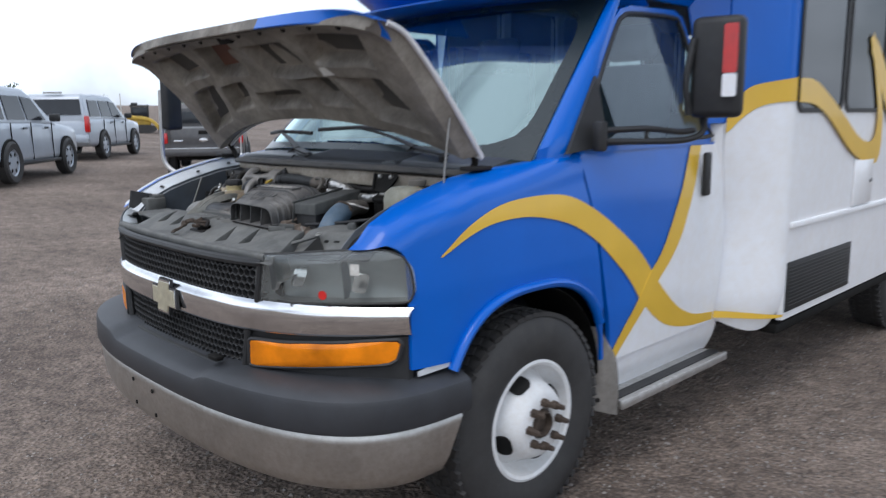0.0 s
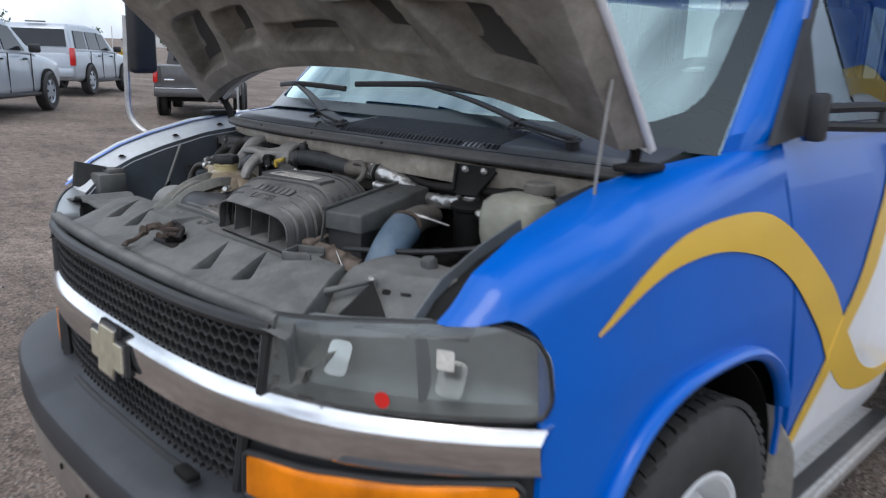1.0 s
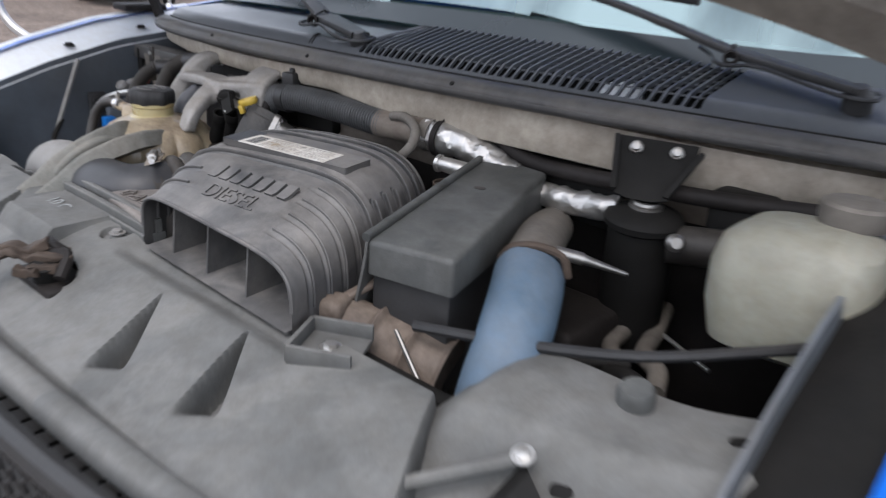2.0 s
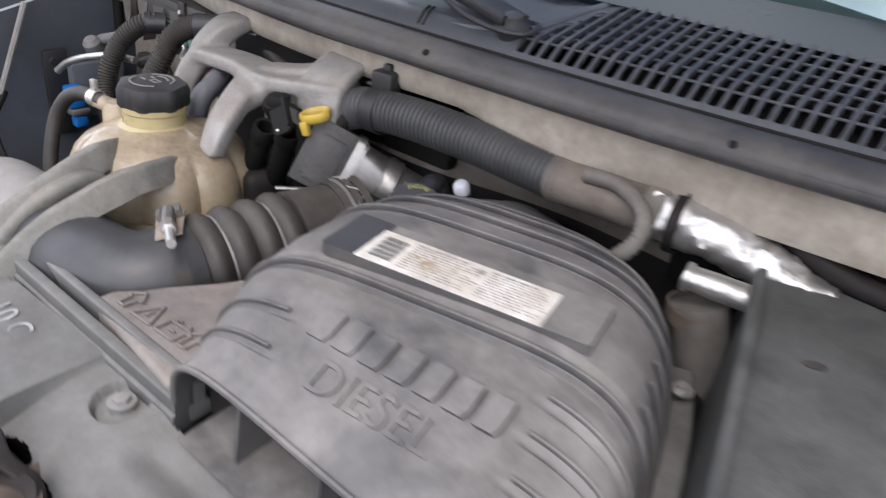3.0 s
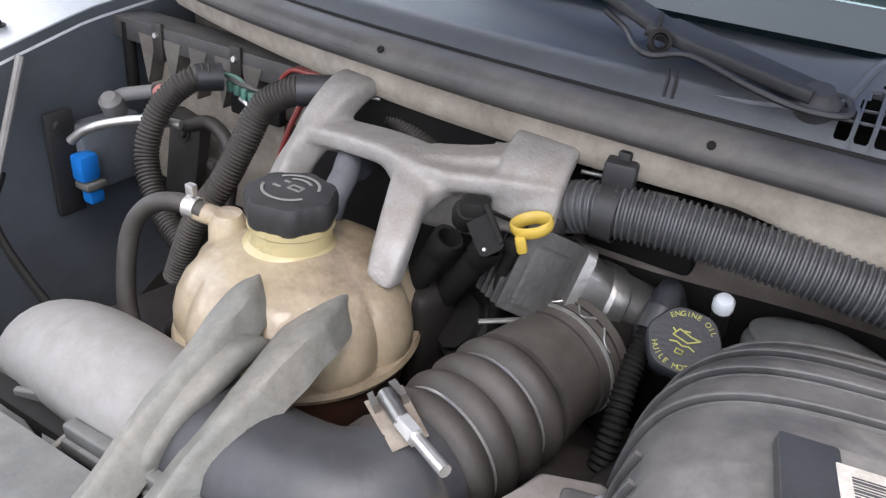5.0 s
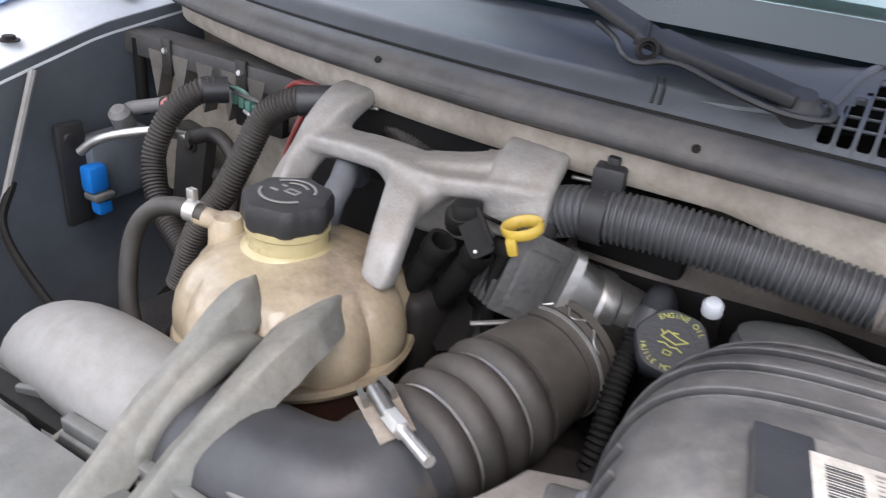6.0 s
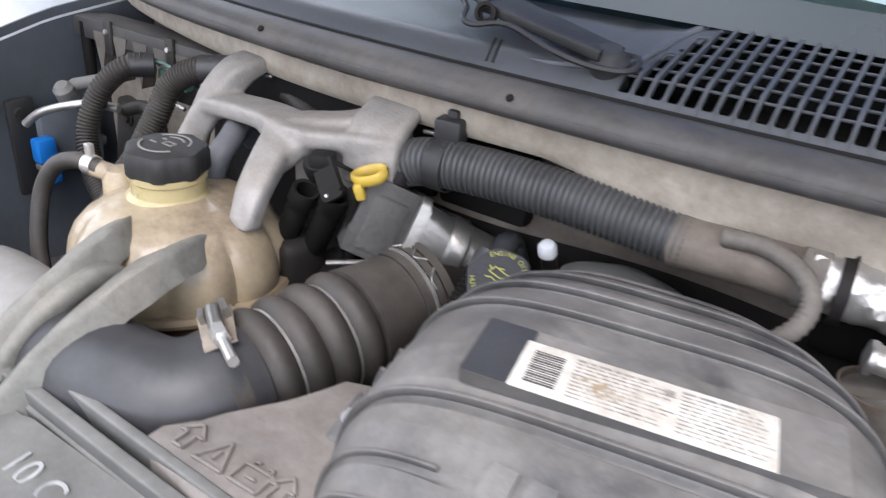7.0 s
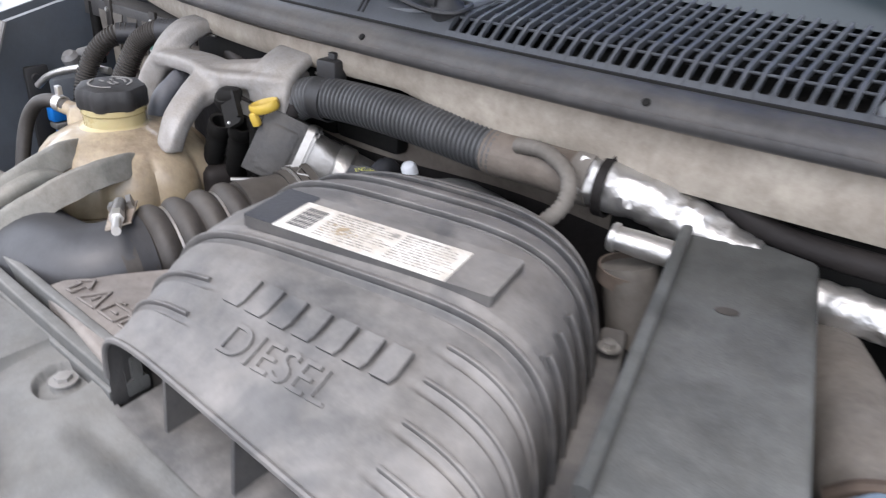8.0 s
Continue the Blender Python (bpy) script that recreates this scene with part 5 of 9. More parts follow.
def wall_at(x, z):
    return Vector((x, cowl_front(x) + 0.035 + 0.014 * math.sin(x * 17) * smooth((1.25 - z) * 8), z))


bm = bmesh.new()
sheet(bm, 60, 5, lambda u, v: wall_at(lerp(-0.74, 0.83, u), lerp(1.256, 1.165, v)), 0.01, (0, 1, 0))
firewall = part("firewall", bm, M_TAN, bus, "dusty tan firewall")
# lower wall: the bay's deep shade is put into its dark colour
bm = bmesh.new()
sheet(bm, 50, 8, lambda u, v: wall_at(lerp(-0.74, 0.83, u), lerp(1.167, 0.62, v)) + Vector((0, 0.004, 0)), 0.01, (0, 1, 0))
part("lower_wall_shade", bm, M_IRON, firewall, "lower firewall painted dark as shade")
bm = bmesh.new()


def lip_f(u, v):
    x = lerp(-0.70, 0.83, u)
    y = cowl_front(x)
    prof = [(0.045, 1.222), (0.012, 1.222), (-0.006, 1.228), (-0.012, 1.242), (-0.013, 1.262), (-0.012, 1.278), (0.012, 1.2825)]
    o, z = prof[round(v * 6)]
    q = smooth((x + 0.02) / 0.12)
    z = lerp(1.2825 - (1.2825 - z) * 0.55, z, q)
    return Vector((x, y + o, z + 0.004 * math.sin(x * 7) - 0.02 * (abs(x) / 0.8) ** 3))


sheet(bm, 60, 6, lip_f)
part("firewall_lip", bm, M_LIP, firewall, "chipped tan firewall lip")
bm = bmesh.new()
ROLL = [(0.012, 1.283), (-0.012, 1.282), (-0.028, 1.283), (-0.034, 1.286), (-0.0362, 1.2905), (-0.0355, 1.294), (-0.0335, 1.2955), (-0.0325, 1.298), (-0.029, 1.303), (-0.020, 1.3065), (-0.008, 1.3075), (0.000, 1.3060), (0.006, 1.300)]


def roll_f(u, v):
    x = lerp(-0.74, 0.83, u)
    o, z = ROLL[round(v * (len(ROLL) - 1))]
    return Vector((x, cowl_front(x) + o, z - 0.02 * (abs(x) / 0.8) ** 3))


sheet(bm, 70, len(ROLL) - 1, roll_f)
part("weatherstrip", bm, M_STRIP, firewall, "dusty rolled rubber edge along the cowl")
seam_line = [Vector((x, cowl_front(x) + 0.003, 1.3055 - 0.02 * (abs(x) / 0.8) ** 3)) for x in np.linspace(-0.74, 0.83, 60)]
bm = bmesh.new()
tube(bm, seam_line, 0.0026, 6)
part("seam_gap", bm, M_DARK, firewall, "dark gap under the cowl edge")
bm = bmesh.new()
tube(bm, spline([(-0.40, -0.30, 1.215), (-0.345, -0.322, 1.226), (-0.30, -0.338, 1.219), (-0.24, -0.350, 1.205), (-0.18, -0.36, 1.195)], 60), lambda t: 0.0095 + 0.0009 * math.sin(t * 2 * math.pi * 60), 12)
part("loom", bm, M_RUBBER, firewall, "ribbed loom behind the bracket")
for x in (-0.335, -0.19, -0.115, -0.06):
    bm = bmesh.new()
    box(bm, (x, cowl_front(x) - 0.008, 1.246), (0.020, 0.004, 0.003), 0.001, Matrix.Rotation(0.2, 3, "Z"))
    part("lip_clip", bm, M_ALU2, firewall)
# near-black boxes on the wall stand for the shade of its recesses
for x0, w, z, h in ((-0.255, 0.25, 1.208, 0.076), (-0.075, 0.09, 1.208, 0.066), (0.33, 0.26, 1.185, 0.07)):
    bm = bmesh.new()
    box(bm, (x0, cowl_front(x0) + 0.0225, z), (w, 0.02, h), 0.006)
    part("recess_shade", bm, M_DARK, firewall, "near-black box standing for a recess's shade")

cowl = thing("cowl_panel", (0, -0.3, 1.27), "grey plastic cowl panel with a slotted grille", "cowl panel")
CG0, CG1 = 0.035, 0.52


def cowl_at(x, v, off=0.0):
    """Cowl surface: v runs from the weatherstrip back to the glass."""
    y0 = cowl_front(x) + 0.004
    a = ws((x / 0.885 + 1) / 2, 0)
    z0 = 1.304 - 0.02 * (abs(x) / 0.8) ** 3
    z1 = a.z + interp(x, [0.0, 0.08], [0.0, 0.019])
    rise = 1 - (1 - min(1, v / 0.13)) ** 2
    z = z0 + 0.017 * rise + (z1 - z0 - 0.017) * max(0, (v - 0.06) / 0.94) ** 0.9
    return Vector((x, lerp(y0, a.y + 0.05, v), z + off))


PITCH = 0.0122


def slot_top(x):
    return interp(x, [0.035, 0.047, 0.060, 0.070, 0.082, 0.135, 0.52], [0.17, 0.36, 0.58, 0.72, 0.79, 0.83, 0.83])


def in_grille(x, v):
    return CG0 - 0.005 < x < CG1 + 0.005 and 0.025 < v < slot_top(x) - 0.005


bm = bmesh.new()
NX, NV = 330, 60
g = [[bm.verts.new(cowl_at(lerp(-0.80, 0.83, i / NX), j / NV)) for j in range(NV + 1)] for i in range(NX + 1)]
for i in range(NX):
    for j in range(NV):
        if not in_grille(lerp(-0.80, 0.83, (i + 0.5) / NX), (j + 0.5) / NV):
            bm.faces.new((g[i][j], g[i + 1][j], g[i + 1][j + 1], g[i][j + 1]))
part("panel", bm, M_COWL, cowl, "faded grey cowl plastic")
x = CG0
while x < CG1 + 0.002:
    # a surround with one rounded slot through it
    v0, v1, r, rv, h = 0.022, slot_top(x), 0.0046, 0.020, PITCH / 2
    hole, cell = [], []
    for k in range(9):
        a = math.pi * k / 8
        hole.append((x + r * math.cos(a), v1 - rv + rv * math.sin(a)))
        cell.append((x + h * math.cos(a), v1 + 0.030 if 0 < k < 8 else v1 - rv))
    for k in range(1, 9):
        hole.append((x - r, lerp(v1 - rv, v0 + rv, k / 9)))
        cell.append((x - h, lerp(v1 - rv, v0 + rv, k / 9)))
    for k in range(9):
        a = math.pi + math.pi * k / 8
        hole.append((x + r * math.cos(a), v0 + rv + rv * math.sin(a)))
        cell.append((x + h * math.cos(a), v0 - 0.030 if 0 < k < 8 else v0 + rv))
    for k in range(1, 9):
        hole.append((x + r, lerp(v0 + rv, v1 - rv, k / 9)))
        cell.append((x + h, lerp(v0 + rv, v1 - rv, k / 9)))
    bm = bmesh.new()
    loft(bm, [[cowl_at(a, b, 0.0008) for a, b in cell], [cowl_at(a, b, 0.0012) for a, b in hole], [cowl_at(a, b, -0.0045) for a, b in hole]], True, False)
    part("grille_slot", bm, M_COWL, cowl)
    x += PITCH
for v in np.linspace(0.125, 0.74, 7):
    xs = [x for x in np.linspace(CG0 - 0.005, CG1, 40) if slot_top(x) > v]
    bm = bmesh.new()
    beam(bm, [cowl_at(x, v, -0.0030) for x in xs[::4] + xs[-1:]], 0.0020, 0.0022, 2, 0.0006)
    part("grille_bar", bm, M_COWL, cowl)
# plenum box, its near-black colour painting the shade behind the slots
bm = bmesh.new()
sheet(bm, 20, 6, lambda u, v: cowl_at(lerp(0.0, 0.56, u), lerp(0.05, 1.0, v), -0.075))
sheet(bm, 20, 4, lambda u, v: cowl_at(lerp(0.0, 0.56, u), 0.99, -0.004 - 0.08 * v))
for x in (0.005, 0.555):
    sheet(bm, 4, 4, lambda u, v: cowl_at(x, lerp(0.05, 1.0, u), -0.006 - 0.07 * v))
part("plenum", bm, M_DARK, cowl, "plenum painted near-black as shade under the grille")
bm = bmesh.new()
sheet(bm, 20, 2, lambda u, v: cowl_at(lerp(0.05, 0.54, u), lerp(0.13, 0.30, v), -0.045))
part("plenum_wall", bm, M_RUST, cowl, "rusty front wall of the plenum")
bm = bmesh.new()
lathe(bm, [(0.0, 0.012), (0.016, 0.010), (0.028, 0.004), (0.032, -0.004), (0.032, -0.02)], (0.392, -0.238, 1.298), (0, -0.3, 1), 24)
part("plenum_dome", bm, M_BARE, cowl, "pale round cover below the grille")
bm = bmesh.new()
edge = spline([cowl_at(-0.06, 0.090, -0.005), cowl_at(-0.02, 0.095, -0.002)] + [cowl_at(x, v, 0.0005) for x, v in ((0.012, 0.110), (0.027, 0.18), (0.034, 0.36), (0.040, 0.56), (0.052, 0.73), (0.066, 0.83), (0.086, 0.885), (0.13, 0.905), (0.20, 0.91), (0.30, 0.91), (0.42, 0.91), (0.52, 0.90))], 5)
tube(bm, edge, 0.0036, 8)
part("grille_edge", bm, M_COWL, cowl, "raised grille edge")
for x in (-0.308, -0.035, 0.24):
    bm = bmesh.new()
    lathe(bm, [(0, 0), (0.0032, 0), (0.0032, 0.0012), (0, 0.0012)], (x, cowl_front(x) - 0.0315, 1.2995), (0, -0.7, 0.7), 8)
    part("cowl_hole", bm, M_DARK, cowl)
bm = bmesh.new()
for dx in (0.0, 0.006):
    tube(bm, [cowl_at(-0.082 + dx, 0.03, 0.0002), cowl_at(-0.084 + dx, 0.09, 0.0012), cowl_at(-0.088 + dx, 0.16, 0.0006)], 0.0013, 6)
part("cowl_seam", bm, M_BLACKPL, cowl)

for nm, piv, mid, bl0, bl1 in (("driver", (0.66, -0.205, 1.328), (0.18, -0.185, 1.424), (-0.11, -0.190, 1.424), (0.46, -0.195, 1.418)), ("far", (0.014, -0.334, 1.320), (-0.40, -0.190, 1.405), (-0.62, -0.11, 1.404), (-0.14, -0.205, 1.410))):
    wiper = thing("wiper", piv, "matt black windscreen wiper with a thin washer hose", "wiper", "wipers")
    p, m_ = Vector(piv), Vector(mid)
    j = Vector((-0.107, -0.300, 1.347)) if nm == "far" else p.lerp(m_, 0.30) + Vector((0, 0, 0.006))
    bm = bmesh.new()
    beam(bm, [p + Vector((0, 0, 0.012)), p.lerp(j, 0.5) + Vector((0, 0, 0.006)), j], lambda t: lerp(0.030, 0.046, t), 0.009, 4, 0.002)
    part("arm", bm, M_BLACKPL, wiper)
    bm = bmesh.new()
    beam(bm, [j, j.lerp(m_, 0.5) + Vector((0, 0, 0.01)), m_ + Vector((0, 0, 0.006))], lambda t: lerp(0.030, 0.014, t), 0.008, 4, 0.002)
    part("arm_tip", bm, M_BLACKPL, wiper)
    bm = bmesh.new()
    lathe(bm, [(0.004, 0.0), (0.009, 0.0), (0.009, 0.010), (0.006, 0.011), (0.005, 0.006), (0.004, 0.006)], j + Vector((0.006, -0.024, -0.006)), (0.3, -1, 0.3), 18)
    tube(bm, [j + Vector((0.004, -0.026, 0.002)), j + Vector((-0.002, 0.0, 0.009)), j + Vector((-0.008, 0.022, 0.004))], 0.0016, 6)
    part("hinge_pin", bm, M_IRON, wiper, "worn hinge pin")
    bm = bmesh.new()
    lathe(bm, [(0, -0.014), (0.016, -0.014), (0.016, 0.004), (0.011, 0.008), (0.009, 0.014), (0.0, 0.015)], p + Vector((0, 0, 0.004)), (0, -0.3, 1), 24)
    part("pivot_cap", bm, M_BLACKPL, wiper)
    bm = bmesh.new()
    beam(bm, [bl0, Vector(bl0).lerp(m_, 0.5) + Vector((0, -0.003, 0.006)), m_ + Vector((0, -0.004, 0.010)), Vector(bl1).lerp(m_, 0.5) + Vector((0, -0.003, 0.006)), bl1], 0.010, 0.016, 5)
    part("blade", bm, M_BLACKPL, wiper)
    bm = bmesh.new()
    hose = [p + Vector((-0.014, 0.016, 0.010)), p + Vector((0.016, 0.014, 0.010)), p + Vector((0.020, -0.014, 0.006)), p + Vector((-0.006, -0.022, 0.006)), p.lerp(j, 0.3) + Vector((0, -0.036, 0.004)), p.lerp(j, 0.72) + Vector((0, -0.030, 0.0)), p.lerp(j, 0.92) + Vector((0, -0.048, -0.008)), j + Vector((-0.004, -0.046, -0.008)), j + Vector((-0.026, -0.006, -0.006)), j + Vector((-0.05, 0.014, 0.0))]
    tube(bm, spline(hose, 6), 0.0024, 6)
    part("washer_hose", bm, M_BLACKPL, wiper)

# ---- radiator cover and supports ----


def shroud_z(x, y):
    t = (y + 0.90) / 0.20
    z = lerp(1.050, 1.104, smooth(min(1, max(0, t))))
    if x < 0:
        z -= 0.05 * smooth((-x - 0.42) / 0.16) ** 1.5
    else:
        z -= 0.075 * smooth((x - interp(y, [-0.90, -0.695], [0.615, 0.505])) / 0.016)
    z -= 0.016 * smooth((-0.872 - y) / 0.012)
    for cx, cy in ((0.190, -0.800), (0.325, -0.785), (-0.24, -0.765), (-0.36, -0.76)):
        dx, dy = x - cx, y - cy
        u_, v_ = -dx * 0.45 + dy * 0.89, dx * 0.89 + dy * 0.45
        w = 0.028 * (1 - (u_ + 0.055) / 0.115)
        if -0.055 < u_ < 0.06 and abs(v_) < max(w, 0):
            z -= 0.042 * smooth((w - abs(v_)) / 0.008) * smooth((u_ + 0.055) / 0.05)
    pad = 1.1090 - 0.05 * smooth((-0.765 - y) / 0.04)
    if pad > z:
        z = lerp(z, pad, smooth((-0.060 - x) / 0.004) * smooth((x + 0.215) / 0.02))
    z -= 0.012 * smooth((x - 0.012) / 0.03) * smooth((0.40 - x) / 0.05) * smooth((y + 0.745) / 0.03)
    d = math.hypot(x + 0.016, y + 0.710)
    z -= 0.007 * smooth((0.021 - d) / 0.004)
    z += 0.005 * smooth((0.010 - d) / 0.003)
    return z


cover = thing("radiator_cover", (0, -0.8, 1.03), "dusty grey moulded plastic radiator cover with scoops", "radiator cover")
bm = bmesh.new()
NX, NY = 640, 160
g = [[bm.verts.new((x, y, shroud_z(x, y))) for y in np.linspace(-0.90, -0.695, NY + 1)] for x in np.linspace(-0.56, 0.635, NX + 1)]
hole = [(-0.002, -0.799, 0.044, 0.024), (-0.034, -0.784, 0.024, 0.015)]
for i in range(NX):
    for j in range(NY):
        c = g[i][j].co
        if not any(((c.x - hx) / a) ** 2 + ((c.y - hy) / b) ** 2 < 1 for hx, hy, a, b in hole):
            bm.faces.new((g[i][j], g[i + 1][j], g[i + 1][j + 1], g[i][j + 1]))
bmesh.ops.delete(bm, geom=[v for v in bm.verts if not v.link_faces], context="VERTS")
part("panel", bm, M_SHROUD, cover)
bm = bmesh.new()
pts = [Vector((x, -0.902 + 0.03 * (x / 0.56) ** 2, 1.045)) for x in np.linspace(-0.56, 0.56, 30)]
beam(bm, pts, 0.03, 0.03, 1)
part("front_edge", bm, M_SHROUD, cover, "grey front edge")
bm = bmesh.new()
bolt(bm, (-0.016, -0.710, 1.1015), r=0.0062, h=0.005)
part("bolt", bm, M_PIPE, cover)
lettering("crayon_mark", "10 C", 0.027, frame_on((-0.148, -0.725, 1.1093), (1, -0.06, 0), (0, -0.12, 1)), M_CHALK, cover, 0.0004, "white crayon writing")
latch = thing("hood_latch", (0.0, -0.79, 1.03), "dark greasy hood latch in the cover's opening", "latch")
bm = bmesh.new()
box(bm, (-0.004, -0.797, 1.060), (0.105, 0.055, 0.03), 0.006)
part("plate", bm, M_IRON, latch)
bm = bmesh.new()
tube(bm, spline([(-0.035, -0.79, 1.09), (-0.005, -0.80, 1.10), (0.022, -0.788, 1.104), (0.040, -0.806, 1.085)], 5), 0.007, 8)
part("hook", bm, M_IRON, latch)
bm = bmesh.new()
lathe(bm, [(0, 0), (0.016, 0), (0.016, 0.02), (0.010, 0.024), (0, 0.024)], (0.008, -0.806, 1.078), (0.3, -0.2, 1), 14)
part("spring", bm, M_DARK, latch)
bm = bmesh.new()
beam(bm, [(-0.052, -0.780, 1.094), (-0.030, -0.786, 1.108), (-0.002, -0.792, 1.112), (0.018, -0.786, 1.106)], 0.011, 0.006, 5, 0.002)
part("lever", bm, M_IRON, latch, "bent black release lever")

tie = thing("radiator_tie_bar", (-0.2, -0.68, 1.05), "long grey channel bar behind the radiator cover", "tie bar")
for y, z, w, h in ((-0.690, 1.112, 0.010, 0.016), (-0.676, 1.117, 0.008, 0.018), (-0.683, 1.103, 0.03, 0.012)):
    bm = bmesh.new()
    beam(bm, [(-0.335, y + 0.015, z - 0.016), (-0.25, y + 0.010, z - 0.006), (-0.10, y + 0.002, z), (0.026, y, z - 0.002)], w, h, 4, 0.002)
    part("channel", bm, M_SHROUD, tie)
bm = bmesh.new()
box(bm, (0.0, -0.665, 0.90), (1.2, 0.02, 0.36), 0.005)
part("radiator_core", bm, M_DARK, tie, "dark radiator core")
bm = bmesh.new()
prism(bm, [(-0.372, -0.745), (-0.282, -0.742), (-0.284, -0.660), (-0.345, -0.634)], 1.056, 1.066, 0.002)
beam(bm, [(-0.330, -0.755, 1.070), (-0.338, -0.715, 1.072), (-0.343, -0.675, 1.075), (-0.345, -0.645, 1.077), (-0.338, -0.634, 1.078), (-0.324, -0.635, 1.077), (-0.305, -0.652, 1.076), (-0.290, -0.672, 1.075)], 0.005, 0.024, 6, 0.001)
part("bracket", bm, M_ARM, tie, "grey bolted bracket")
bm = bmesh.new()
beam(bm, [(-0.412, -0.664, 1.072), (-0.380, -0.654, 1.076), (-0.348, -0.643, 1.078)], 0.006, 0.026, 4, 0.002)
beam(bm, [(-0.366, -0.678, 1.066), (-0.354, -0.660, 1.070), (-0.348, -0.650, 1.074)], 0.020, 0.012, 4, 0.003)
part("bracket_rail", bm, M_SHROUD, tie, "grey folded rail")
bm = bmesh.new()
prism(bm, [(-0.52, -0.70), (-0.338, -0.760), (-0.352, -0.700), (-0.364, -0.680), (-0.410, -0.670), (-0.52, -0.640)], 1.062, 1.074, 0.003)
part("bracket_plate", bm, M_SHROUD, tie, "pale dusty plate")
bm = bmesh.new()
lathe(bm, [(0, 0), (0.012, 0), (0.012, 0.0015), (0, 0.0016)], (-0.382, -0.696, 1.0745), (0, 0, 1), 20)
bolt(bm, (-0.382, -0.696, 1.076), r=0.0062, h=0.006)
part("plate_bolt", bm, M_ALU2, tie)
bm = bmesh.new()
lathe(bm, [(0, 0), (0.014, 0), (0.014, 0.0015), (0, 0.0016)], (-0.327, -0.696, 1.0665), (0, 0, 1), 20)
bolt(bm, (-0.327, -0.696, 1.068), r=0.0065, h=0.007)
part("bracket_bolt", bm, M_ALU2, tie)
bm = bmesh.new()
sheet(bm, 16, 8, lambda u, v: Vector((lerp(-0.72, -0.40, u), lerp(-0.80, -0.655, v), 1.085 - 0.03 * abs(u - 0.6) + 0.012 * (0.3 < u < 0.5))), 0.004, (0, 0, -1))
part("side_support", bm, M_SHROUD, tie, "light grey side support plate")

corner = thing("corner_bracket", (-0.76, -0.65, 1.06), "dusty grey bracket with dark holes at the grille corner", "bracket")
bm = bmesh.new()
box(bm, (-0.752, -0.655, 1.098), (0.085, 0.085, 0.062), 0.008)
box(bm, (-0.745, -0.640, 1.132), (0.055, 0.05, 0.022), 0.006)
part("body", bm, M_SHROUD, corner)
for q in ((-0.752, -0.665, 1.1435), (-0.735, -0.635, 1.1435)):
    bm = bmesh.new()
    slab(bm, rrect(0.020, 0.008, 0.003), Matrix.Translation(Vector(q) - Vector((0, 0, 0.001))), 0.0015)
    part("slot", bm, M_DARK, corner)
bm = bmesh.new()
sheet(bm, 8, 6, lambda u, v: Vector((-0.800 + 0.030 * u, -0.735 + 0.085 * u - 0.012 * v, 1.163 - 0.075 * v - 0.02 * u)), 0.010, (0.8, 0.5, 0))
part("trim", bm, M_BLACKPL, corner, "black corner trim")

tray = thing("headlight_tray", (0.65, -0.65, 1.0), "grey plastic tray behind the headlight", "tray")
bm = bmesh.new()
TP = [(0.0, -0.800, 1.030), (0.30, -0.735, 1.072), (0.42, -0.712, 1.098), (0.50, -0.695, 1.108), (0.75, -0.640, 1.112), (1.0, -0.590, 1.112)]


def tray_f(u, v):
    x = lerp(0.505, 0.832, u)
    y = interp(v, [q[0] for q in TP], [q[1] for q in TP]) + 0.11 * u ** 1.5 * (1 - 0.5 * v)
    z = interp(v, [q[0] for q in TP], [q[2] for q in TP]) + 0.018 * u + 0.006 * math.sin(u * 9) * smooth((v - 0.4) / 0.3) - 0.022 * smooth((0.10 - u) / 0.10) * smooth(v * 2)
    return Vector((x, y, z))


sheet(bm, 32, 30, tray_f, 0.004, (0, 0, -1))
part("plate", bm, M_SHROUD, tray)


def ledge_f(u, v):
    x = lerp(0.505, 0.875, u)
    return Vector((x, yf(x) + 0.004 + 0.055 * v, interp(x, [0.505, 0.60, 0.75, 0.875], [1.058, 1.066, 1.083, 1.092]) - 0.016 * v))


bm = bmesh.new()
sheet(bm, 24, 5, ledge_f, 0.006, (0, 0, -1))
part("ledge", bm, M_SHROUD, tray, "pale dusty ledge over the headlight")
bm = bmesh.new()
g0, g1, g2 = Vector((0.588, -0.778, 1.040)), Vector((0.690, -0.735, 1.038)), Vector((0.612, -0.712, 1.100))
lo = [bm.verts.new(q) for q in (g0, g1, g2)]
hi = [bm.verts.new(q + Vector((0.012, -0.010, 0.002))) for q in (g0, g1, g2)]
bm.faces.new(lo)
bm.faces.new(hi)
for k in range(3):
    bm.faces.new((lo[k], lo[(k + 1) % 3], hi[(k + 1) % 3], hi[k]))
part("gusset", bm, M_DARK, tray, "black triangular gusset")
bm = bmesh.new()
tube(bm, [(0.505, -0.815, 1.062), (0.56, -0.760, 1.082), (0.612, -0.712, 1.103)], 0.006, 8)
part("rib", bm, M_SHROUD, tray)
bm = bmesh.new()
bolt(bm, (0.612, -0.714, 1.107), (0, -0.4, 1), 0.006, 0.005)
part("tray_bolt", bm, M_STEEL, tray)
for u, v, w, h in ((0.42, 0.33, 0.018, 0.010), (0.54, 0.33, 0.022, 0.006), (0.70, 0.74, 0.026, 0.012)):
    q = tray_f(u, v)
    n_ = (tray_f(u + 0.02, v) - q).cross(tray_f(u, v + 0.02) - q).normalized()
    bm = bmesh.new()
    slab(bm, rrect(w, h, h * 0.45), frame_on(q + n_ * 0.0005, tray_f(u + 0.02, v) - q, n_), 0.001)
    part("tray_hole", bm, M_DARK, tray)
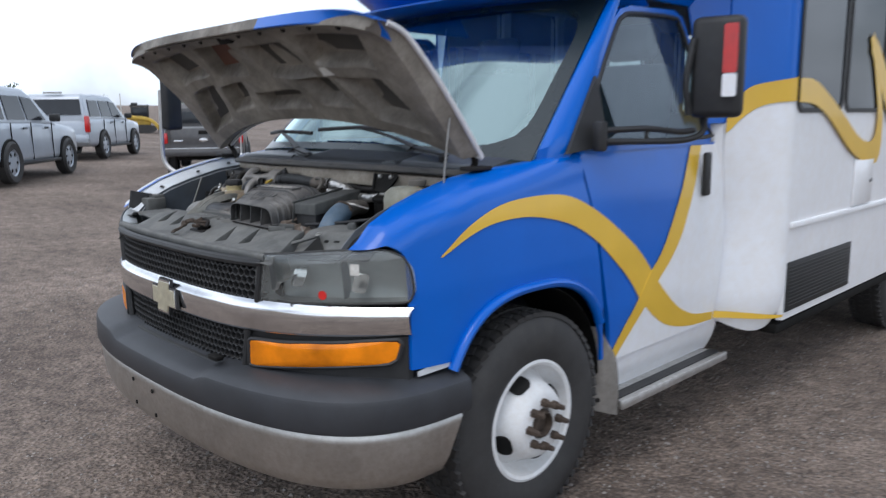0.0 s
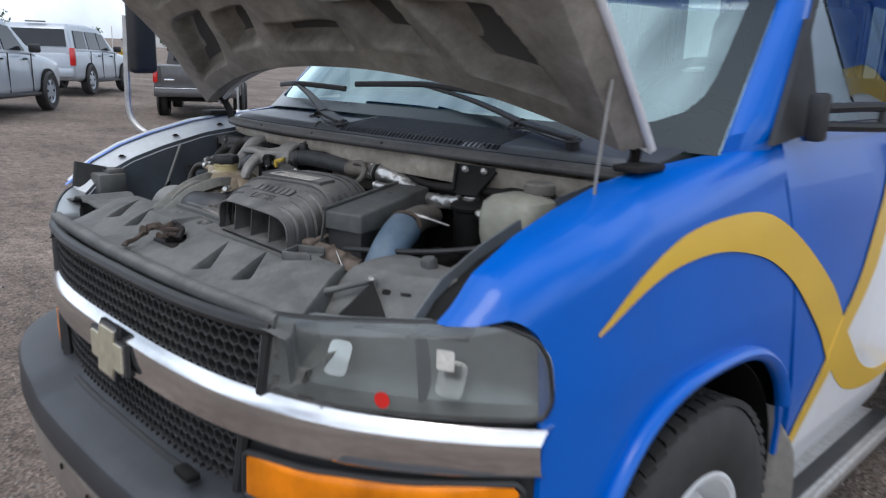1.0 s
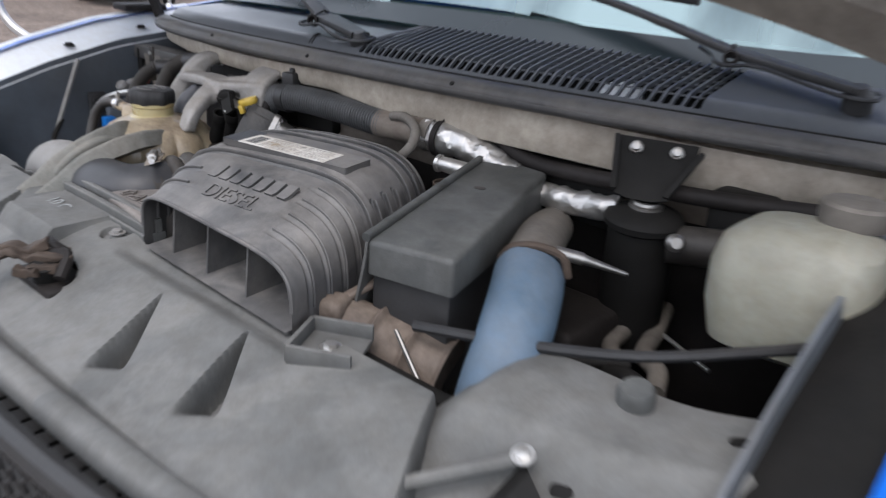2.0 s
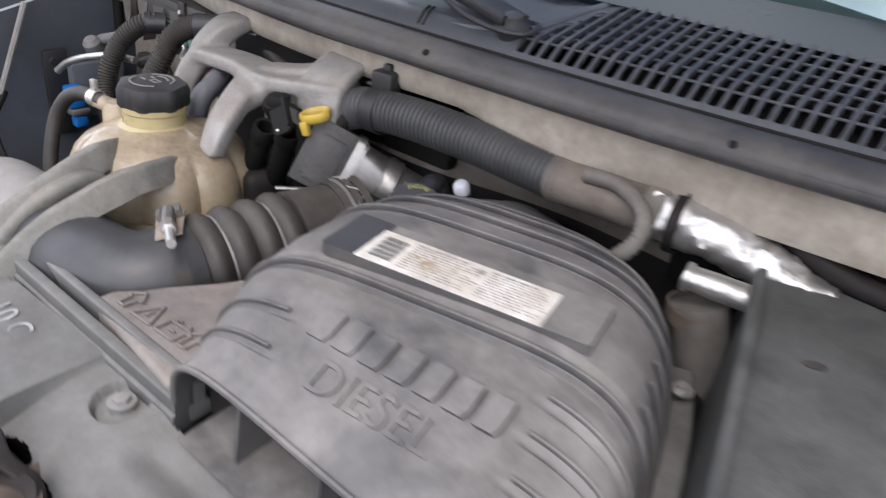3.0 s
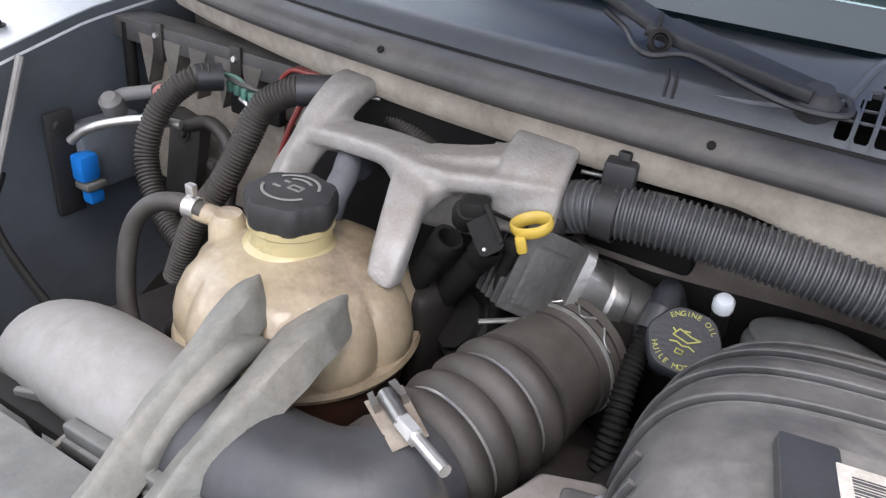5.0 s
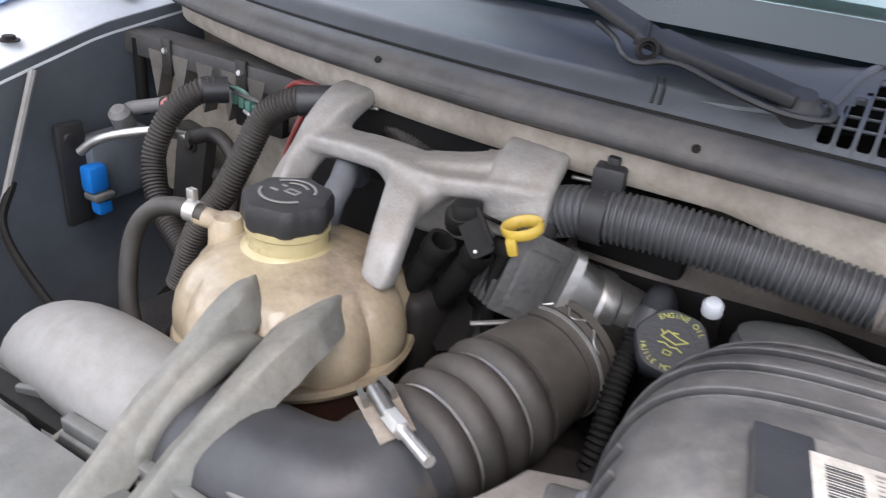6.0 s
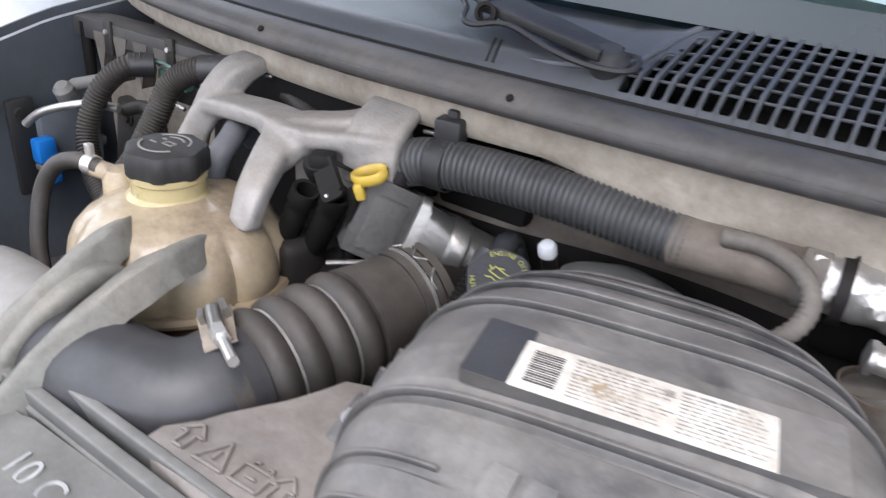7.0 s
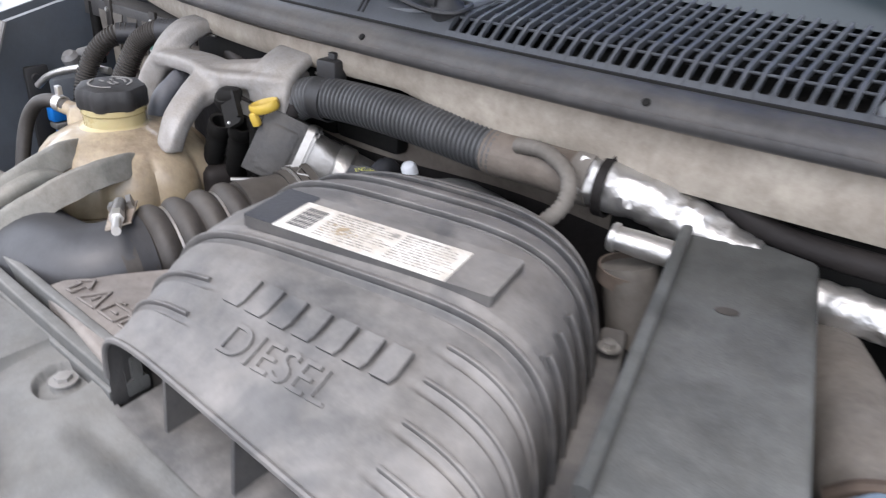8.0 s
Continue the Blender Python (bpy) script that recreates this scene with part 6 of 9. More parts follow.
bm = bmesh.new()
lathe(bm, [(0.016, -0.02), (0.016, 0.014), (0.013, 0.018), (0, 0.018)], tray_f(0.42, 0.86), (0, -0.2, 1), 16)
part("plug", bm, M_DARKBOX, tray, "dark round plug")
bm = bmesh.new()
tube(bm, spline([(0.42, -0.63, 1.112), (0.52, -0.60, 1.122), (0.62, -0.56, 1.135), (0.70, -0.50, 1.15), (0.77, -0.44, 1.165)], 5), 0.0055, 8)
part("cable", bm, M_BLACKPL, tray)

# torn foam hanging out of the latch opening
foam = bmesh.new()
fr_ = random.Random(21)
for q0, q1, w in (((0.022, -0.785, 1.098), (-0.030, -0.835, 1.104), 0.030), ((-0.010, -0.800, 1.108), (-0.050, -0.850, 1.098), 0.022), ((-0.040, -0.840, 1.100), (-0.035, -0.902, 1.062), 0.020), ((0.030, -0.800, 1.092), (0.004, -0.842, 1.090), 0.018)):
    q0, q1 = Vector(q0), Vector(q1)
    pts = [q0.lerp(q1, t) + Vector((fr_.uniform(-0.006, 0.006), fr_.uniform(-0.006, 0.006), fr_.uniform(-0.003, 0.006))) for t in np.linspace(0, 1, 6)]
    beam(foam, pts, lambda t: w * (1 - 0.45 * t), 0.009, 3, 0.002)
for v in foam.verts:
    v.co += noise.noise_vector(v.co * 90) * 0.0045
single("torn_foam", foam, M_RUST, "torn dark brown foam in the latch opening", "foam", sharp=70)

fan_cover = thing("fan_shroud", (-0.05, -0.6, 1.03), "dusty beige grey shroud with moulded warning symbols", "shroud")
bm = bmesh.new()
prism(bm, [(-0.116, -0.676), (-0.116, -0.656), (-0.104, -0.640), (-0.088, -0.628), (-0.070, -0.590), (-0.057, -0.548), (-0.022, -0.534), (0.010, -0.540), (0.014, -0.60), (0.014, -0.692)], 1.02, 1.124, 0.005)
part("shell", bm, M_FANSHELL, fan_cover, "dusty grey shell")
# moulded symbols: arrow, triangle, battery, arrow
FS = frame_on((-0.066, -0.655, 1.1245), (1, 0.03, 0), (0, 0, 1))


def stroke(bm, pts, closed=False, w=0.0022):
    q = [FS @ Vector((x, y, 0.0008)) for x, y in pts]
    if closed:
        q.append(q[0])
    for a, b in zip(q, q[1:]):
        beam(bm, [a, b], w, 0.002, 1, 0.0005)


for nm, strokes in (("arrow_mark", [([(-0.030, -0.008), (-0.030, 0.004), (-0.036, 0.004), (-0.026, 0.014), (-0.016, 0.004), (-0.022, 0.004), (-0.022, -0.008)], True)]), ("triangle_mark", [([(-0.012, -0.009), (0.0, 0.013), (0.012, -0.009)], True), ([(0.0, 0.004), (0.0, -0.004)], False)]), ("battery_mark", [([(0.018, -0.009), (0.018, 0.006), (0.040, 0.006), (0.040, -0.009)], True), ([(0.022, 0.006), (0.022, 0.010), (0.026, 0.010)], False), ([(0.033, 0.010), (0.037, 0.010), (0.037, 0.006)], False), ([(0.025, -0.002), (0.033, -0.002)], False)]), ("arrow_mark", [([(0.046, -0.009), (0.046, 0.003), (0.041, 0.003), (0.050, 0.013), (0.059, 0.003), (0.054, 0.003), (0.054, -0.009)], True)])):
    bm = bmesh.new()
    for pts, cl in strokes:
        stroke(bm, pts, cl)
    part(nm, bm, M_FANSHELL, fan_cover, "moulded symbol")

# ---- air filter box ----
airbox = thing("air_filter_box", (0.15, -0.55, 1.05), "dusty black ribbed air filter box with an open intake", "air filter box")
#        y centre, skew, left, right, top, base
AB = [(-0.706, -0.05, 0.030, 0.338, 1.169, 1.098), (-0.690, -0.03, 0.026, 0.334, 1.176, 1.09), (-0.67, 0.02, 0.020, 0.328, 1.186, 1.08), (-0.645, 0.07, 0.012, 0.320, 1.197, 1.07), (-0.618, 0.14, 0.004, 0.309, 1.2075, 1.06), (-0.600, 0.17, 0.0, 0.304, 1.2125, 1.06), (-0.588, 0.18, -0.002, 0.301, 1.2185, 1.06), (-0.56, 0.18, -0.008, 0.293, 1.2225, 1.06), (-0.51, 0.18, -0.016, 0.278, 1.2225, 1.06), (-0.465, 0.16, -0.018, 0.262, 1.218, 1.06), (-0.43, 0.13, -0.012, 0.243, 1.208, 1.06), (-0.405, 0.10, 0.0, 0.216, 1.194, 1.06), (-0.388, 0.05, 0.022, 0.176, 1.168, 1.06), (-0.380, 0.02, 0.05, 0.14, 1.12, 1.06)]
AY = [r[0] for r in AB]


def ab(y, th, off=0.0):
    """Airbox surface: th runs from pi (left) to 0 (right)."""
    sk, l, r, zt, zb = (interp(y, AY, [q[k] for q in AB]) for k in (1, 2, 3, 4, 5))
    n = interp(y, [-0.70, -0.66, -0.5, -0.4], [5.5, 4.6, 4.0, 3.2])
    c, s_ = math.cos(th), math.sin(th)
    cx, w = (l + r) / 2, (r - l) / 2 + off
    ex = math.copysign(abs(c) ** (2 / n), c)
    ez = max(0.0, s_) ** (2 / n)
    x = cx + w * ex
    return Vector((x, y + sk * (x - cx), zb + (zt + off - zb) * ez))


bm = bmesh.new()
TH = [math.pi * (1 - k / 60) for k in range(61)]
RIBS = ((-0.420, 0.02, 0.98), (-0.447, 0.02, 0.98), (-0.476, 0.02, 0.98), (-0.507, 0.02, 0.98), (-0.533, 0.02, 0.22), (-0.556, 0.02, 0.22), (-0.579, 0.02, 0.22), (-0.533, 0.83, 0.98), (-0.556, 0.83, 0.98), (-0.579, 0.83, 0.98), (-0.597, 0.02, 0.98), (-0.618, 0.02, 0.40), (-0.638, 0.02, 0.41), (-0.659, 0.02, 0.41), (-0.680, 0.02, 0.42), (-0.640, 0.575, 0.97), (-0.668, 0.57, 0.97))
FRONT = -0.61


def groove(y, th):
    """Depth of the moulded steps in front of the ribs."""
    d = 0.0
    q = th / math.pi
    for yr, t0, t1 in RIBS:
        e = abs(y - yr + 0.0042) / (0.0034 if yr > FRONT else 0.0026)
        if e < 1 and t0 - 0.01 < q < t1 + 0.01:
            d = max(d, (1 - e * e) * min(1.0, (q - t0 + 0.01) / 0.02, (t1 + 0.01 - q) / 0.02))
    return -0.0052 * d if y > FRONT else -0.0022 * d


NR = 360
ys = list(np.linspace(-0.706, -0.380, NR))
g = [[bm.verts.new(ab(y, t, groove(y, t))) for t in TH] for y in ys]
for i in range(NR - 1):
    for j in range(60):
        bm.faces.new((g[i][j], g[i][j + 1], g[i + 1][j + 1], g[i + 1][j]))
bm.faces.new(g[-1])
body = part("body", bm, M_AIRBOX, airbox, "dusty black plastic shell")
bm = bmesh.new()
lipc = [ab(-0.706, t) for t in TH if ab(-0.706, t).z > 1.108]
tube(bm, lipc, 0.0024, 8)
part("intake_lip", bm, M_AIRBOX, airbox, "worn intake lip")
bm = bmesh.new()
sheet(bm, 12, 10, lambda u, v: Vector((lerp(0.038, 0.330, u), lerp(-0.703, -0.716, u) + 0.105 * v, 1.099 + 0.010 * v)))
sheet(bm, 12, 4, lambda u, v: Vector((lerp(0.030, 0.290, u), lerp(-0.598, -0.611, u), lerp(1.108, 1.185, v))))
part("intake_floor", bm, M_AIRBOX, airbox, "dusty intake floor")
for x in (0.083, 0.160, 0.240):
    y0 = -0.690 - 0.05 * (x - 0.184)
    bm = bmesh.new()
    prof = [(y0 - 0.006, 1.099), (y0, 1.168), (y0 + 0.07, 1.186), (y0 + 0.07, 1.103)]
    lo = [bm.verts.new((x - 0.0016 + 0.02 * (y - y0), y, z)) for y, z in prof]
    hi = [bm.verts.new((x + 0.0016 + 0.02 * (y - y0), y, z)) for y, z in prof]
    bm.faces.new(lo)
    bm.faces.new(hi)
    for k in range(4):
        bm.faces.new((lo[k], lo[(k + 1) % 4], hi[(k + 1) % 4], hi[k]))
    part("vane", bm, M_AIRBOX, airbox, "thin intake vane")
for y, t0, t1 in RIBS:
    bm = bmesh.new()
    beam(bm, [ab(y, math.pi * t, 0.0006) for t in np.linspace(t0, t1, 48)], 0.0034 if y > FRONT else 0.0028, 0.0052 if y > FRONT else 0.0036, 1, 0.0008)
    part("rib", bm, M_AIRBOX, airbox)
# label on a raised pad
LX = Vector((0.979, 0.204, 0))
PADN = Vector((0.03, -0.02, 1))
pm = frame_on((0.1515, -0.5625, 1.2222), LX, PADN)
bm = bmesh.new()
slab(bm, rrect(0.186, 0.051, 0.003), pm @ Matrix.Translation((0.0, 0, -0.006)), 0.0078)
part("label_pad", bm, M_AIRBOX, airbox, "raised label pad")
bm = bmesh.new()
slab(bm, rrect(0.028, 0.0505, 0.002), pm @ Matrix.Translation((-0.0787, 0, 0.0019)), 0.0003)
part("worn_patch", bm, M_GREYPL, airbox, "clean dark patch on the pad")
lm = pm @ Matrix.Translation((-0.0030, -0.0055, 0.0019))
bm = bmesh.new()
slab(bm, rrect(0.129, 0.0405, 0.0008), lm, 0.0004)
label = part("label", bm, M_PAPER, airbox, "stained white label of small print")
for k in range(14):
    bm = bmesh.new()
    slab(bm, rrect(0.0165, 0.0009 if k % 3 else 0.0016, 0.0002, 1), lm @ Matrix.Translation((-0.050, -0.013 + 0.0020 * k, 0.0004)), 0.0002)
    part("code_bar", bm, M_CODE, label)
rr_ = random.Random(7)
bm = bmesh.new()
for col, x0, wmax in ((0, -0.036, 0.048), (1, 0.018, 0.042)):
    for k in range(11):
        y = 0.016 - 0.0031 * k
        x = x0
        while x < x0 + wmax * (0.95 if k % 4 else 0.7):
            w = rr_.uniform(0.003, 0.009)
            slab(bm, rrect(w, 0.0009 if k else 0.0019, 0.0002, 1), lm @ Matrix.Translation((x + w / 2, y, 0.0004)), 0.0002)
            x += w + 0.0012
part("print_line", bm, M_INK, label)
bm = bmesh.new()
slab(bm, rrect(0.005, 0.005, 0.0003, 1), lm @ Matrix.Translation((0.012, 0.012, 0.0004)), 0.0003)
part("print_block", bm, M_INK, label)
bm = bmesh.new()
for k in range(26):
    a_, d_ = rr_.uniform(0, 6.283), rr_.random() ** 0.8
    r_ = rr_.uniform(0.0007, 0.0026) * (1.3 - d_)
    slab(bm, [(r_ * rr_.uniform(0.6, 1.2) * math.cos(q * 0.785), r_ * rr_.uniform(0.6, 1.2) * math.sin(q * 0.785)) for q in range(8)], lm @ Matrix.Translation((-0.022 + 0.016 * d_ * math.cos(a_), -0.002 + 0.011 * d_ * math.sin(a_), 0.0007 + 0.00001 * k)), 0.0001)
part("stain_or_shade", bm, M_STAIN, label, "brown stain across the print")
# moulded writing on the front slope
sl_n = Vector((0.02, -0.48, 1.0))
fm = frame_on((0.173, -0.6530, 1.1942), (0.997, 0.065, 0.0), sl_n)
for k in range(7):
    bm = bmesh.new()
    o = [(-0.0075, -0.011), (0.0055, -0.011), (0.0075, -0.006), (0.0075, 0.011), (-0.0055, 0.011), (-0.0075, 0.006)]
    slab(bm, o, fm @ Matrix.Translation((-0.060 + 0.0200 * k, 0.0155, -0.002)), 0.0034)
    part("moulded_block", bm, M_AIRBOX, airbox, "worn raised block")
lettering("moulded_word", "DIESEL", 0.030, fm @ Matrix.Translation((-0.002, -0.0155, -0.0002)), M_AIRBOX, airbox, 0.0016, "worn raised lettering")
# feet, clips and bolts
for p, sz, a in (((-0.014, -0.573, 1.112), (0.045, 0.056, 0.03), 14), ((0.330, -0.655, 1.108), (0.030, 0.034, 0.024), 20)):
    bm = bmesh.new()
    box(bm, p, sz, 0.007, Matrix.Rotation(radians(a), 3, "Z"), 3)
    if p[0] > 0.3:
        beam(bm, [(0.332, -0.643, 1.114), (0.338, -0.619, 1.122), (0.346, -0.597, 1.130)], 0.012, 0.008, 4)
    part("foot", bm, M_AIRBOX if p[0] < 0.3 else M_BROWN, airbox)
for p in ((-0.012, -0.556, 1.127), (-0.023, -0.580, 1.127), (0.275, -0.455, 1.142)):
    bm = bmesh.new()
    bolt(bm, p, r=0.0052, h=0.006)
    part("bolt", bm, M_STEEL, airbox)
bm = bmesh.new()
beam(bm, [(0.338, -0.68, 1.088), (0.320, -0.60, 1.105), (0.293, -0.50, 1.125), (0.262, -0.42, 1.13)], 0.02, 0.012, 5)
part("base_flange", bm, M_AIRBOX, airbox)

clip_tray = thing("clip_bracket", (0.38, -0.68, 1.06), "black plastic bracket tray bolted beside the intake", "bracket")
bm = bmesh.new()
box(bm, (0.385, -0.705, 1.098), (0.062, 0.062, 0.006), 0.002, Matrix.Rotation(radians(28), 3, "Z"))
for a in (0, 90, 180):
    m3 = Matrix.Rotation(radians(28 + a), 3, "Z")
    box(bm, Vector((0.385, -0.705, 1.106)) + m3 @ Vector((0, 0.031, 0)), (0.062, 0.005, 0.018), 0.001, m3)
part("tray", bm, M_SHROUD, clip_tray)
bm = bmesh.new()
bolt(bm, (0.385, -0.705, 1.101), r=0.007)
part("bolt", bm, M_STEEL, clip_tray)
duct = thing("ribbed_duct", (0.37, -0.62, 1.03), "dusty brown ribbed duct below the relay box", "duct")
bm = bmesh.new()
d0, d1 = Vector((0.325, -0.640, 1.078)), Vector((0.440, -0.600, 1.052))


def duct_r(t):
    return 0.036 + 0.007 * max(0.0, math.cos(t * 2 * math.pi * 3)) ** 6


tube(bm, [d0.lerp(d1, k / 60) for k in range(61)], duct_r, 28)
part("sleeve", bm, M_BROWN, duct)
bm = bmesh.new()
tube(bm, [(0.405, -0.640, 1.105), (0.455, -0.650, 1.06)], 0.0025, 8)
part("wire", bm, M_ALU2, duct, "thin bare wire")

# ---- covered electrical box ----
ebox = thing("relay_box", (0.37, -0.49, 1.05), "matt black oblong box with a dusty lid", "relay box")
EB = [(0.350, -0.630), (0.448, -0.610), (0.373, -0.350), (0.274, -0.340)]


def eb_top(x, y):
    return 1.182 + 0.027 * (y + 0.62) / 0.27


bm = bmesh.new()
prism(bm, EB, 1.145, 1.2, 0.006, eb_top)
lid = part("lid", bm, M_DARKBOX, ebox, "dusty black lid")
bm = bmesh.new()
prism(bm, [(lerp(x, 0.366, 0.10), lerp(y, -0.495, 0.06)) for x, y in EB], 1.03, 1.15, 0.003)
part("base", bm, M_BLACKPL, ebox)
bm = bmesh.new()
beam(bm, [(0.349, -0.630, 1.183), (0.312, -0.485, 1.1975), (0.275, -0.341, 1.212)], 0.009, 0.009, 6)
part("lid_ridge", bm, M_DARKBOX, lid, "raised lid edge")
bm = bmesh.new()
sheet(bm, 10, 8, lambda u, v: Vector((lerp(0.350, 0.275, u) - 0.001 - 0.014 * smooth(v), lerp(-0.631, -0.341, u) - 0.006 * v, lerp(lerp(1.178, 1.207, u), 1.075, v))), 0.003, (1, 0.2, 0))
part("side_wall", bm, M_SHROUD, ebox, "dusty sloping side wall")
for x, y, a, b in ((0.345, -0.447, 0.0075, 0.004),):
    bm = bmesh.new()
    m_ = frame_on((x, y, eb_top(x, y) + 0.0002), (0.95, 0.3, 0), (0, -0.11, 1))
    slab(bm, [(a * math.cos(t), b * math.sin(t)) for t in np.linspace(0, 2 * math.pi, 17)[:-1]], m_, 0.0006)
    part("lid_mark", bm, M_RUBBER, lid, "dark scuff marks")

# ---- coolant tank ----
tank = thing("coolant_tank", (-0.305, -0.49, 1.02), "yellowed translucent coolant tank with a black cap", "coolant tank")
TC = Vector((-0.291, -0.498, 0))
TN = Vector((-0.298, -0.500, 0))


def lobes(a, h):
    """Petal lobes that fade out towards the neck."""
    k = abs(math.sin(5 * a + 0.9)) ** 0.6
    f = smooth((1.176 - h) / 0.024)
    return 1 + f * (0.10 * k - 0.085)


bm = bmesh.new()
prof = [(0.0925, 1.104), (0.0950, 1.114), (0.0945, 1.126), (0.0915, 1.139), (0.0855, 1.152), (0.0760, 1.163), (0.063, 1.171), (0.049, 1.176), (0.037, 1.178), (0.028, 1.180)]
pr = [(float(np.interp(t, range(10), [p[0] for p in prof])), float(np.interp(t, range(10), [p[1] for p in prof]))) for t in np.linspace(0, 9, 28)]
lathe(bm, pr, TC, (0, 0, 1), 144, lobes)
body = part("body", bm, M_TANK, tank, "yellowed upper shell with moulded lobes", 60)
bm = bmesh.new()
lathe(bm, [(0.088, 1.109), (0.0965, 1.109), (0.0985, 1.1045), (0.0965, 1.100), (0.088, 1.100)], TC, (0, 0, 1), 64)
part("seam", bm, M_TANK, tank, "welded seam rim")
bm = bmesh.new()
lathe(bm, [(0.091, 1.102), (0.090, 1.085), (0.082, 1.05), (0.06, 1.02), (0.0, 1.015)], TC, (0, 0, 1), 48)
part("lower_shell", bm, M_TANKLOW, tank, "dark brown lower shell")
bm = bmesh.new()
lathe(bm, [(0.040, 1.170), (0.036, 1.178), (0.0315, 1.181), (0.031, 1.192), (0.033, 1.194), (0.033, 1.199), (0.0, 1.199)], TN, (0, 0, 1), 40)
part("neck", bm, M_NECK, tank, "yellow filler neck")
bm = bmesh.new()


def scallop(a, h):
    return 1 + (0.055 * (max(-0.5, math.cos(7 * a)) - 0.3) if h < 1.2205 else 0)


lathe(bm, [(0.0, 1.198), (0.0325, 1.198), (0.0345, 1.201), (0.0345, 1.215), (0.0325, 1.2200), (0.0275, 1.2215), (0.0, 1.2225)], TN, (0, 0, 1), 84, scallop)
cap = part("cap", bm, M_BLACKPL, tank, "black scalloped pressure cap")
bm = bmesh.new()
for r0, a0, a1 in ((0.021, 0.4, 2.6), (0.021, 3.5, 5.8), (0.015, 0.9, 2.2)):
    beam(bm, [TN + Vector((r0 * math.cos(a), r0 * math.sin(a), 1.2226)) for a in np.linspace(a0, a1, 12)], 0.0022, 0.0008, 1, 0.0002)
for dx, dy, w, h in ((0.004, -0.002, 0.010, 0.0015), (0.004, 0.004, 0.010, 0.0015), (-0.001, 0.001, 0.0015, 0.007), (0.009, 0.001, 0.0015, 0.007), (-0.010, -0.004, 0.007, 0.002), (-0.008, 0.006, 0.005, 0.002)):
    box(bm, TN + Vector((dx, dy, 1.2226)), (w, h, 0.0008), 0)
part("cap_print", bm, M_PIPE, cap, "worn cap printing")
bm = bmesh.new()
lathe(bm, [(0.017, 1.145), (0.0155, 1.176), (0.011, 1.186), (0, 1.188)], (-0.354, -0.509, 0), (0, 0, 1), 20)
tube(bm, [(-0.352, -0.508, 1.178), (-0.384, -0.516, 1.1815)], 0.0085, 14)
part("nipple", bm, M_TANK, tank, "hose nipple")


def strap(pts, widths, lean):
    """A moulded strap: a tapered band on edge, with a rounded crown."""
    bm = bmesh.new()
    p = spline(pts, 8)
    rings = []
    for i, c in enumerate(p):
        t = i / (len(p) - 1)
        d = (p[min(i + 1, len(p) - 1)] - p[max(i - 1, 0)]).normalized()
        side = d.cross(Vector((lean, 0, 1))).normalized()
        up = side.cross(d)
        w = interp(i / 8, range(len(widths)), widths)
        h = 0.008 + 0.018 * smooth(t * 4)
        prof = [(-0.50, -1.0), (-0.50, -0.22), (-0.47, -0.08), (-0.38, 0.0), (-0.2, 0.02), (0.0, 0.0), (0.2, 0.02), (0.38, 0.0), (0.47, -0.08), (0.50, -0.22), (0.50, -1.0)]
        rings.append([c + side * (a_ * w) + up * (b_ * h) for a_, b_ in prof])
    loft(bm, rings)
    for v in bm.verts:
        v.co += noise.noise_vector(v.co * 45) * 0.0010
    return bm


part("arm", strap([(-0.291, -0.534, 1.170), (-0.289, -0.550, 1.174), (-0.284, -0.566, 1.176), (-0.278, -0.588, 1.174), (-0.271, -0.620, 1.167), (-0.270, -0.650, 1.154), (-0.272, -0.677, 1.137), (-0.273, -0.702, 1.118), (-0.274, -0.730, 1.100)], [0.003, 0.012, 0.024, 0.030, 0.026, 0.021, 0.019, 0.018, 0.018], -0.5), M_ARM, tank, "grey green moulded arm")
part("arm", strap([(-0.231, -0.512, 1.164), (-0.232, -0.526, 1.168), (-0.232, -0.544, 1.169), (-0.231, -0.568, 1.168), (-0.227, -0.604, 1.164), (-0.226, -0.643, 1.152), (-0.233, -0.672, 1.133), (-0.236, -0.692, 1.117), (-0.238, -0.722, 1.098)], [0.003, 0.012, 0.026, 0.038, 0.033, 0.024, 0.021, 0.020, 0.020], -0.5), M_ARM, tank, "grey green moulded arm")
bm = bmesh.new()
beam(bm, [(-0.256, -0.578, 1.140), (-0.254, -0.600, 1.156), (-0.253, -0.630, 1.152), (-0.257, -0.654, 1.138), (-0.260, -0.672, 1.122), (-0.262, -0.678, 1.105)], lambda t: 0.024 - 0.003 * t, lambda t: 0.018, 8, 0.006)
part("arm_web", bm, M_ARM, tank, "dusty web between the arms")
bm = bmesh.new()
box(bm, (-0.256, -0.712, 1.090), (0.085, 0.028, 0.012), 0.003)
part("arm_foot", bm, M_ARM, tank, "bolted arm foot")

# ---- hoses and pipes ----
CP = [(-0.505, -0.590, 0.88), (-0.492, -0.598, 0.98), (-0.462, -0.606, 1.050), (-0.41, -0.616, 1.084), (-0.34, -0.626, 1.098)]
bm = bmesh.new()
tube(bm, spline(CP + [(-0.255, -0.634, 1.098)], 8), 0.043, 28)
single("charge_air_pipe", bm, M_PIPE, "dusty light grey metal charge air pipe", "pipe")
hose = thing("charge_air_hose", (-0.15, -0.6, 1.07), "black rubber intake hose with bellows and steel clamps", "hose")
EL = [(-0.275, -0.632, 1.101), (-0.235, -0.634, 1.100), (-0.195, -0.634, 1.100), (-0.162, -0.628, 1.100), (-0.143, -0.615, 1.101), (-0.134, -0.599, 1.103), (-0.1285, -0.576, 1.104)]
bm = bmesh.new()
tube(bm, spline(EL, 8), 0.0455, 32)
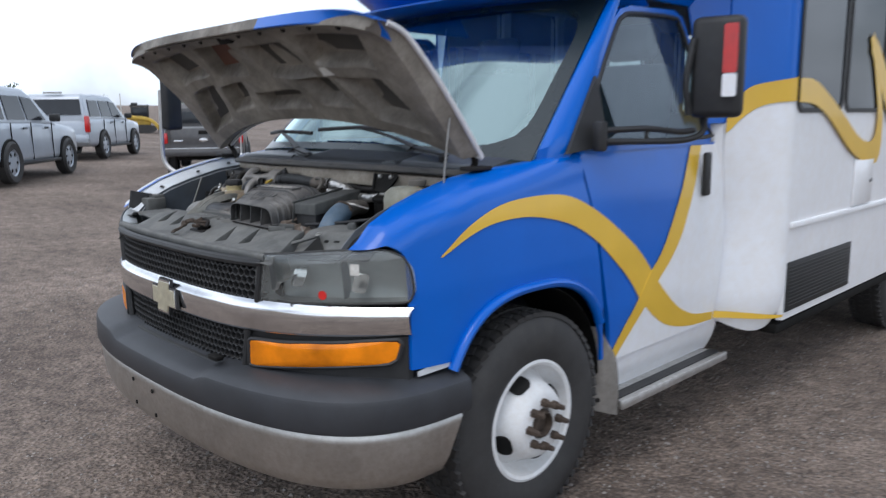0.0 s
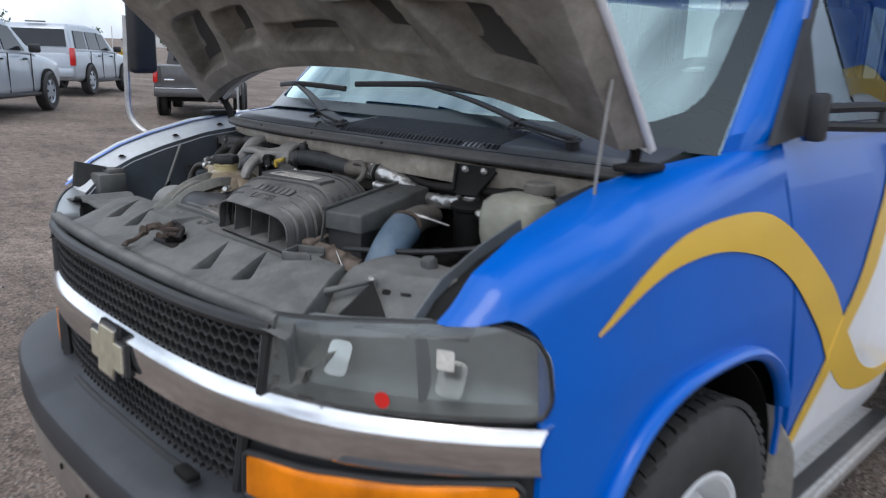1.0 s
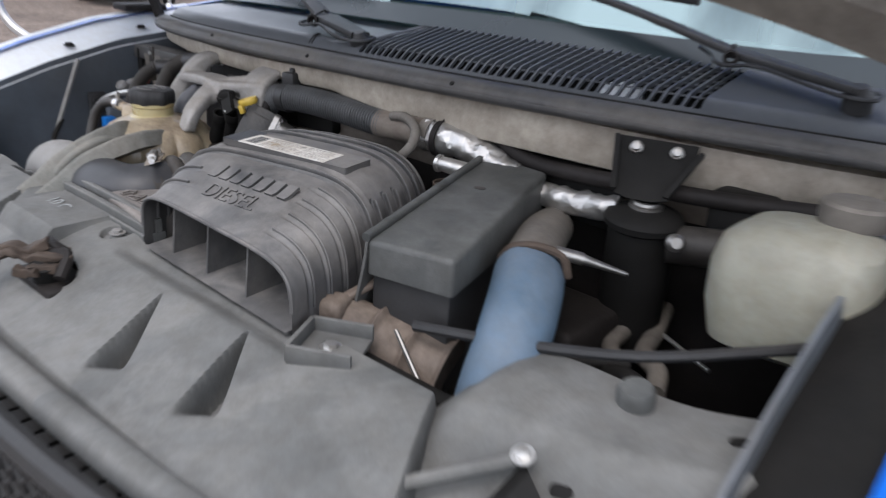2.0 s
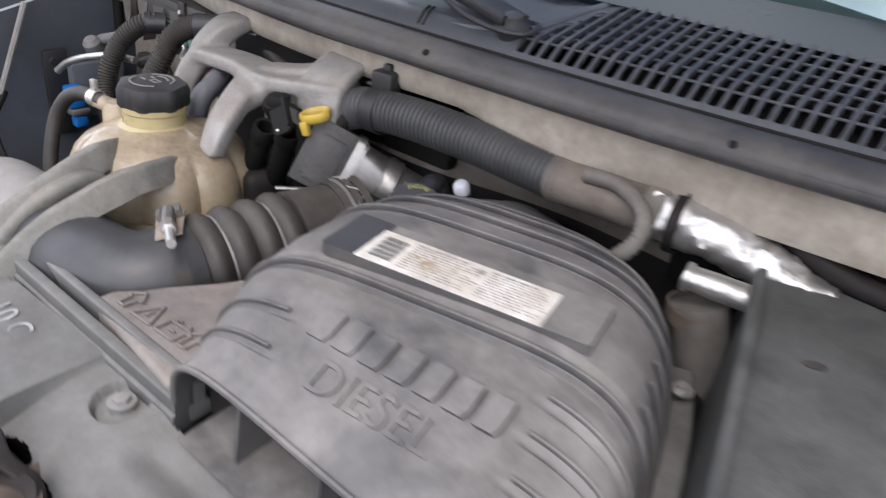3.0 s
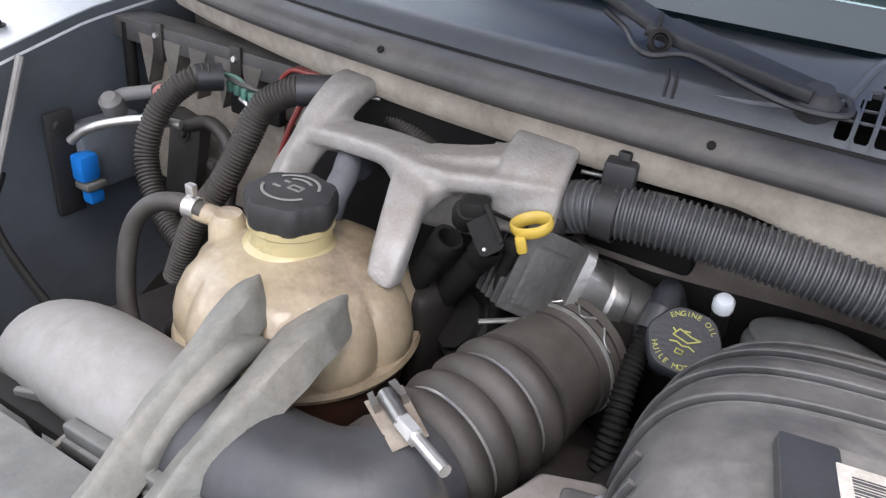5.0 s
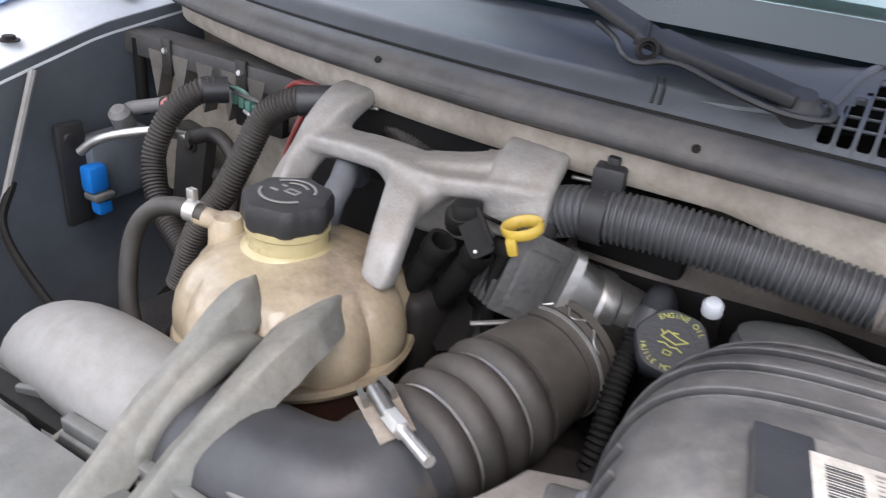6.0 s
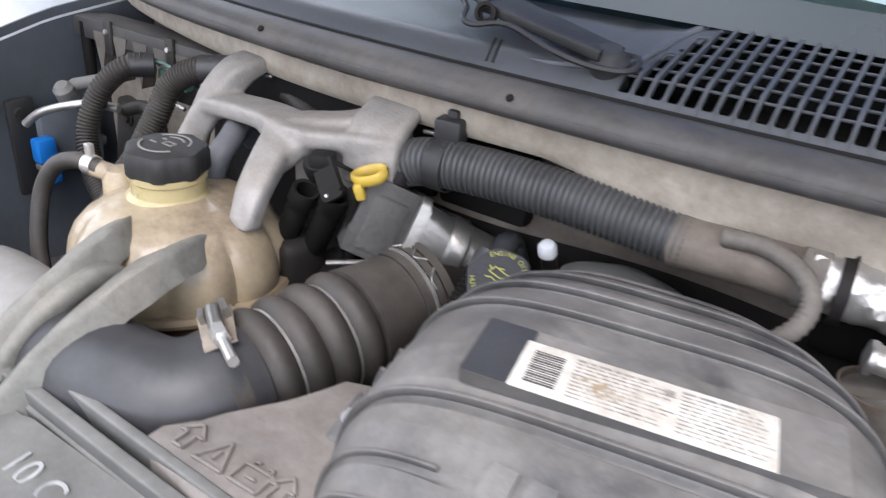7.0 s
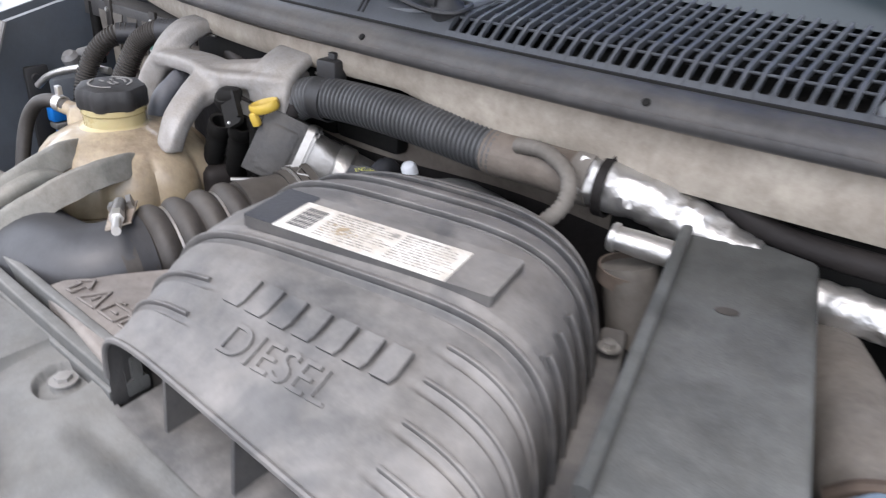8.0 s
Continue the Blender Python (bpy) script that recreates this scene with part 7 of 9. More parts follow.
part("elbow", bm, M_RUBBER_CLEAN, hose, "smooth charcoal rubber elbow")
BA, BB = Vector((-0.136, -0.604, 1.100)), Vector((-0.089, -0.416, 1.120))


def bellows_r(t):
    if t < 0.16:
        return 0.0463
    if t > 0.86:
        return 0.044
    if t > 0.65:
        return 0.0485 - 0.0045 * (t - 0.65) / 0.21
    q = (t - 0.16) / 0.49 * 4
    return 0.0430 + 0.0080 * abs(math.sin(q * math.pi)) ** 0.75


bm = bmesh.new()
tube(bm, [BA.lerp(BB, k / 150) for k in range(151)], bellows_r, 36)
part("bellows", bm, M_RUBBER, hose, "dusty ribbed bellows")
bd = (BB - BA).normalized()


def ring_band(at, r, w, th=0.0012, seg=40):
    bm = bmesh.new()
    lathe(bm, [(r, -w / 2), (r + th, -w / 2), (r + th, w / 2), (r, w / 2), (r, -w / 2)], at, bd, seg)
    return bm


for t, r, w in ((0.283, 0.0440, 0.0022), (0.528, 0.0440, 0.0022)):
    part("wire_ring", ring_band(BA.lerp(BB, t), r, w, 0.0016), M_STEEL, hose, "thin bright steel ring")
cl = part("clamp", ring_band(BA + bd * 0.010, 0.0464, 0.013), M_RUBBER, hose, "dirty band clamp")
bm = bmesh.new()
c0, c1, c2 = Vector((-0.158, -0.575, 1.149)), Vector((-0.118, -0.604, 1.157)), Vector((-0.088, -0.620, 1.164))
cn = Vector((-0.20, -0.25, 1)).normalized()
cm = frame_on(c0.lerp(c1, 0.5) - cn * 0.003, c1 - c0, cn)
slab(bm, [(-0.026, -0.013), (0.020, -0.013), (0.022, 0.010), (-0.024, 0.013)], cm, 0.0016)
part("clamp_plate", bm, M_LIP, cl, "dull clamp plate")
bm = bmesh.new()
slab(bm, [(-0.024, -0.010), (-0.012, -0.011), (-0.012, -0.007), (-0.024, -0.006)], cm @ Matrix.Translation((0, 0, 0.0016)), 0.007)
slab(bm, [(-0.024, 0.005), (-0.008, 0.007), (-0.008, 0.011), (-0.024, 0.010)], cm @ Matrix.Translation((0, 0, 0.0016)), 0.008)
tube(bm, [cm @ Vector((-0.018, 0, 0.007)), cm @ Vector((0.012, 0, 0.008))], 0.0056, 14)
part("clamp_block", bm, M_ALU2, cl)
bm = bmesh.new()
s0 = cm @ Vector((0.010, 0, 0.008))
tube(bm, [s0, s0.lerp(c2, 0.35)], 0.0062, 6)
tube(bm, [s0.lerp(c2, 0.3), c2], 0.0040, 10)
part("clamp_bolt", bm, M_STEEL, cl)
for t, r, w, nm in ((0.90, 0.0452, 0.010, "cuff"), (0.955, 0.0470, 0.007, "cuff"), (1.0, 0.0480, 0.008, "cuff")):
    part("cuff", ring_band(BA.lerp(BB, t), r - 0.003, w, 0.004), M_RUBBER, hose, "black ribbed hose cuff")
cl = part("clamp", ring_band(BA.lerp(BB, 0.925), 0.0462, 0.0026, 0.0016), M_STEEL, hose, "thin wire spring clamp")
q0 = BA.lerp(BB, 0.87)
sd = bd.cross(Vector((0, 0, 1))).normalized()
bm = bmesh.new()
zz = []
for k in range(9):
    a = radians(118 - 10 * k)
    zz.append(q0 + bd * (0.014 + (0.008 if k in (2, 3, 5, 6) else 0.0)) + (sd * math.cos(a) + sd.cross(bd) * math.sin(a)) * 0.0480)
tube(bm, spline(zz, 4), 0.0009, 6)
part("wire_end", bm, M_ALU2, cl, "bent wire end")
bm = bmesh.new()
b0 = BA.lerp(BB, 0.90) + Vector((-0.030, -0.010, 0.032))
tube(bm, [b0 + Vector((0.010, 0.008, 0)), b0], 0.0042, 6)
tube(bm, [b0, b0 + Vector((-0.026, -0.020, -0.002))], 0.0022, 8)
part("clamp_bolt", bm, M_ALU2, cl)

throttle = thing("throttle_body", (-0.11, -0.38, 1.05), "dirty cast metal throttle body with a square flange", "throttle body")
TA, TB = Vector((-0.120, -0.398, 1.164)), Vector((-0.056, -0.352, 1.130))
ta = (TB - TA).normalized()
tm = frame_on(TA, (0.1, -0.35, -1.0), ta)
bm = bmesh.new()
slab(bm, rrect(0.070, 0.074, 0.008), tm @ Matrix.Translation((0, 0, -0.002)), 0.008)
slab(bm, rrect(0.060, 0.066, 0.006), tm @ Matrix.Translation((0, 0, 0.005)), 0.004)
part("flange", bm, M_ALU2, throttle, "bright square flange")
bm = bmesh.new()
slab(bm, rrect(0.050, 0.008, 0.003), tm @ Matrix.Translation((0, 0.018, 0.004)), 0.018)
slab(bm, rrect(0.008, 0.040, 0.003), tm @ Matrix.Translation((-0.022, 0, 0.004)), 0.018)
part("flange_rib", bm, M_ALU2, throttle)
bm = bmesh.new()
rings = []
for t, w, r in ((0.004, 0.058, 0.010), (0.020, 0.058, 0.016), (0.034, 0.056, 0.022), (0.037, 0.062, 0.028), (0.050, 0.062, 0.030), (0.053, 0.057, 0.028), (0.085, 0.055, 0.027)):
    rings.append([tm @ Vector((a, b, t)) for a, b in rrect(w, w, r, 5)])
loft(bm, rings)
part("barrel", bm, M_ALU2, throttle, "stepped cast barrel")
bm = bmesh.new()
box(bm, TA - ta * 0.024 + Vector((0, 0, -0.004)), (0.062, 0.060, 0.044), 0.010, tm.to_3x3(), 3)
part("actuator", bm, M_CAST, throttle, "dirty actuator housing")
for k in range(5):
    bm = bmesh.new()
    box(bm, tm @ Vector((0, -0.026 + 0.013 * k, -0.024)), (0.067, 0.0035, 0.047), 0.0012, tm.to_3x3())
    part("cast_rib", bm, M_CAST, throttle)
for k in range(2):
    bm = bmesh.new()
    lathe(bm, [(0, 0), (0.009, 0), (0.009, 0.010), (0.006, 0.012), (0, 0.012)], tm @ Vector((-0.034, -0.014 + 0.026 * k, -0.026)), tm.to_3x3() @ Vector((-1, 0, 0)), 12)
    part("plug", bm, M_IRON, throttle)
for k in range(5):
    bm = bmesh.new()
    box(bm, TA - ta * (0.030 + 0.006 * k) + Vector((-0.010, 0.006, 0.030)), (0.003, 0.024, 0.022), 0.001, tm.to_3x3())
    part("fin_or_shade", bm, M_IRON, throttle)
bm = bmesh.new()
tube(bm, [(-0.087, -0.414, 1.110), (-0.078, -0.375, 1.110)], 0.041, 28)
part("inlet", bm, M_IRON, throttle)
bm = bmesh.new()
for k, r in ((0.0, 0.006), (0.011, 0.003)):
    p = tm @ Vector((-0.0292, 0.004, 0.024 + k))
    pts = [p + tm.to_3x3() @ Vector((0, r * math.cos(a), (0.006 if r < 0.005 else r) * math.sin(a))) for a in np.linspace(0, 2 * math.pi, 15)]
    tube(bm, pts, 0.0011, 5, False)
part("cast_mark", bm, M_IRON, throttle)
for dx, dy in ((-0.027, -0.022), (0.027, -0.022), (-0.027, 0.022), (0.027, 0.022)):
    bm = bmesh.new()
    bolt(bm, tm @ Vector((dx, dy, 0.006)), ta, 0.004, 0.004)
    part("flange_bolt", bm, M_STEEL, throttle)

oil = thing("oil_filler", (-0.02, -0.40, 1.08), "grey oil filler neck with a round printed cap", "oil filler")
on = Vector((0.10, -0.55, 0.83)).normalized()
oc = Vector((-0.012, -0.420, 1.166))
bm = bmesh.new()
lathe(bm, [(0.0, -0.012), (0.0245, -0.012), (0.026, -0.008), (0.026, 0.002), (0.0245, 0.004), (0.0, 0.004)], oc, on, 48, lambda a, h: 1 + 0.03 * math.cos(6 * a))
ocap = part("cap", bm, M_GREYPL, oil, "dusty black oil cap with yellow green print")
om = frame_on(oc + on * 0.0042, (1, 0.10, -0.28), on)
for word, mid, turn in (("ENGINE OIL", 90, -1), ("HUILE MOTEUR", 270, 1)):
    for k, ch in enumerate(word):
        if ch != " ":
            a = radians(mid + turn * 10.5 * (k - (len(word) - 1) / 2))
            lm_ = om @ Matrix.Translation((0.0205 * math.cos(a), 0.0205 * math.sin(a), 0)) @ Matrix.Rotation(a + (-math.pi / 2 if turn < 0 else math.pi / 2), 4, "Z")
            lettering("letter", ch, 0.0056, lm_, M_LIME, ocap, 0.0002)
# oil can symbol, spout, drop line and wave
for nm, sq in (("can_symbol", [((-0.007, 0.0075), (-0.010, 0.001)), ((-0.010, 0.001), (0.003, -0.001)), ((0.003, -0.001), (0.011, 0.005)), ((0.011, 0.005), (0.004, 0.005)), ((0.004, 0.005), (-0.007, 0.0075)), ((-0.003, 0.0075), (0.001, 0.0085)), ((-0.012, 0.006), (-0.009, 0.004))]), ("wave_symbol", [((-0.010, -0.005), (-0.005, -0.0035)), ((-0.005, -0.0035), (0.0, -0.005)), ((0.0, -0.005), (0.005, -0.0035)), ((0.005, -0.0035), (0.010, -0.005))]), ("book_symbol", [((-0.003, -0.0085), (0.003, -0.0085)), ((-0.003, -0.0125), (0.003, -0.0125)), ((-0.003, -0.0085), (-0.003, -0.0125)), ((0.003, -0.0085), (0.003, -0.0125))])):
    bm = bmesh.new()
    for (ax, ay), (bx, by) in sq:
        ln = math.hypot(bx - ax, by - ay)
        slab(bm, rrect(ln * 0.88 + 0.0010, 0.0010, 0.0003, 1), om @ Matrix.Translation(((ax + bx) * 0.44, (ay + by) * 0.44, 0)) @ Matrix.Rotation(math.atan2(by - ay, bx - ax), 4, "Z"), 0.0003)
    part(nm, bm, M_LIME, ocap)
bm = bmesh.new()
tube(bm, spline([oc - on * 0.01, (-0.030, -0.395, 1.140), (-0.045, -0.350, 1.140), (-0.05, -0.33, 1.10)], 6), 0.020, 20)
tube(bm, spline([(-0.035, -0.385, 1.150), (-0.04, -0.352, 1.162), (-0.03, -0.345, 1.13)], 5), 0.011, 12)
part("neck", bm, M_GREYPL, oil, "dusty filler neck")
bm = bmesh.new()
tube(bm, [(0.001, -0.347, 1.14), (0.001, -0.363, 1.173)], 0.007, 12)
part("sensor", bm, M_RUBBER, oil)
bm = bmesh.new()
lathe(bm, [(0, -0.006), (0.008, -0.006), (0.008, 0.002), (0.006, 0.005), (0, 0.006)], (0.001, -0.365, 1.176), (0, -0.4, 1), 20)
part("knob", bm, M_BARE, oil, "milky white knob")

dip = thing("dipstick", (-0.15, -0.43, 1.10), "yellow dipstick ring on black engine tubes", "dipstick")
bm = bmesh.new()
dn_ = Vector((-0.22, -0.22, 0.95)).normalized()
dm = frame_on((-0.134, -0.430, 1.220), (1, 0.45, 0.32), dn_)
tube(bm, [dm @ Vector((0.0135 * math.cos(a), 0.0105 * math.sin(a), 0)) for a in np.linspace(0, 2 * math.pi, 33)], 0.0026, 10, False, 2.0)
box(bm, dm @ Vector((-0.009, -0.010, -0.008)), (0.008, 0.008, 0.014), 0.002, dm.to_3x3())
part("ring", bm, M_YELLOWPL, dip, "yellow pull ring")
bm = bmesh.new()
tube(bm, spline([(-0.141, -0.437, 1.205), (-0.150, -0.432, 1.16), (-0.150, -0.425, 1.05)], 5), 0.006, 10)
box(bm, (-0.143, -0.437, 1.203), (0.012, 0.012, 0.012), 0.003)
part("stem", bm, M_DARK, dip)
bm = bmesh.new()
for p, r, ax in (((-0.196, -0.440, 1.190), 0.0125, (0.46, -0.05, 0.88)), ((-0.161, -0.440, 1.196), 0.0125, (0.50, -0.20, 0.84))):
    ring_ = [(r * 0.72, -0.02), (r * 0.72, 0.003), (r * 0.95, 0.004), (r, 0.001), (r, -0.012), (r * 0.9, -0.014)]
    lathe(bm, ring_ + [(r * (0.9 if k % 2 else 0.82), -0.02 - 0.006 * k) for k in range(16)], p, ax, 20)
part("tube", bm, M_DARK, dip, "black plastic tube ends")
bm = bmesh.new()
cm = frame_on((-0.163, -0.446, 1.213), (0.62, -0.1, -0.75), (0.1, -0.85, 0.5))
slab(bm, rrect(0.038, 0.020, 0.005), cm, 0.005)
slab(bm, rrect(0.030, 0.003, 0.001), cm @ Matrix.Translation((0, 0.009, 0.004)), 0.005)
box(bm, (-0.176, -0.440, 1.224), (0.022, 0.020, 0.016), 0.005, Matrix.Rotation(0.5, 3, "Z"))
lathe(bm, [(0.011, -0.016), (0.011, 0.0), (0.008, 0.005), (0, 0.005)], (-0.180, -0.444, 1.221), (0.3, -0.6, 0.7), 18)
clip_ = part("plug", bm, M_DARK, dip, "black plastic clip plate")
for q in ((-0.013, 0.003), (0.014, -0.005)):
    bm = bmesh.new()
    lathe(bm, [(0, 0), (0.0018, 0), (0.0012, 0.0014), (0, 0.0015)], cm @ Vector((*q, 0.005)), (0.1, -0.85, 0.5), 8)
    part("rivet", bm, M_STEEL, clip_)

loom_hose = thing("corrugated_hose", (0.0, -0.37, 1.18), "grey corrugated plastic duct along the firewall", "hose")
HP = spline([(-0.165, -0.378, 1.197), (-0.135, -0.386, 1.217), (-0.10, -0.387, 1.229), (-0.04, -0.380, 1.231), (0.03, -0.374, 1.228), (0.112, -0.370, 1.222)], 80)
bm = bmesh.new()
tube(bm, even(HP, 58 * 8), lambda t: 0.0180 + 0.0024 * smooth(0.5 + 0.9 * math.sin(t * 2 * math.pi * 58)), 24)
part("corrugation", bm, M_CORR, loom_hose, "ridged grey duct")
bm = bmesh.new()
tube(bm, spline([(0.100, -0.370, 1.222), (0.150, -0.370, 1.224), (0.192, -0.368, 1.224)], 6), lambda t: 0.0205 if t < 0.15 else 0.0195, 24)
part("cuff", bm, M_TAN, loom_hose, "dusty smooth cuff")
for x, y, z in ((-0.093, -0.378, 1.256), (0.193, -0.354, 1.252)):
    bm = bmesh.new()
    box(bm, (x, y, z), (0.024, 0.020, 0.022), 0.003, Matrix.Rotation(0.15, 3, "Z"))
    box(bm, (x, y + 0.012, z + 0.010), (0.010, 0.026, 0.014), 0.002)
    lathe(bm, [(0.0205, -0.008), (0.022, -0.008), (0.022, 0.008), (0.0205, 0.008)], (x, -0.386 if x < 0 else -0.368, 1.2285 if x < 0 else 1.2235), (1, 0.05, 0), 24)
    part("clip", bm, M_BLACKPL if x < 0 else M_SEAL, loom_hose, "plastic hose clip")
bm = bmesh.new()
tube(bm, spline([(0.135, -0.384, 1.240), (0.165, -0.388, 1.243), (0.192, -0.398, 1.235), (0.200, -0.410, 1.218), (0.187, -0.420, 1.198), (0.15, -0.415, 1.17)], 10), lambda t: 0.0062 + 0.0008 * (math.sin(t * 150) > 0), 12)
part("breather", bm, M_SEAL, loom_hose, "thin breather tube")

foil = thing("foil_pipe", (0.28, -0.38, 1.18), "pipe wrapped in bright crinkled heat foil", "pipe")


def crumple(bm, amount):
    for v in bm.verts:
        d = noise.noise_vector(v.co * 70) + 0.7 * noise.noise_vector(v.co * 170)
        v.co += d * amount


bm = bmesh.new()
tube(bm, spline([(0.190, -0.368, 1.224), (0.225, -0.362, 1.222), (0.262, -0.356, 1.214), (0.30, -0.351, 1.202), (0.345, -0.353, 1.188)], 14), lambda t: 0.0210 - 0.0055 * smooth(t), 28)
crumple(bm, 0.0030)
part("foil", bm, M_FOIL, foil, "crumpled foil wrap", 40)
bm = bmesh.new()
tube(bm, spline([(0.29, -0.351, 1.204), (0.36, -0.354, 1.184), (0.43, -0.350, 1.182), (0.475, -0.350, 1.188)], 14), 0.0150, 28)
crumple(bm, 0.0030)
part("foil", bm, M_FOIL, foil, "crumpled foil wrap", 40)
bm = bmesh.new()
lathe(bm, [(0.0215, -0.004), (0.024, -0.004), (0.024, 0.004), (0.0215, 0.004)], (0.212, -0.367, 1.221), (1, 0.1, 0), 28)
box(bm, (0.212, -0.362, 1.2465), (0.010, 0.012, 0.006), 0.001)
part("band", bm, M_IRON, foil, "dark clamp band")
bm = bmesh.new()
tube(bm, [(0.241, -0.401, 1.200), (0.260, -0.396, 1.198), (0.284, -0.388, 1.195)], lambda t: 0.0090 + 0.0012 * (math.sin(t * 26) > 0.3), 24)
lathe(bm, [(0, 0), (0.0108, 0), (0.0116, 0.001), (0.0116, 0.004), (0.0108, 0.005), (0, 0.005)], (0.238, -0.402, 1.200), (1, 0.15, -0.05), 24)
crumple(bm, 0.0012)
part("flange", bm, M_FOIL, foil, "silver flanged stub")
bm = bmesh.new()
tube(bm, spline([(0.228, -0.345, 1.232), (0.265, -0.338, 1.240), (0.334, -0.338, 1.214), (0.405, -0.338, 1.212), (0.472, -0.338, 1.216), (0.58, -0.325, 1.22), (0.70, -0.31, 1.23)], 8), 0.010, 12)
part("thin_pipe", bm, M_IRON, foil, "thin dark metal line")

riser = thing("dusty_riser_pipe", (0.268, -0.39, 1.10), "brown dusty upright pipe with a rusty bracket at its foot", "pipe")
bm = bmesh.new()
tube(bm, spline([(0.251, -0.388, 1.175), (0.268, -0.395, 1.115), (0.268, -0.40, 1.04)], 8), 0.0225, 24)
part("pipe", bm, M_SEAL, riser)
bm = bmesh.new()
lathe(bm, [(0.0222, -0.006), (0.0238, -0.006), (0.0238, 0.006), (0.0222, 0.006)], (0.251, -0.388, 1.167), (0, 0, 1), 28)
part("collar", bm, M_BROWN, riser, "brown dusty collar")
bm = bmesh.new()
lathe(bm, [(0.004, 0), (0.012, 0), (0.013, 0.002), (0.012, 0.006), (0.004, 0.006)], (0.263, -0.405, 1.105), (-0.3, -0.5, 1), 16)
box(bm, (0.275, -0.393, 1.099), (0.030, 0.018, 0.008), 0.002, Matrix.Rotation(0.5, 3, "Z"))
part("bracket", bm, M_LIP, riser, "rusty pale bracket with a hole")

# cast bracket
bm = bmesh.new()
beam(bm, [(-0.346, -0.325, 1.258), (-0.346, -0.352, 1.258), (-0.346, -0.378, 1.250), (-0.352, -0.402, 1.226), (-0.366, -0.416, 1.192), (-0.376, -0.430, 1.15), (-0.38, -0.44, 1.10)], lambda t: lerp(0.047, 0.032, smooth(t * 2)), lambda t: lerp(0.012, 0.028, smooth(t * 2)), 6, 0.005)
beam(bm, [(-0.352, -0.402, 1.226), (-0.315, -0.402, 1.229), (-0.270, -0.404, 1.231), (-0.220, -0.410, 1.230), (-0.170, -0.398, 1.235), (-0.132, -0.388, 1.237)], lambda t: lerp(0.038, 0.047, t), 0.017, 6, 0.004)
beam(bm, [(-0.156, -0.350, 1.262), (-0.154, -0.376, 1.257), (-0.150, -0.404, 1.240), (-0.149, -0.412, 1.200)], lambda t: lerp(0.056, 0.050, t), lambda t: lerp(0.010, 0.018, t), 6, 0.004)
beam(bm, [(-0.246, -0.398, 1.231), (-0.238, -0.426, 1.222), (-0.229, -0.452, 1.209), (-0.222, -0.474, 1.193), (-0.221, -0.484, 1.174), (-0.221, -0.486, 1.164)], lambda t: 0.036 - 0.012 * t, lambda t: 0.020, 6, 0.005)
beam(bm, [(-0.240, -0.400, 1.233), (-0.20, -0.390, 1.240), (-0.165, -0.376, 1.250)], 0.034, 0.014, 6, 0.004)
beam(bm, [(-0.352, -0.392, 1.214), (-0.30, -0.388, 1.217), (-0.25, -0.392, 1.217)], 0.008, 0.022, 6, 0.003)
beam(bm, [(-0.245, -0.400, 1.200), (-0.20, -0.394, 1.202), (-0.150, -0.390, 1.204)], 0.008, 0.058, 6, 0.003)
beam(bm, [(-0.362, -0.416, 1.196), (-0.345, -0.408, 1.218), (-0.322, -0.403, 1.227)], 0.020, 0.018, 4, 0.004)
beam(bm, [(-0.240, -0.440, 1.208), (-0.252, -0.424, 1.219), (-0.272, -0.412, 1.228)], 0.014, 0.016, 4, 0.004)
beam(bm, [(-0.228, -0.440, 1.208), (-0.218, -0.422, 1.221), (-0.200, -0.408, 1.232)], 0.022, 0.018, 4, 0.004)
bracket = single("engine_bracket", bm, M_ALU, "forked cast aluminium bracket dusted tan", "bracket")
blended(bracket, 0.0022, 14)
bm = bmesh.new()
bolt(bm, (-0.318, -0.402, 1.2285), (0, -0.1, 1), 0.0028, 0.002)
ob = new("bolt", finish("bolt", bm, M_PAPER, bracket.location))
ob.parent = bracket

# small hoses on the far side
th = thing("overflow_hose", (-0.42, -0.52, 1.05), "black rubber overflow hose with a steel clip", "hose")
bm = bmesh.new()
tube(bm, spline([(-0.374, -0.514, 1.181), (-0.400, -0.520, 1.184), (-0.424, -0.528, 1.174), (-0.437, -0.538, 1.146), (-0.430, -0.553, 1.100), (-0.413, -0.562, 1.06), (-0.40, -0.57, 1.0)], 8), 0.0080, 14)
part("hose", bm, M_RUBBER, th)
bm = bmesh.new()
lathe(bm, [(0.0080, -0.005), (0.0096, -0.005), (0.0096, 0.005), (0.0080, 0.005)], (-0.385, -0.516, 1.183), (1, 0.2, -0.1), 20)
box(bm, (-0.385, -0.516, 1.198), (0.008, 0.006, 0.010), 0.001)
part("clip", bm, M_STEEL, th, "bright spring clip")
HH = ((-0.318, -0.399, 1.208), (-0.306, -0.424, 1.203), (-0.303, -0.443, 1.188), (-0.31, -0.452, 1.14))
bm = bmesh.new()
tube(bm, spline([(-0.322, -0.380, 1.190), HH[0], HH[1], HH[2], HH[3]], 8), 0.0115, 14)
single("heater_hose", bm, M_BLUEGREY, "blue grey rubber hose behind the tank cap", "hose")
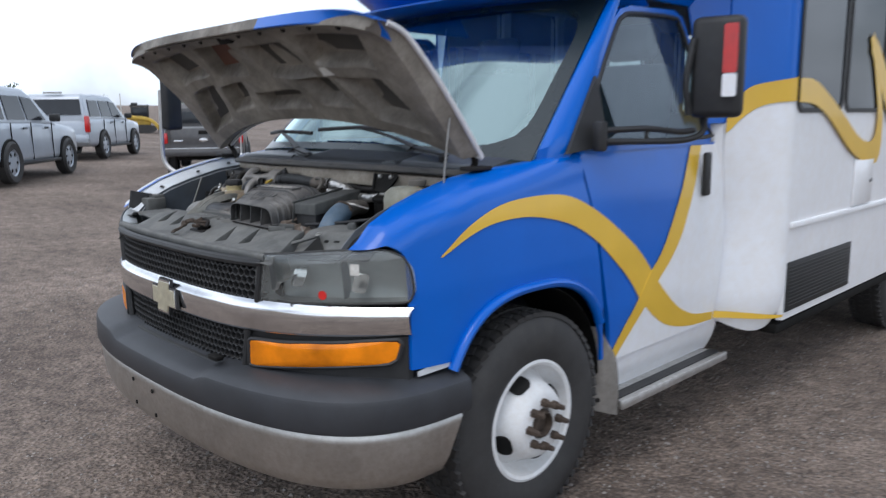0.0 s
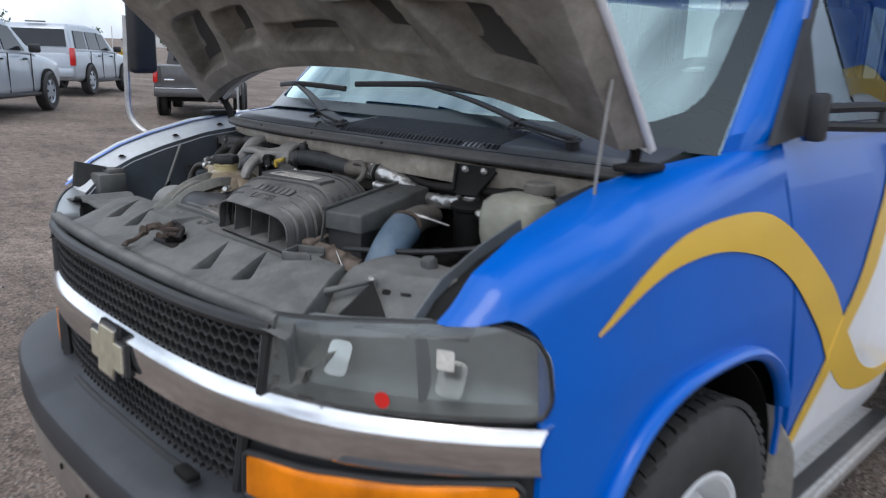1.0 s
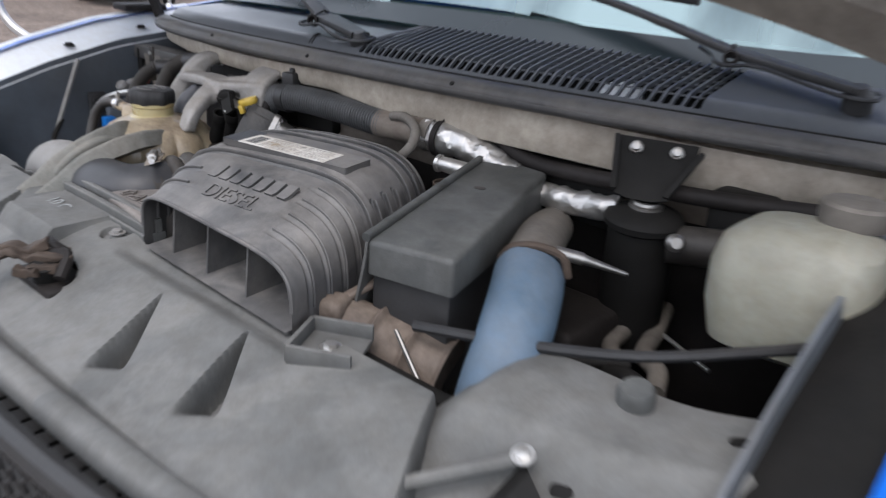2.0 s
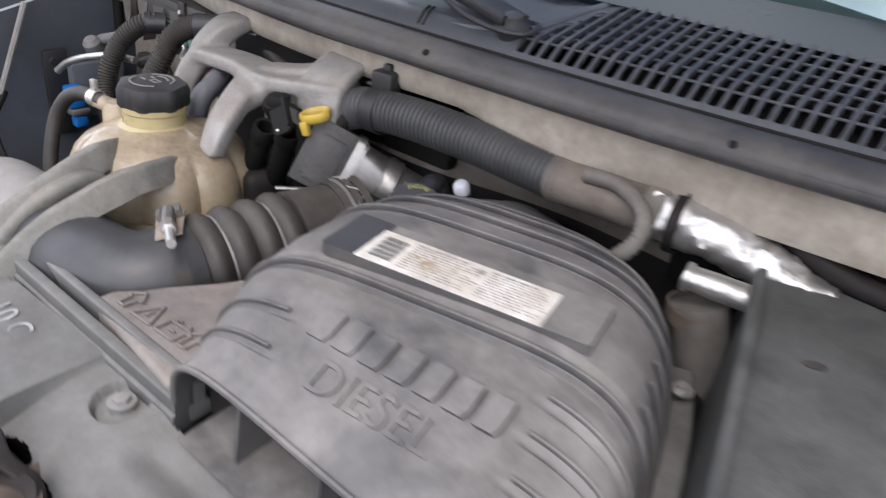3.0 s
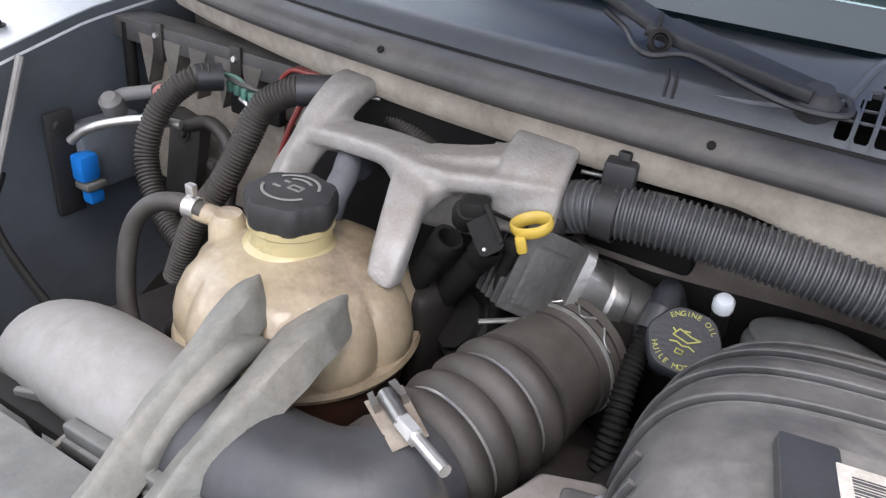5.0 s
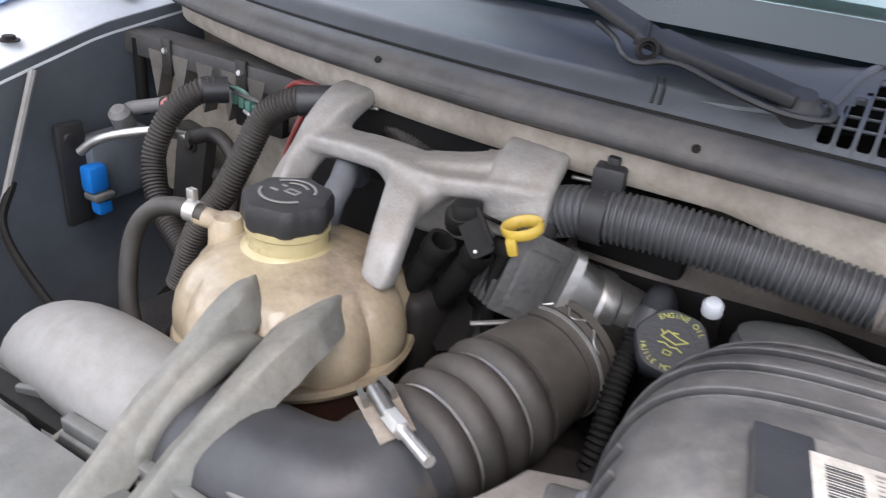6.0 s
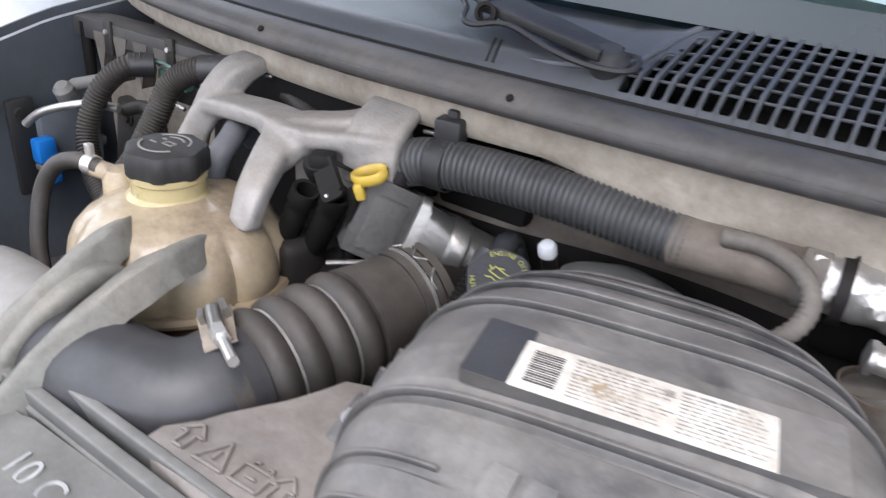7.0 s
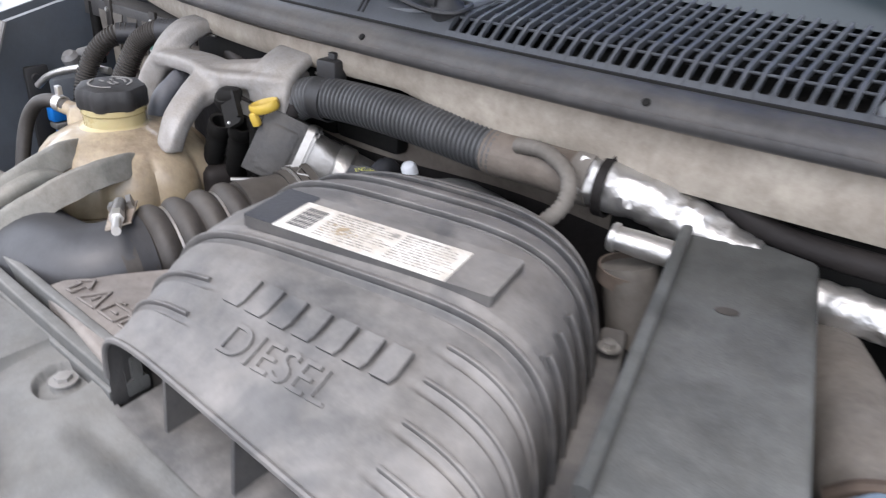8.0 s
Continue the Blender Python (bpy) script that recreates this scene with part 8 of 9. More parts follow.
for pts, nm in (([(-0.536, -0.330, 1.212), (-0.552, -0.350, 1.212), (-0.574, -0.370, 1.190), (-0.586, -0.385, 1.158), (-0.584, -0.397, 1.125), (-0.560, -0.410, 1.095), (-0.52, -0.425, 1.075), (-0.47, -0.44, 1.06), (-0.42, -0.45, 1.03)], "a"), ([(-0.362, -0.365, 1.248), (-0.390, -0.383, 1.246), (-0.418, -0.396, 1.228), (-0.430, -0.412, 1.192), (-0.442, -0.428, 1.155), (-0.462, -0.445, 1.115), (-0.48, -0.46, 1.05)], "b")):
    bm = bmesh.new()
    n = 26
    tube(bm, even(spline(pts, 50), 450), lambda t: 0.0125 + 0.0010 * math.sin(t * 2 * math.pi * 75), 14)
    loom = thing("wiring_loom", pts[-1], "dusty black corrugated wiring loom", "wiring", "looms by the far fender")
    part("conduit", bm, M_RUBBER, loom)
    bm = bmesh.new()
    tube(bm, spline(pts[:2], 6), 0.0143, 16)
    part("tape_wrap", bm, M_RUBBER_CLEAN, loom, "smooth black tape")
bm = bmesh.new()
tube(bm, spline([(-0.036, -0.398, 1.168), (-0.040, -0.430, 1.135), (-0.036, -0.465, 1.09), (-0.040, -0.49, 1.03)], 70), lambda t: 0.0085 + 0.001 * math.sin(t * 2 * math.pi * 36), 12)
loom = thing("wiring_loom", (-0.040, -0.49, 1.03), "thin black corrugated wiring loom", "wiring")
part("conduit", bm, M_DARK, loom)
bm = bmesh.new()
tube(bm, [(-0.036, -0.396, 1.171), (-0.0375, -0.410, 1.158)], 0.0105, 14)
part("tape_wrap", bm, M_RUBBER_CLEAN, loom, "smooth black tape")
for dy, c in ((0.0, M_REDWIRE), (0.006, M_REDWIRE), (0.012, M_GREEN)):
    bm = bmesh.new()
    tube(bm, spline([(-0.375, -0.335 + dy, 1.248), (-0.43, -0.318 + dy, 1.238), (-0.470, -0.30 + dy, 1.228), (-0.492, -0.295, 1.205), (-0.485, -0.30, 1.19)], 8), 0.0026, 8)
    single("wire", bm, c, "thin bent wire by the firewall", "wiring", "loose wires")
for x0, y0, z0 in ((-0.430, -0.352, 1.185), (-0.424, -0.350, 1.165)):
    bm = bmesh.new()
    tube(bm, spline([(x0 + 0.02, y0 + 0.01, z0 + 0.05), (x0, y0, z0), (x0 - 0.02, y0, z0 - 0.06)], 6), 0.003, 8)
    single("wire", bm, M_REDWIRE, "thin red wire behind the loom", "wiring", "loose wires")
# wall module with fins, connectors
mod = thing("finned_module", (-0.60, -0.28, 1.08), "tan control module with upright fins", "module")
bm = bmesh.new()
box(bm, (-0.590, -0.262, 1.120), (0.25, 0.03, 0.19), 0.006)
part("case", bm, M_LIP, mod)
# dark wedges shaped like the triangular shadows between the module's fins
for k in range(5):
    bm = bmesh.new()
    x = -0.688 + 0.040 * k
    m_ = Matrix(((1, 0, 0, x), (0, 0, -1, -0.277), (0, 1, 0, 1.160), (0, 0, 0, 1)))
    slab(bm, [(-0.004, 0.0), (0.015, 0.058), (-0.013, 0.058)], m_, 0.020)
    part("fin_or_shade", bm, M_SEAL, mod, "dark wedge standing for shade between fins")
bm = bmesh.new()
box(bm, (-0.60, -0.272, 1.224), (0.30, 0.045, 0.014), 0.003)
box(bm, (-0.60, -0.294, 1.218), (0.30, 0.004, 0.026), 0.001)
part("shelf", bm, M_STRIP, mod, "brown grey rail")
for x in (-0.668, -0.548):
    bm = bmesh.new()
    box(bm, (x, -0.297, 1.214), (0.016, 0.006, 0.044), 0.002)
    peg = part("peg", bm, M_RUBBER, mod, "dark clip")
    bm = bmesh.new()
    lathe(bm, [(0, 0), (0.004, 0), (0.003, 0.003), (0, 0.003)], (x, -0.300, 1.222), (0, -1, 0.2), 10)
    part("screw", bm, M_STEEL, peg)
bm = bmesh.new()
lathe(bm, [(0, -0.004), (0.009, -0.004), (0.009, 0.004), (0.006, 0.006), (0.006, 0.010), (0, 0.011)], (-0.615, -0.343, 1.178), (0.3, -0.8, 0.4), 14)
single("painted_stud", bm, M_PINK, "small stud with faded red paint", "stud")
bm = bmesh.new()
tube(bm, [(-0.727, -0.290, 1.225), (-0.727, -0.291, 1.130)], 0.0075, 10)
single("wall_post", bm, M_DARK, "upright dark post in the bay's corner", "post")
con = thing("green_connector", (-0.545, -0.31, 1.17), "green and grey wire connector on its clip", "connector")
bm = bmesh.new()
for k in range(5):
    box(bm, (-0.534 + 0.010 * k, -0.318, 1.201 - 0.002 * k), (0.0075, 0.014, 0.012), 0.002)
part("plug", bm, M_GREEN, con)
bm = bmesh.new()
box(bm, (-0.509, -0.308, 1.180), (0.070, 0.012, 0.026), 0.003)
part("holder", bm, M_DARK, con)
bm = bmesh.new()
tube(bm, spline([(-0.522, -0.320, 1.190), (-0.509, -0.322, 1.185), (-0.519, -0.322, 1.170), (-0.499, -0.322, 1.165)], 4), 0.003, 6)
part("clip", bm, M_STEEL, con)
for k in range(3):
    bm = bmesh.new()
    tube(bm, spline([(-0.542, -0.332 + 0.004 * k, 1.216), (-0.526, -0.322, 1.213 - 0.003 * k), (-0.509 + 0.01 * k, -0.318, 1.203)], 4), 0.0022, 6)
    single("wire", bm, M_SHROUD if k else M_GREEN, "thin wire at the green connector", "wiring", "loose wires")
plate = thing("connector_plate", (-0.735, -0.38, 1.02), "black plate on the inner fender with a blue connector", "connector")
bm = bmesh.new()
box(bm, (-0.735, -0.392, 1.074), (0.010, 0.036, 0.130), 0.004)
lathe(bm, [(0, 0), (0.007, 0), (0.006, 0.004), (0, 0.004)], (-0.730, -0.396, 1.122), (1, 0, 0), 12)
part("plate", bm, M_BLACKPL, plate, "black mounting strip")
bm = bmesh.new()
box(bm, (-0.733, -0.335, 1.075), (0.030, 0.085, 0.085), 0.006)
box(bm, (-0.730, -0.290, 1.060), (0.016, 0.012, 0.014), 0.003)
part("module", bm, M_APRON, plate, "dark slate module box")
bm = bmesh.new()
box(bm, (-0.715, -0.380, 1.072), (0.022, 0.026, 0.034), 0.005)
box(bm, (-0.713, -0.376, 1.034), (0.018, 0.020, 0.018), 0.004)
part("blue_plug", bm, M_BLUEPL, plate, "bright blue plug")
bm = bmesh.new()
box(bm, (-0.713, -0.377, 1.049), (0.025, 0.028, 0.010), 0.003)
part("sleeve", bm, M_SHROUD, plate)
bm = bmesh.new()
tube(bm, spline([(-0.686, -0.413, 1.122), (-0.668, -0.404, 1.138), (-0.640, -0.390, 1.150), (-0.605, -0.372, 1.158), (-0.570, -0.360, 1.158)], 6), 0.0052, 12)
single("chrome_tube", bm, M_STEEL, "short bright metal tube", "pipe")
bm = bmesh.new()
tube(bm, [(-0.695, -0.350, 1.150), (-0.675, -0.347, 1.162), (-0.628, -0.340, 1.176)], 0.008, 14)
lathe(bm, [(0, 0), (0.013, 0), (0.013, 0.02), (0.008, 0.026), (0, 0.027)], (-0.680, -0.355, 1.142), (0.2, -0.5, 1), 18)
single("grey_fitting", bm, M_GREYFIT, "grey pipe fitting on the inner fender", "fitting")
bm = bmesh.new()
tube(bm, spline([(-0.58, -0.345, 1.150), (-0.545, -0.34, 1.16), (-0.515, -0.345, 1.135), (-0.51, -0.36, 1.07), (-0.50, -0.39, 1.0)], 8), 0.008, 12)
single("rubber_hose", bm, M_RUBBER, "short black rubber hose", "hose")
bm = bmesh.new()
box(bm, (-0.615, -0.315, 1.09), (0.05, 0.02, 0.12), 0.006, Matrix.Rotation(0.2, 3, "Y"))
bolt(bm, (-0.605, -0.326, 1.13), (0, -1, 0.1), 0.006)
bolt(bm, (-0.565, -0.322, 1.10), (0, -1, 0.1), 0.006)
single("mount_plate", bm, M_RUBBER, "dark mounting plate with bolts", "bracket")
bm = bmesh.new()
tube(bm, spline([(-0.73, -0.47, 1.09), (-0.71, -0.50, 1.05), (-0.62, -0.52, 1.01), (-0.50, -0.54, 0.99)], 6), 0.005, 8)
single("cable", bm, M_DARK, "thin black cable on the inner fender", "wiring")

# ---- driver's side of the bay ----
can = thing("filter_canister", (0.505, -0.36, 1.05), "black round canister with a silver top disc", "canister")
bm = bmesh.new()
lathe(bm, [(0.0, -0.17), (0.036, -0.17), (0.038, -0.16), (0.038, -0.024), (0.044, -0.020), (0.045, -0.013), (0.042, -0.008), (0.022, 0.0), (0.0, 0.0)], (0.508, -0.352, 1.200), (0.03, -0.06, 1), 40)
part("body", bm, M_DARK, can)
bm = bmesh.new()
lathe(bm, [(0, -0.001), (0.019, -0.001), (0.019, 0.002), (0.015, 0.003), (0.014, 0.006), (0.009, 0.006), (0.008, 0.003), (0, 0.003)], (0.508, -0.352, 1.201), (0.03, -0.06, 1), 32)
part("top_disc", bm, M_ALU2, can, "silver top disc")
bm = bmesh.new()
tube(bm, spline([(0.54, -0.35, 1.165), (0.60, -0.33, 1.17), (0.68, -0.31, 1.18), (0.76, -0.30, 1.20)], 6), 0.022, 16)
single("vacuum_hose", bm, M_RUBBER, "thick dusty brown rubber hose", "hose")
bm = bmesh.new()
lathe(bm, [(0, 0), (0.010, 0), (0.010, 0.012), (0.006, 0.016), (0, 0.016)], (0.556, -0.372, 1.176), (0.5, -0.8, 0.3), 14)
single("hose_end", bm, M_ALU2, "small bright hose fitting", "fitting")
stud = thing("stud_bracket", (0.50, -0.30, 1.17), "black bracket with two bright studs", "bracket")
bm = bmesh.new()
sm_ = frame_on((0.503, -0.338, 1.252), (0.90, 0.30, 0.0), (0.35, -0.8, 0.45))
slab(bm, [(-0.044, 0.020), (0.044, 0.020), (0.044, -0.004), (0.022, -0.046), (0.004, -0.050), (-0.020, -0.050), (-0.036, -0.046), (-0.042, -0.004)], sm_, 0.005)
for q in ((-0.041, -0.012, -0.12), (0.034, -0.016, 0.5)):
    slab(bm, rrect(0.006, 0.062, 0.002), sm_ @ Matrix.Translation((q[0], q[1], 0.003)) @ Matrix.Rotation(-q[2], 4, "Z"), 0.010)
part("plate", bm, M_DARK, stud)
for x in (-0.022, 0.022):
    bm = bmesh.new()
    lathe(bm, [(0, 0), (0.0078, 0.0), (0.0072, 0.005), (0.0055, 0.006), (0.005, 0.011), (0, 0.012)], sm_ @ Vector((x, 0.008, 0.005)), (0.35, -0.8, 0.45), 14)
    part("stud", bm, M_ALU2, stud, "bright stud")
bhose = thing("radiator_hose", (0.48, -0.53, 1.05), "faded blue hose clamped to a dusty pipe", "hose")
bm = bmesh.new()
tube(bm, spline([(0.395, -0.36, 1.145), (0.42, -0.42, 1.152), (0.450, -0.48, 1.150), (0.475, -0.525, 1.145)], 8), lambda t: 0.026 + 0.008 * t, 22)
part("pipe", bm, M_SEAL, bhose, "dusty brown pipe")
bm = bmesh.new()
tube(bm, spline([(0.468, -0.512, 1.147), (0.490, -0.55, 1.138), (0.508, -0.59, 1.112), (0.512, -0.62, 1.06), (0.51, -0.63, 0.98)], 8), lambda t: 0.037 - 0.002 * t, 26)
part("sleeve", bm, M_BLUEHOSE, bhose, "faded blue silicone sleeve")
bm = bmesh.new()
tube(bm, spline([(0.436, -0.520, 1.160), (0.450, -0.522, 1.176), (0.475, -0.518, 1.184), (0.50, -0.505, 1.177), (0.506, -0.500, 1.155)], 5), 0.0045, 8)
part("clamp_band", bm, M_RUST, bhose, "rusty clamp band")
bm = bmesh.new()
tube(bm, [(0.492, -0.506, 1.180), (0.514, -0.488, 1.174)], 0.0065, 10)
tube(bm, [(0.514, -0.488, 1.174), (0.549, -0.459, 1.161)], lambda t: 0.0052 - 0.003 * t, 10)
part("clamp_bolt", bm, M_ALU2, bhose, "pale clamp bolt")
res = thing("brake_fluid_reservoir", (0.66, -0.41, 1.10), "milky stained brake fluid reservoir with a flat cap", "reservoir")
bm = bmesh.new()
rings = []
for z, sx, sy in ((1.115, 0.05, 0.035), (1.125, 0.068, 0.05), (1.16, 0.076, 0.058), (1.20, 0.077, 0.058), (1.225, 0.070, 0.052), (1.238, 0.052, 0.040), (1.242, 0.03, 0.025)):
    rings.append([Vector((0.694 + a * 0.95, -0.412 + b, z + 0.004 + 0.06 * a)) for a, b in rrect(sx * 2, sy * 2, min(sx, sy) * 0.7, 5)])
loft(bm, rings)
part("body", bm, M_RESERV, res)
bm = bmesh.new()
lathe(bm, [(0, 0), (0.030, 0), (0.031, 0.006), (0.031, 0.018), (0.028, 0.021), (0, 0.022)], (0.722, -0.385, 1.246), (0, 0, 1), 30)
part("cap", bm, M_SEAL, res, "dusty cap")
mc = thing("relay_block", (0.62, -0.31, 1.15), "black relay blocks on the firewall", "relay")
for k, (x, y, z, a, b, c) in enumerate(((0.60, -0.305, 1.205, 0.07, 0.04, 0.05), (0.69, -0.295, 1.195, 0.08, 0.05, 0.06), (0.76, -0.30, 1.18, 0.06, 0.07, 0.08))):
    bm = bmesh.new()
    box(bm, (x, y, z), (a, b, c), 0.008)
    part("block", bm, M_RUBBER if k else M_DARK, mc)
for pts, r in (([(0.497, -0.30, 1.06), (0.515, -0.37, 1.055), (0.520, -0.41, 1.05), (0.550, -0.445, 1.05), (0.60, -0.49, 1.045)], 0.010), ([(0.522, -0.28, 1.055), (0.540, -0.34, 1.05), (0.556, -0.40, 1.05), (0.585, -0.425, 1.05), (0.60, -0.46, 1.045)], 0.011)):
    bm = bmesh.new()
    tube(bm, spline(pts, 6), r, 12)
    single("coolant_tube", bm, M_SEAL, "dusty brown coolant tube", "pipe", "tubes by the canister")
bm = bmesh.new()
tube(bm, [(0.552, -0.343, 1.052), (0.622, -0.380, 1.050)], 0.0028, 10)
single("steel_line", bm, M_STEEL, "thin bright steel line", "pipe")

# ---- engine below ----
engine = thing("engine_block", (0.05, -0.45, 0.7), "dirty dark diesel engine block", "engine")
bm = bmesh.new()
rings = []
for x in np.linspace(-0.36, 0.46, 14):
    wv = 0.012 * math.sin(x * 40)
    rings.append([Vector((x, y, z)) for y, z in ((-0.64, 0.72), (-0.64, 1.00 + wv), (-0.56, 1.035), (-0.46, 1.045 + wv), (-0.39, 1.05), (-0.365, 1.02), (-0.36, 0.72))])
loft(bm, rings)
part("block", bm, M_IRON, engine)
bm = bmesh.new()
i0, i1 = Vector((0.070, -0.402, 1.050)), Vector((0.074, -0.374, 1.184))
tube(bm, [i0.lerp(i1, k / 80) for k in range(81)], lambda t: 0.049 + 0.0042 * abs(math.sin(t * math.pi * 9)) ** 0.6 - 0.030 * smooth((t - 0.90) / 0.10), 36)
part("inlet_bellows", bm, M_DARKBOX, engine, "dusty ribbed inlet duct")
bm = bmesh.new()
lathe(bm, [(0.0, 0), (0.030, 0), (0.030, 0.012), (0.025, 0.014), (0.024, 0.02), (0.0, 0.02)], (-0.175, -0.415, 1.10), (-0.5, -0.6, 0.6), 30, lambda a, h: 1 + 0.03 * math.cos(20 * a))
part("pulley", bm, M_DARK, engine, "dark toothed pulley")
rq = random.Random(11)
for k in range(16):
    bm = bmesh.new()
    p = Vector((rq.uniform(-0.46, 0.60), rq.uniform(-0.56, -0.39), rq.uniform(1.03, 1.075)))
    q_ = p + Vector((rq.uniform(-0.10, 0.10), rq.uniform(-0.06, 0.06), rq.uniform(-0.02, 0.02)))
    tube(bm, spline([p, p.lerp(q_, 0.5) + Vector((0, 0, rq.uniform(0, 0.02))), q_], 6), rq.uniform(0.006, 0.014), 10)
    part("pipe", bm, rq.choice((M_DARK, M_IRON, M_RUBBER)), engine)
for p, sz in (((-0.07, -0.49, 1.05), (0.10, 0.06, 0.05)), ((-0.22, -0.43, 1.09), (0.05, 0.05, 0.10)), ((0.24, -0.45, 1.08), (0.08, 0.08, 0.10)), ((-0.43, -0.50, 1.0), (0.12, 0.12, 0.10)), ((0.46, -0.42, 1.02), (0.10, 0.12, 0.12)), ((-0.005, -0.50, 1.075), (0.05, 0.06, 0.06))):
    bm = bmesh.new()
    box(bm, p, sz, 0.012, Matrix.Rotation(rq.uniform(-0.4, 0.4), 3, "Z"), 3)
    part("housing", bm, M_IRON, engine)
bm = bmesh.new()
sheet(bm, 8, 8, lambda u, v: Vector((lerp(-0.74, 0.84, u), lerp(-0.68, -0.34, v), 0.80)), 0.01, (0, 0, -1))
part("undertray", bm, M_DARK, engine)

# ---- parked vehicles and distance ----


def body_ring(y, w, z0, z1, r, n=4, tumble=0.0):
    """A rounded cross section of a vehicle at y, narrower at the top by tumble."""
    out = []
    for x, z in rrect(2 * w, z1 - z0, min(r, (z1 - z0) * 0.45, w * 0.45), n, 0, (z0 + z1) / 2):
        t = (z - z0) / (z1 - z0)
        out.append(Vector((x * (1 - tumble * t), y, z)))
    return out


def car_part(name, bm, m, parent, place, label=""):
    bmesh.ops.transform(bm, matrix=place, verts=bm.verts)
    return part(name, bm, m, parent, label)


def car_wheel(parent, place, x, y, r, s, rim):
    bm = bmesh.new()
    lathe(bm, [(r * 0.62, -0.10), (r * 0.9, -0.12), (r, -0.08), (r, 0.08), (r * 0.9, 0.12), (r * 0.62, 0.10)], (x, y, r), (s, 0, 0), 28)
    w = car_part("wheel", bm, M_TYRE, parent, place, "dusty tyre on an alloy rim")
    bm = bmesh.new()
    lathe(bm, [(r * 0.63, 0.09), (r * 0.58, 0.07), (r * 0.2, 0.085), (0.0, 0.09)], (x, y, r), (s, 0, 0), 24)
    car_part("rim", bm, rim, w, place)
    for k in range(6):
        a = k * math.pi / 3
        bm = bmesh.new()
        box(bm, (x + s * 0.082, y + r * 0.42 * math.cos(a), r + r * 0.42 * math.sin(a)), (0.012, 0.07, 0.05), 0.01, Matrix.Rotation(a, 3, "X"))
        car_part("rim_gap", bm, M_DARK, w, place)


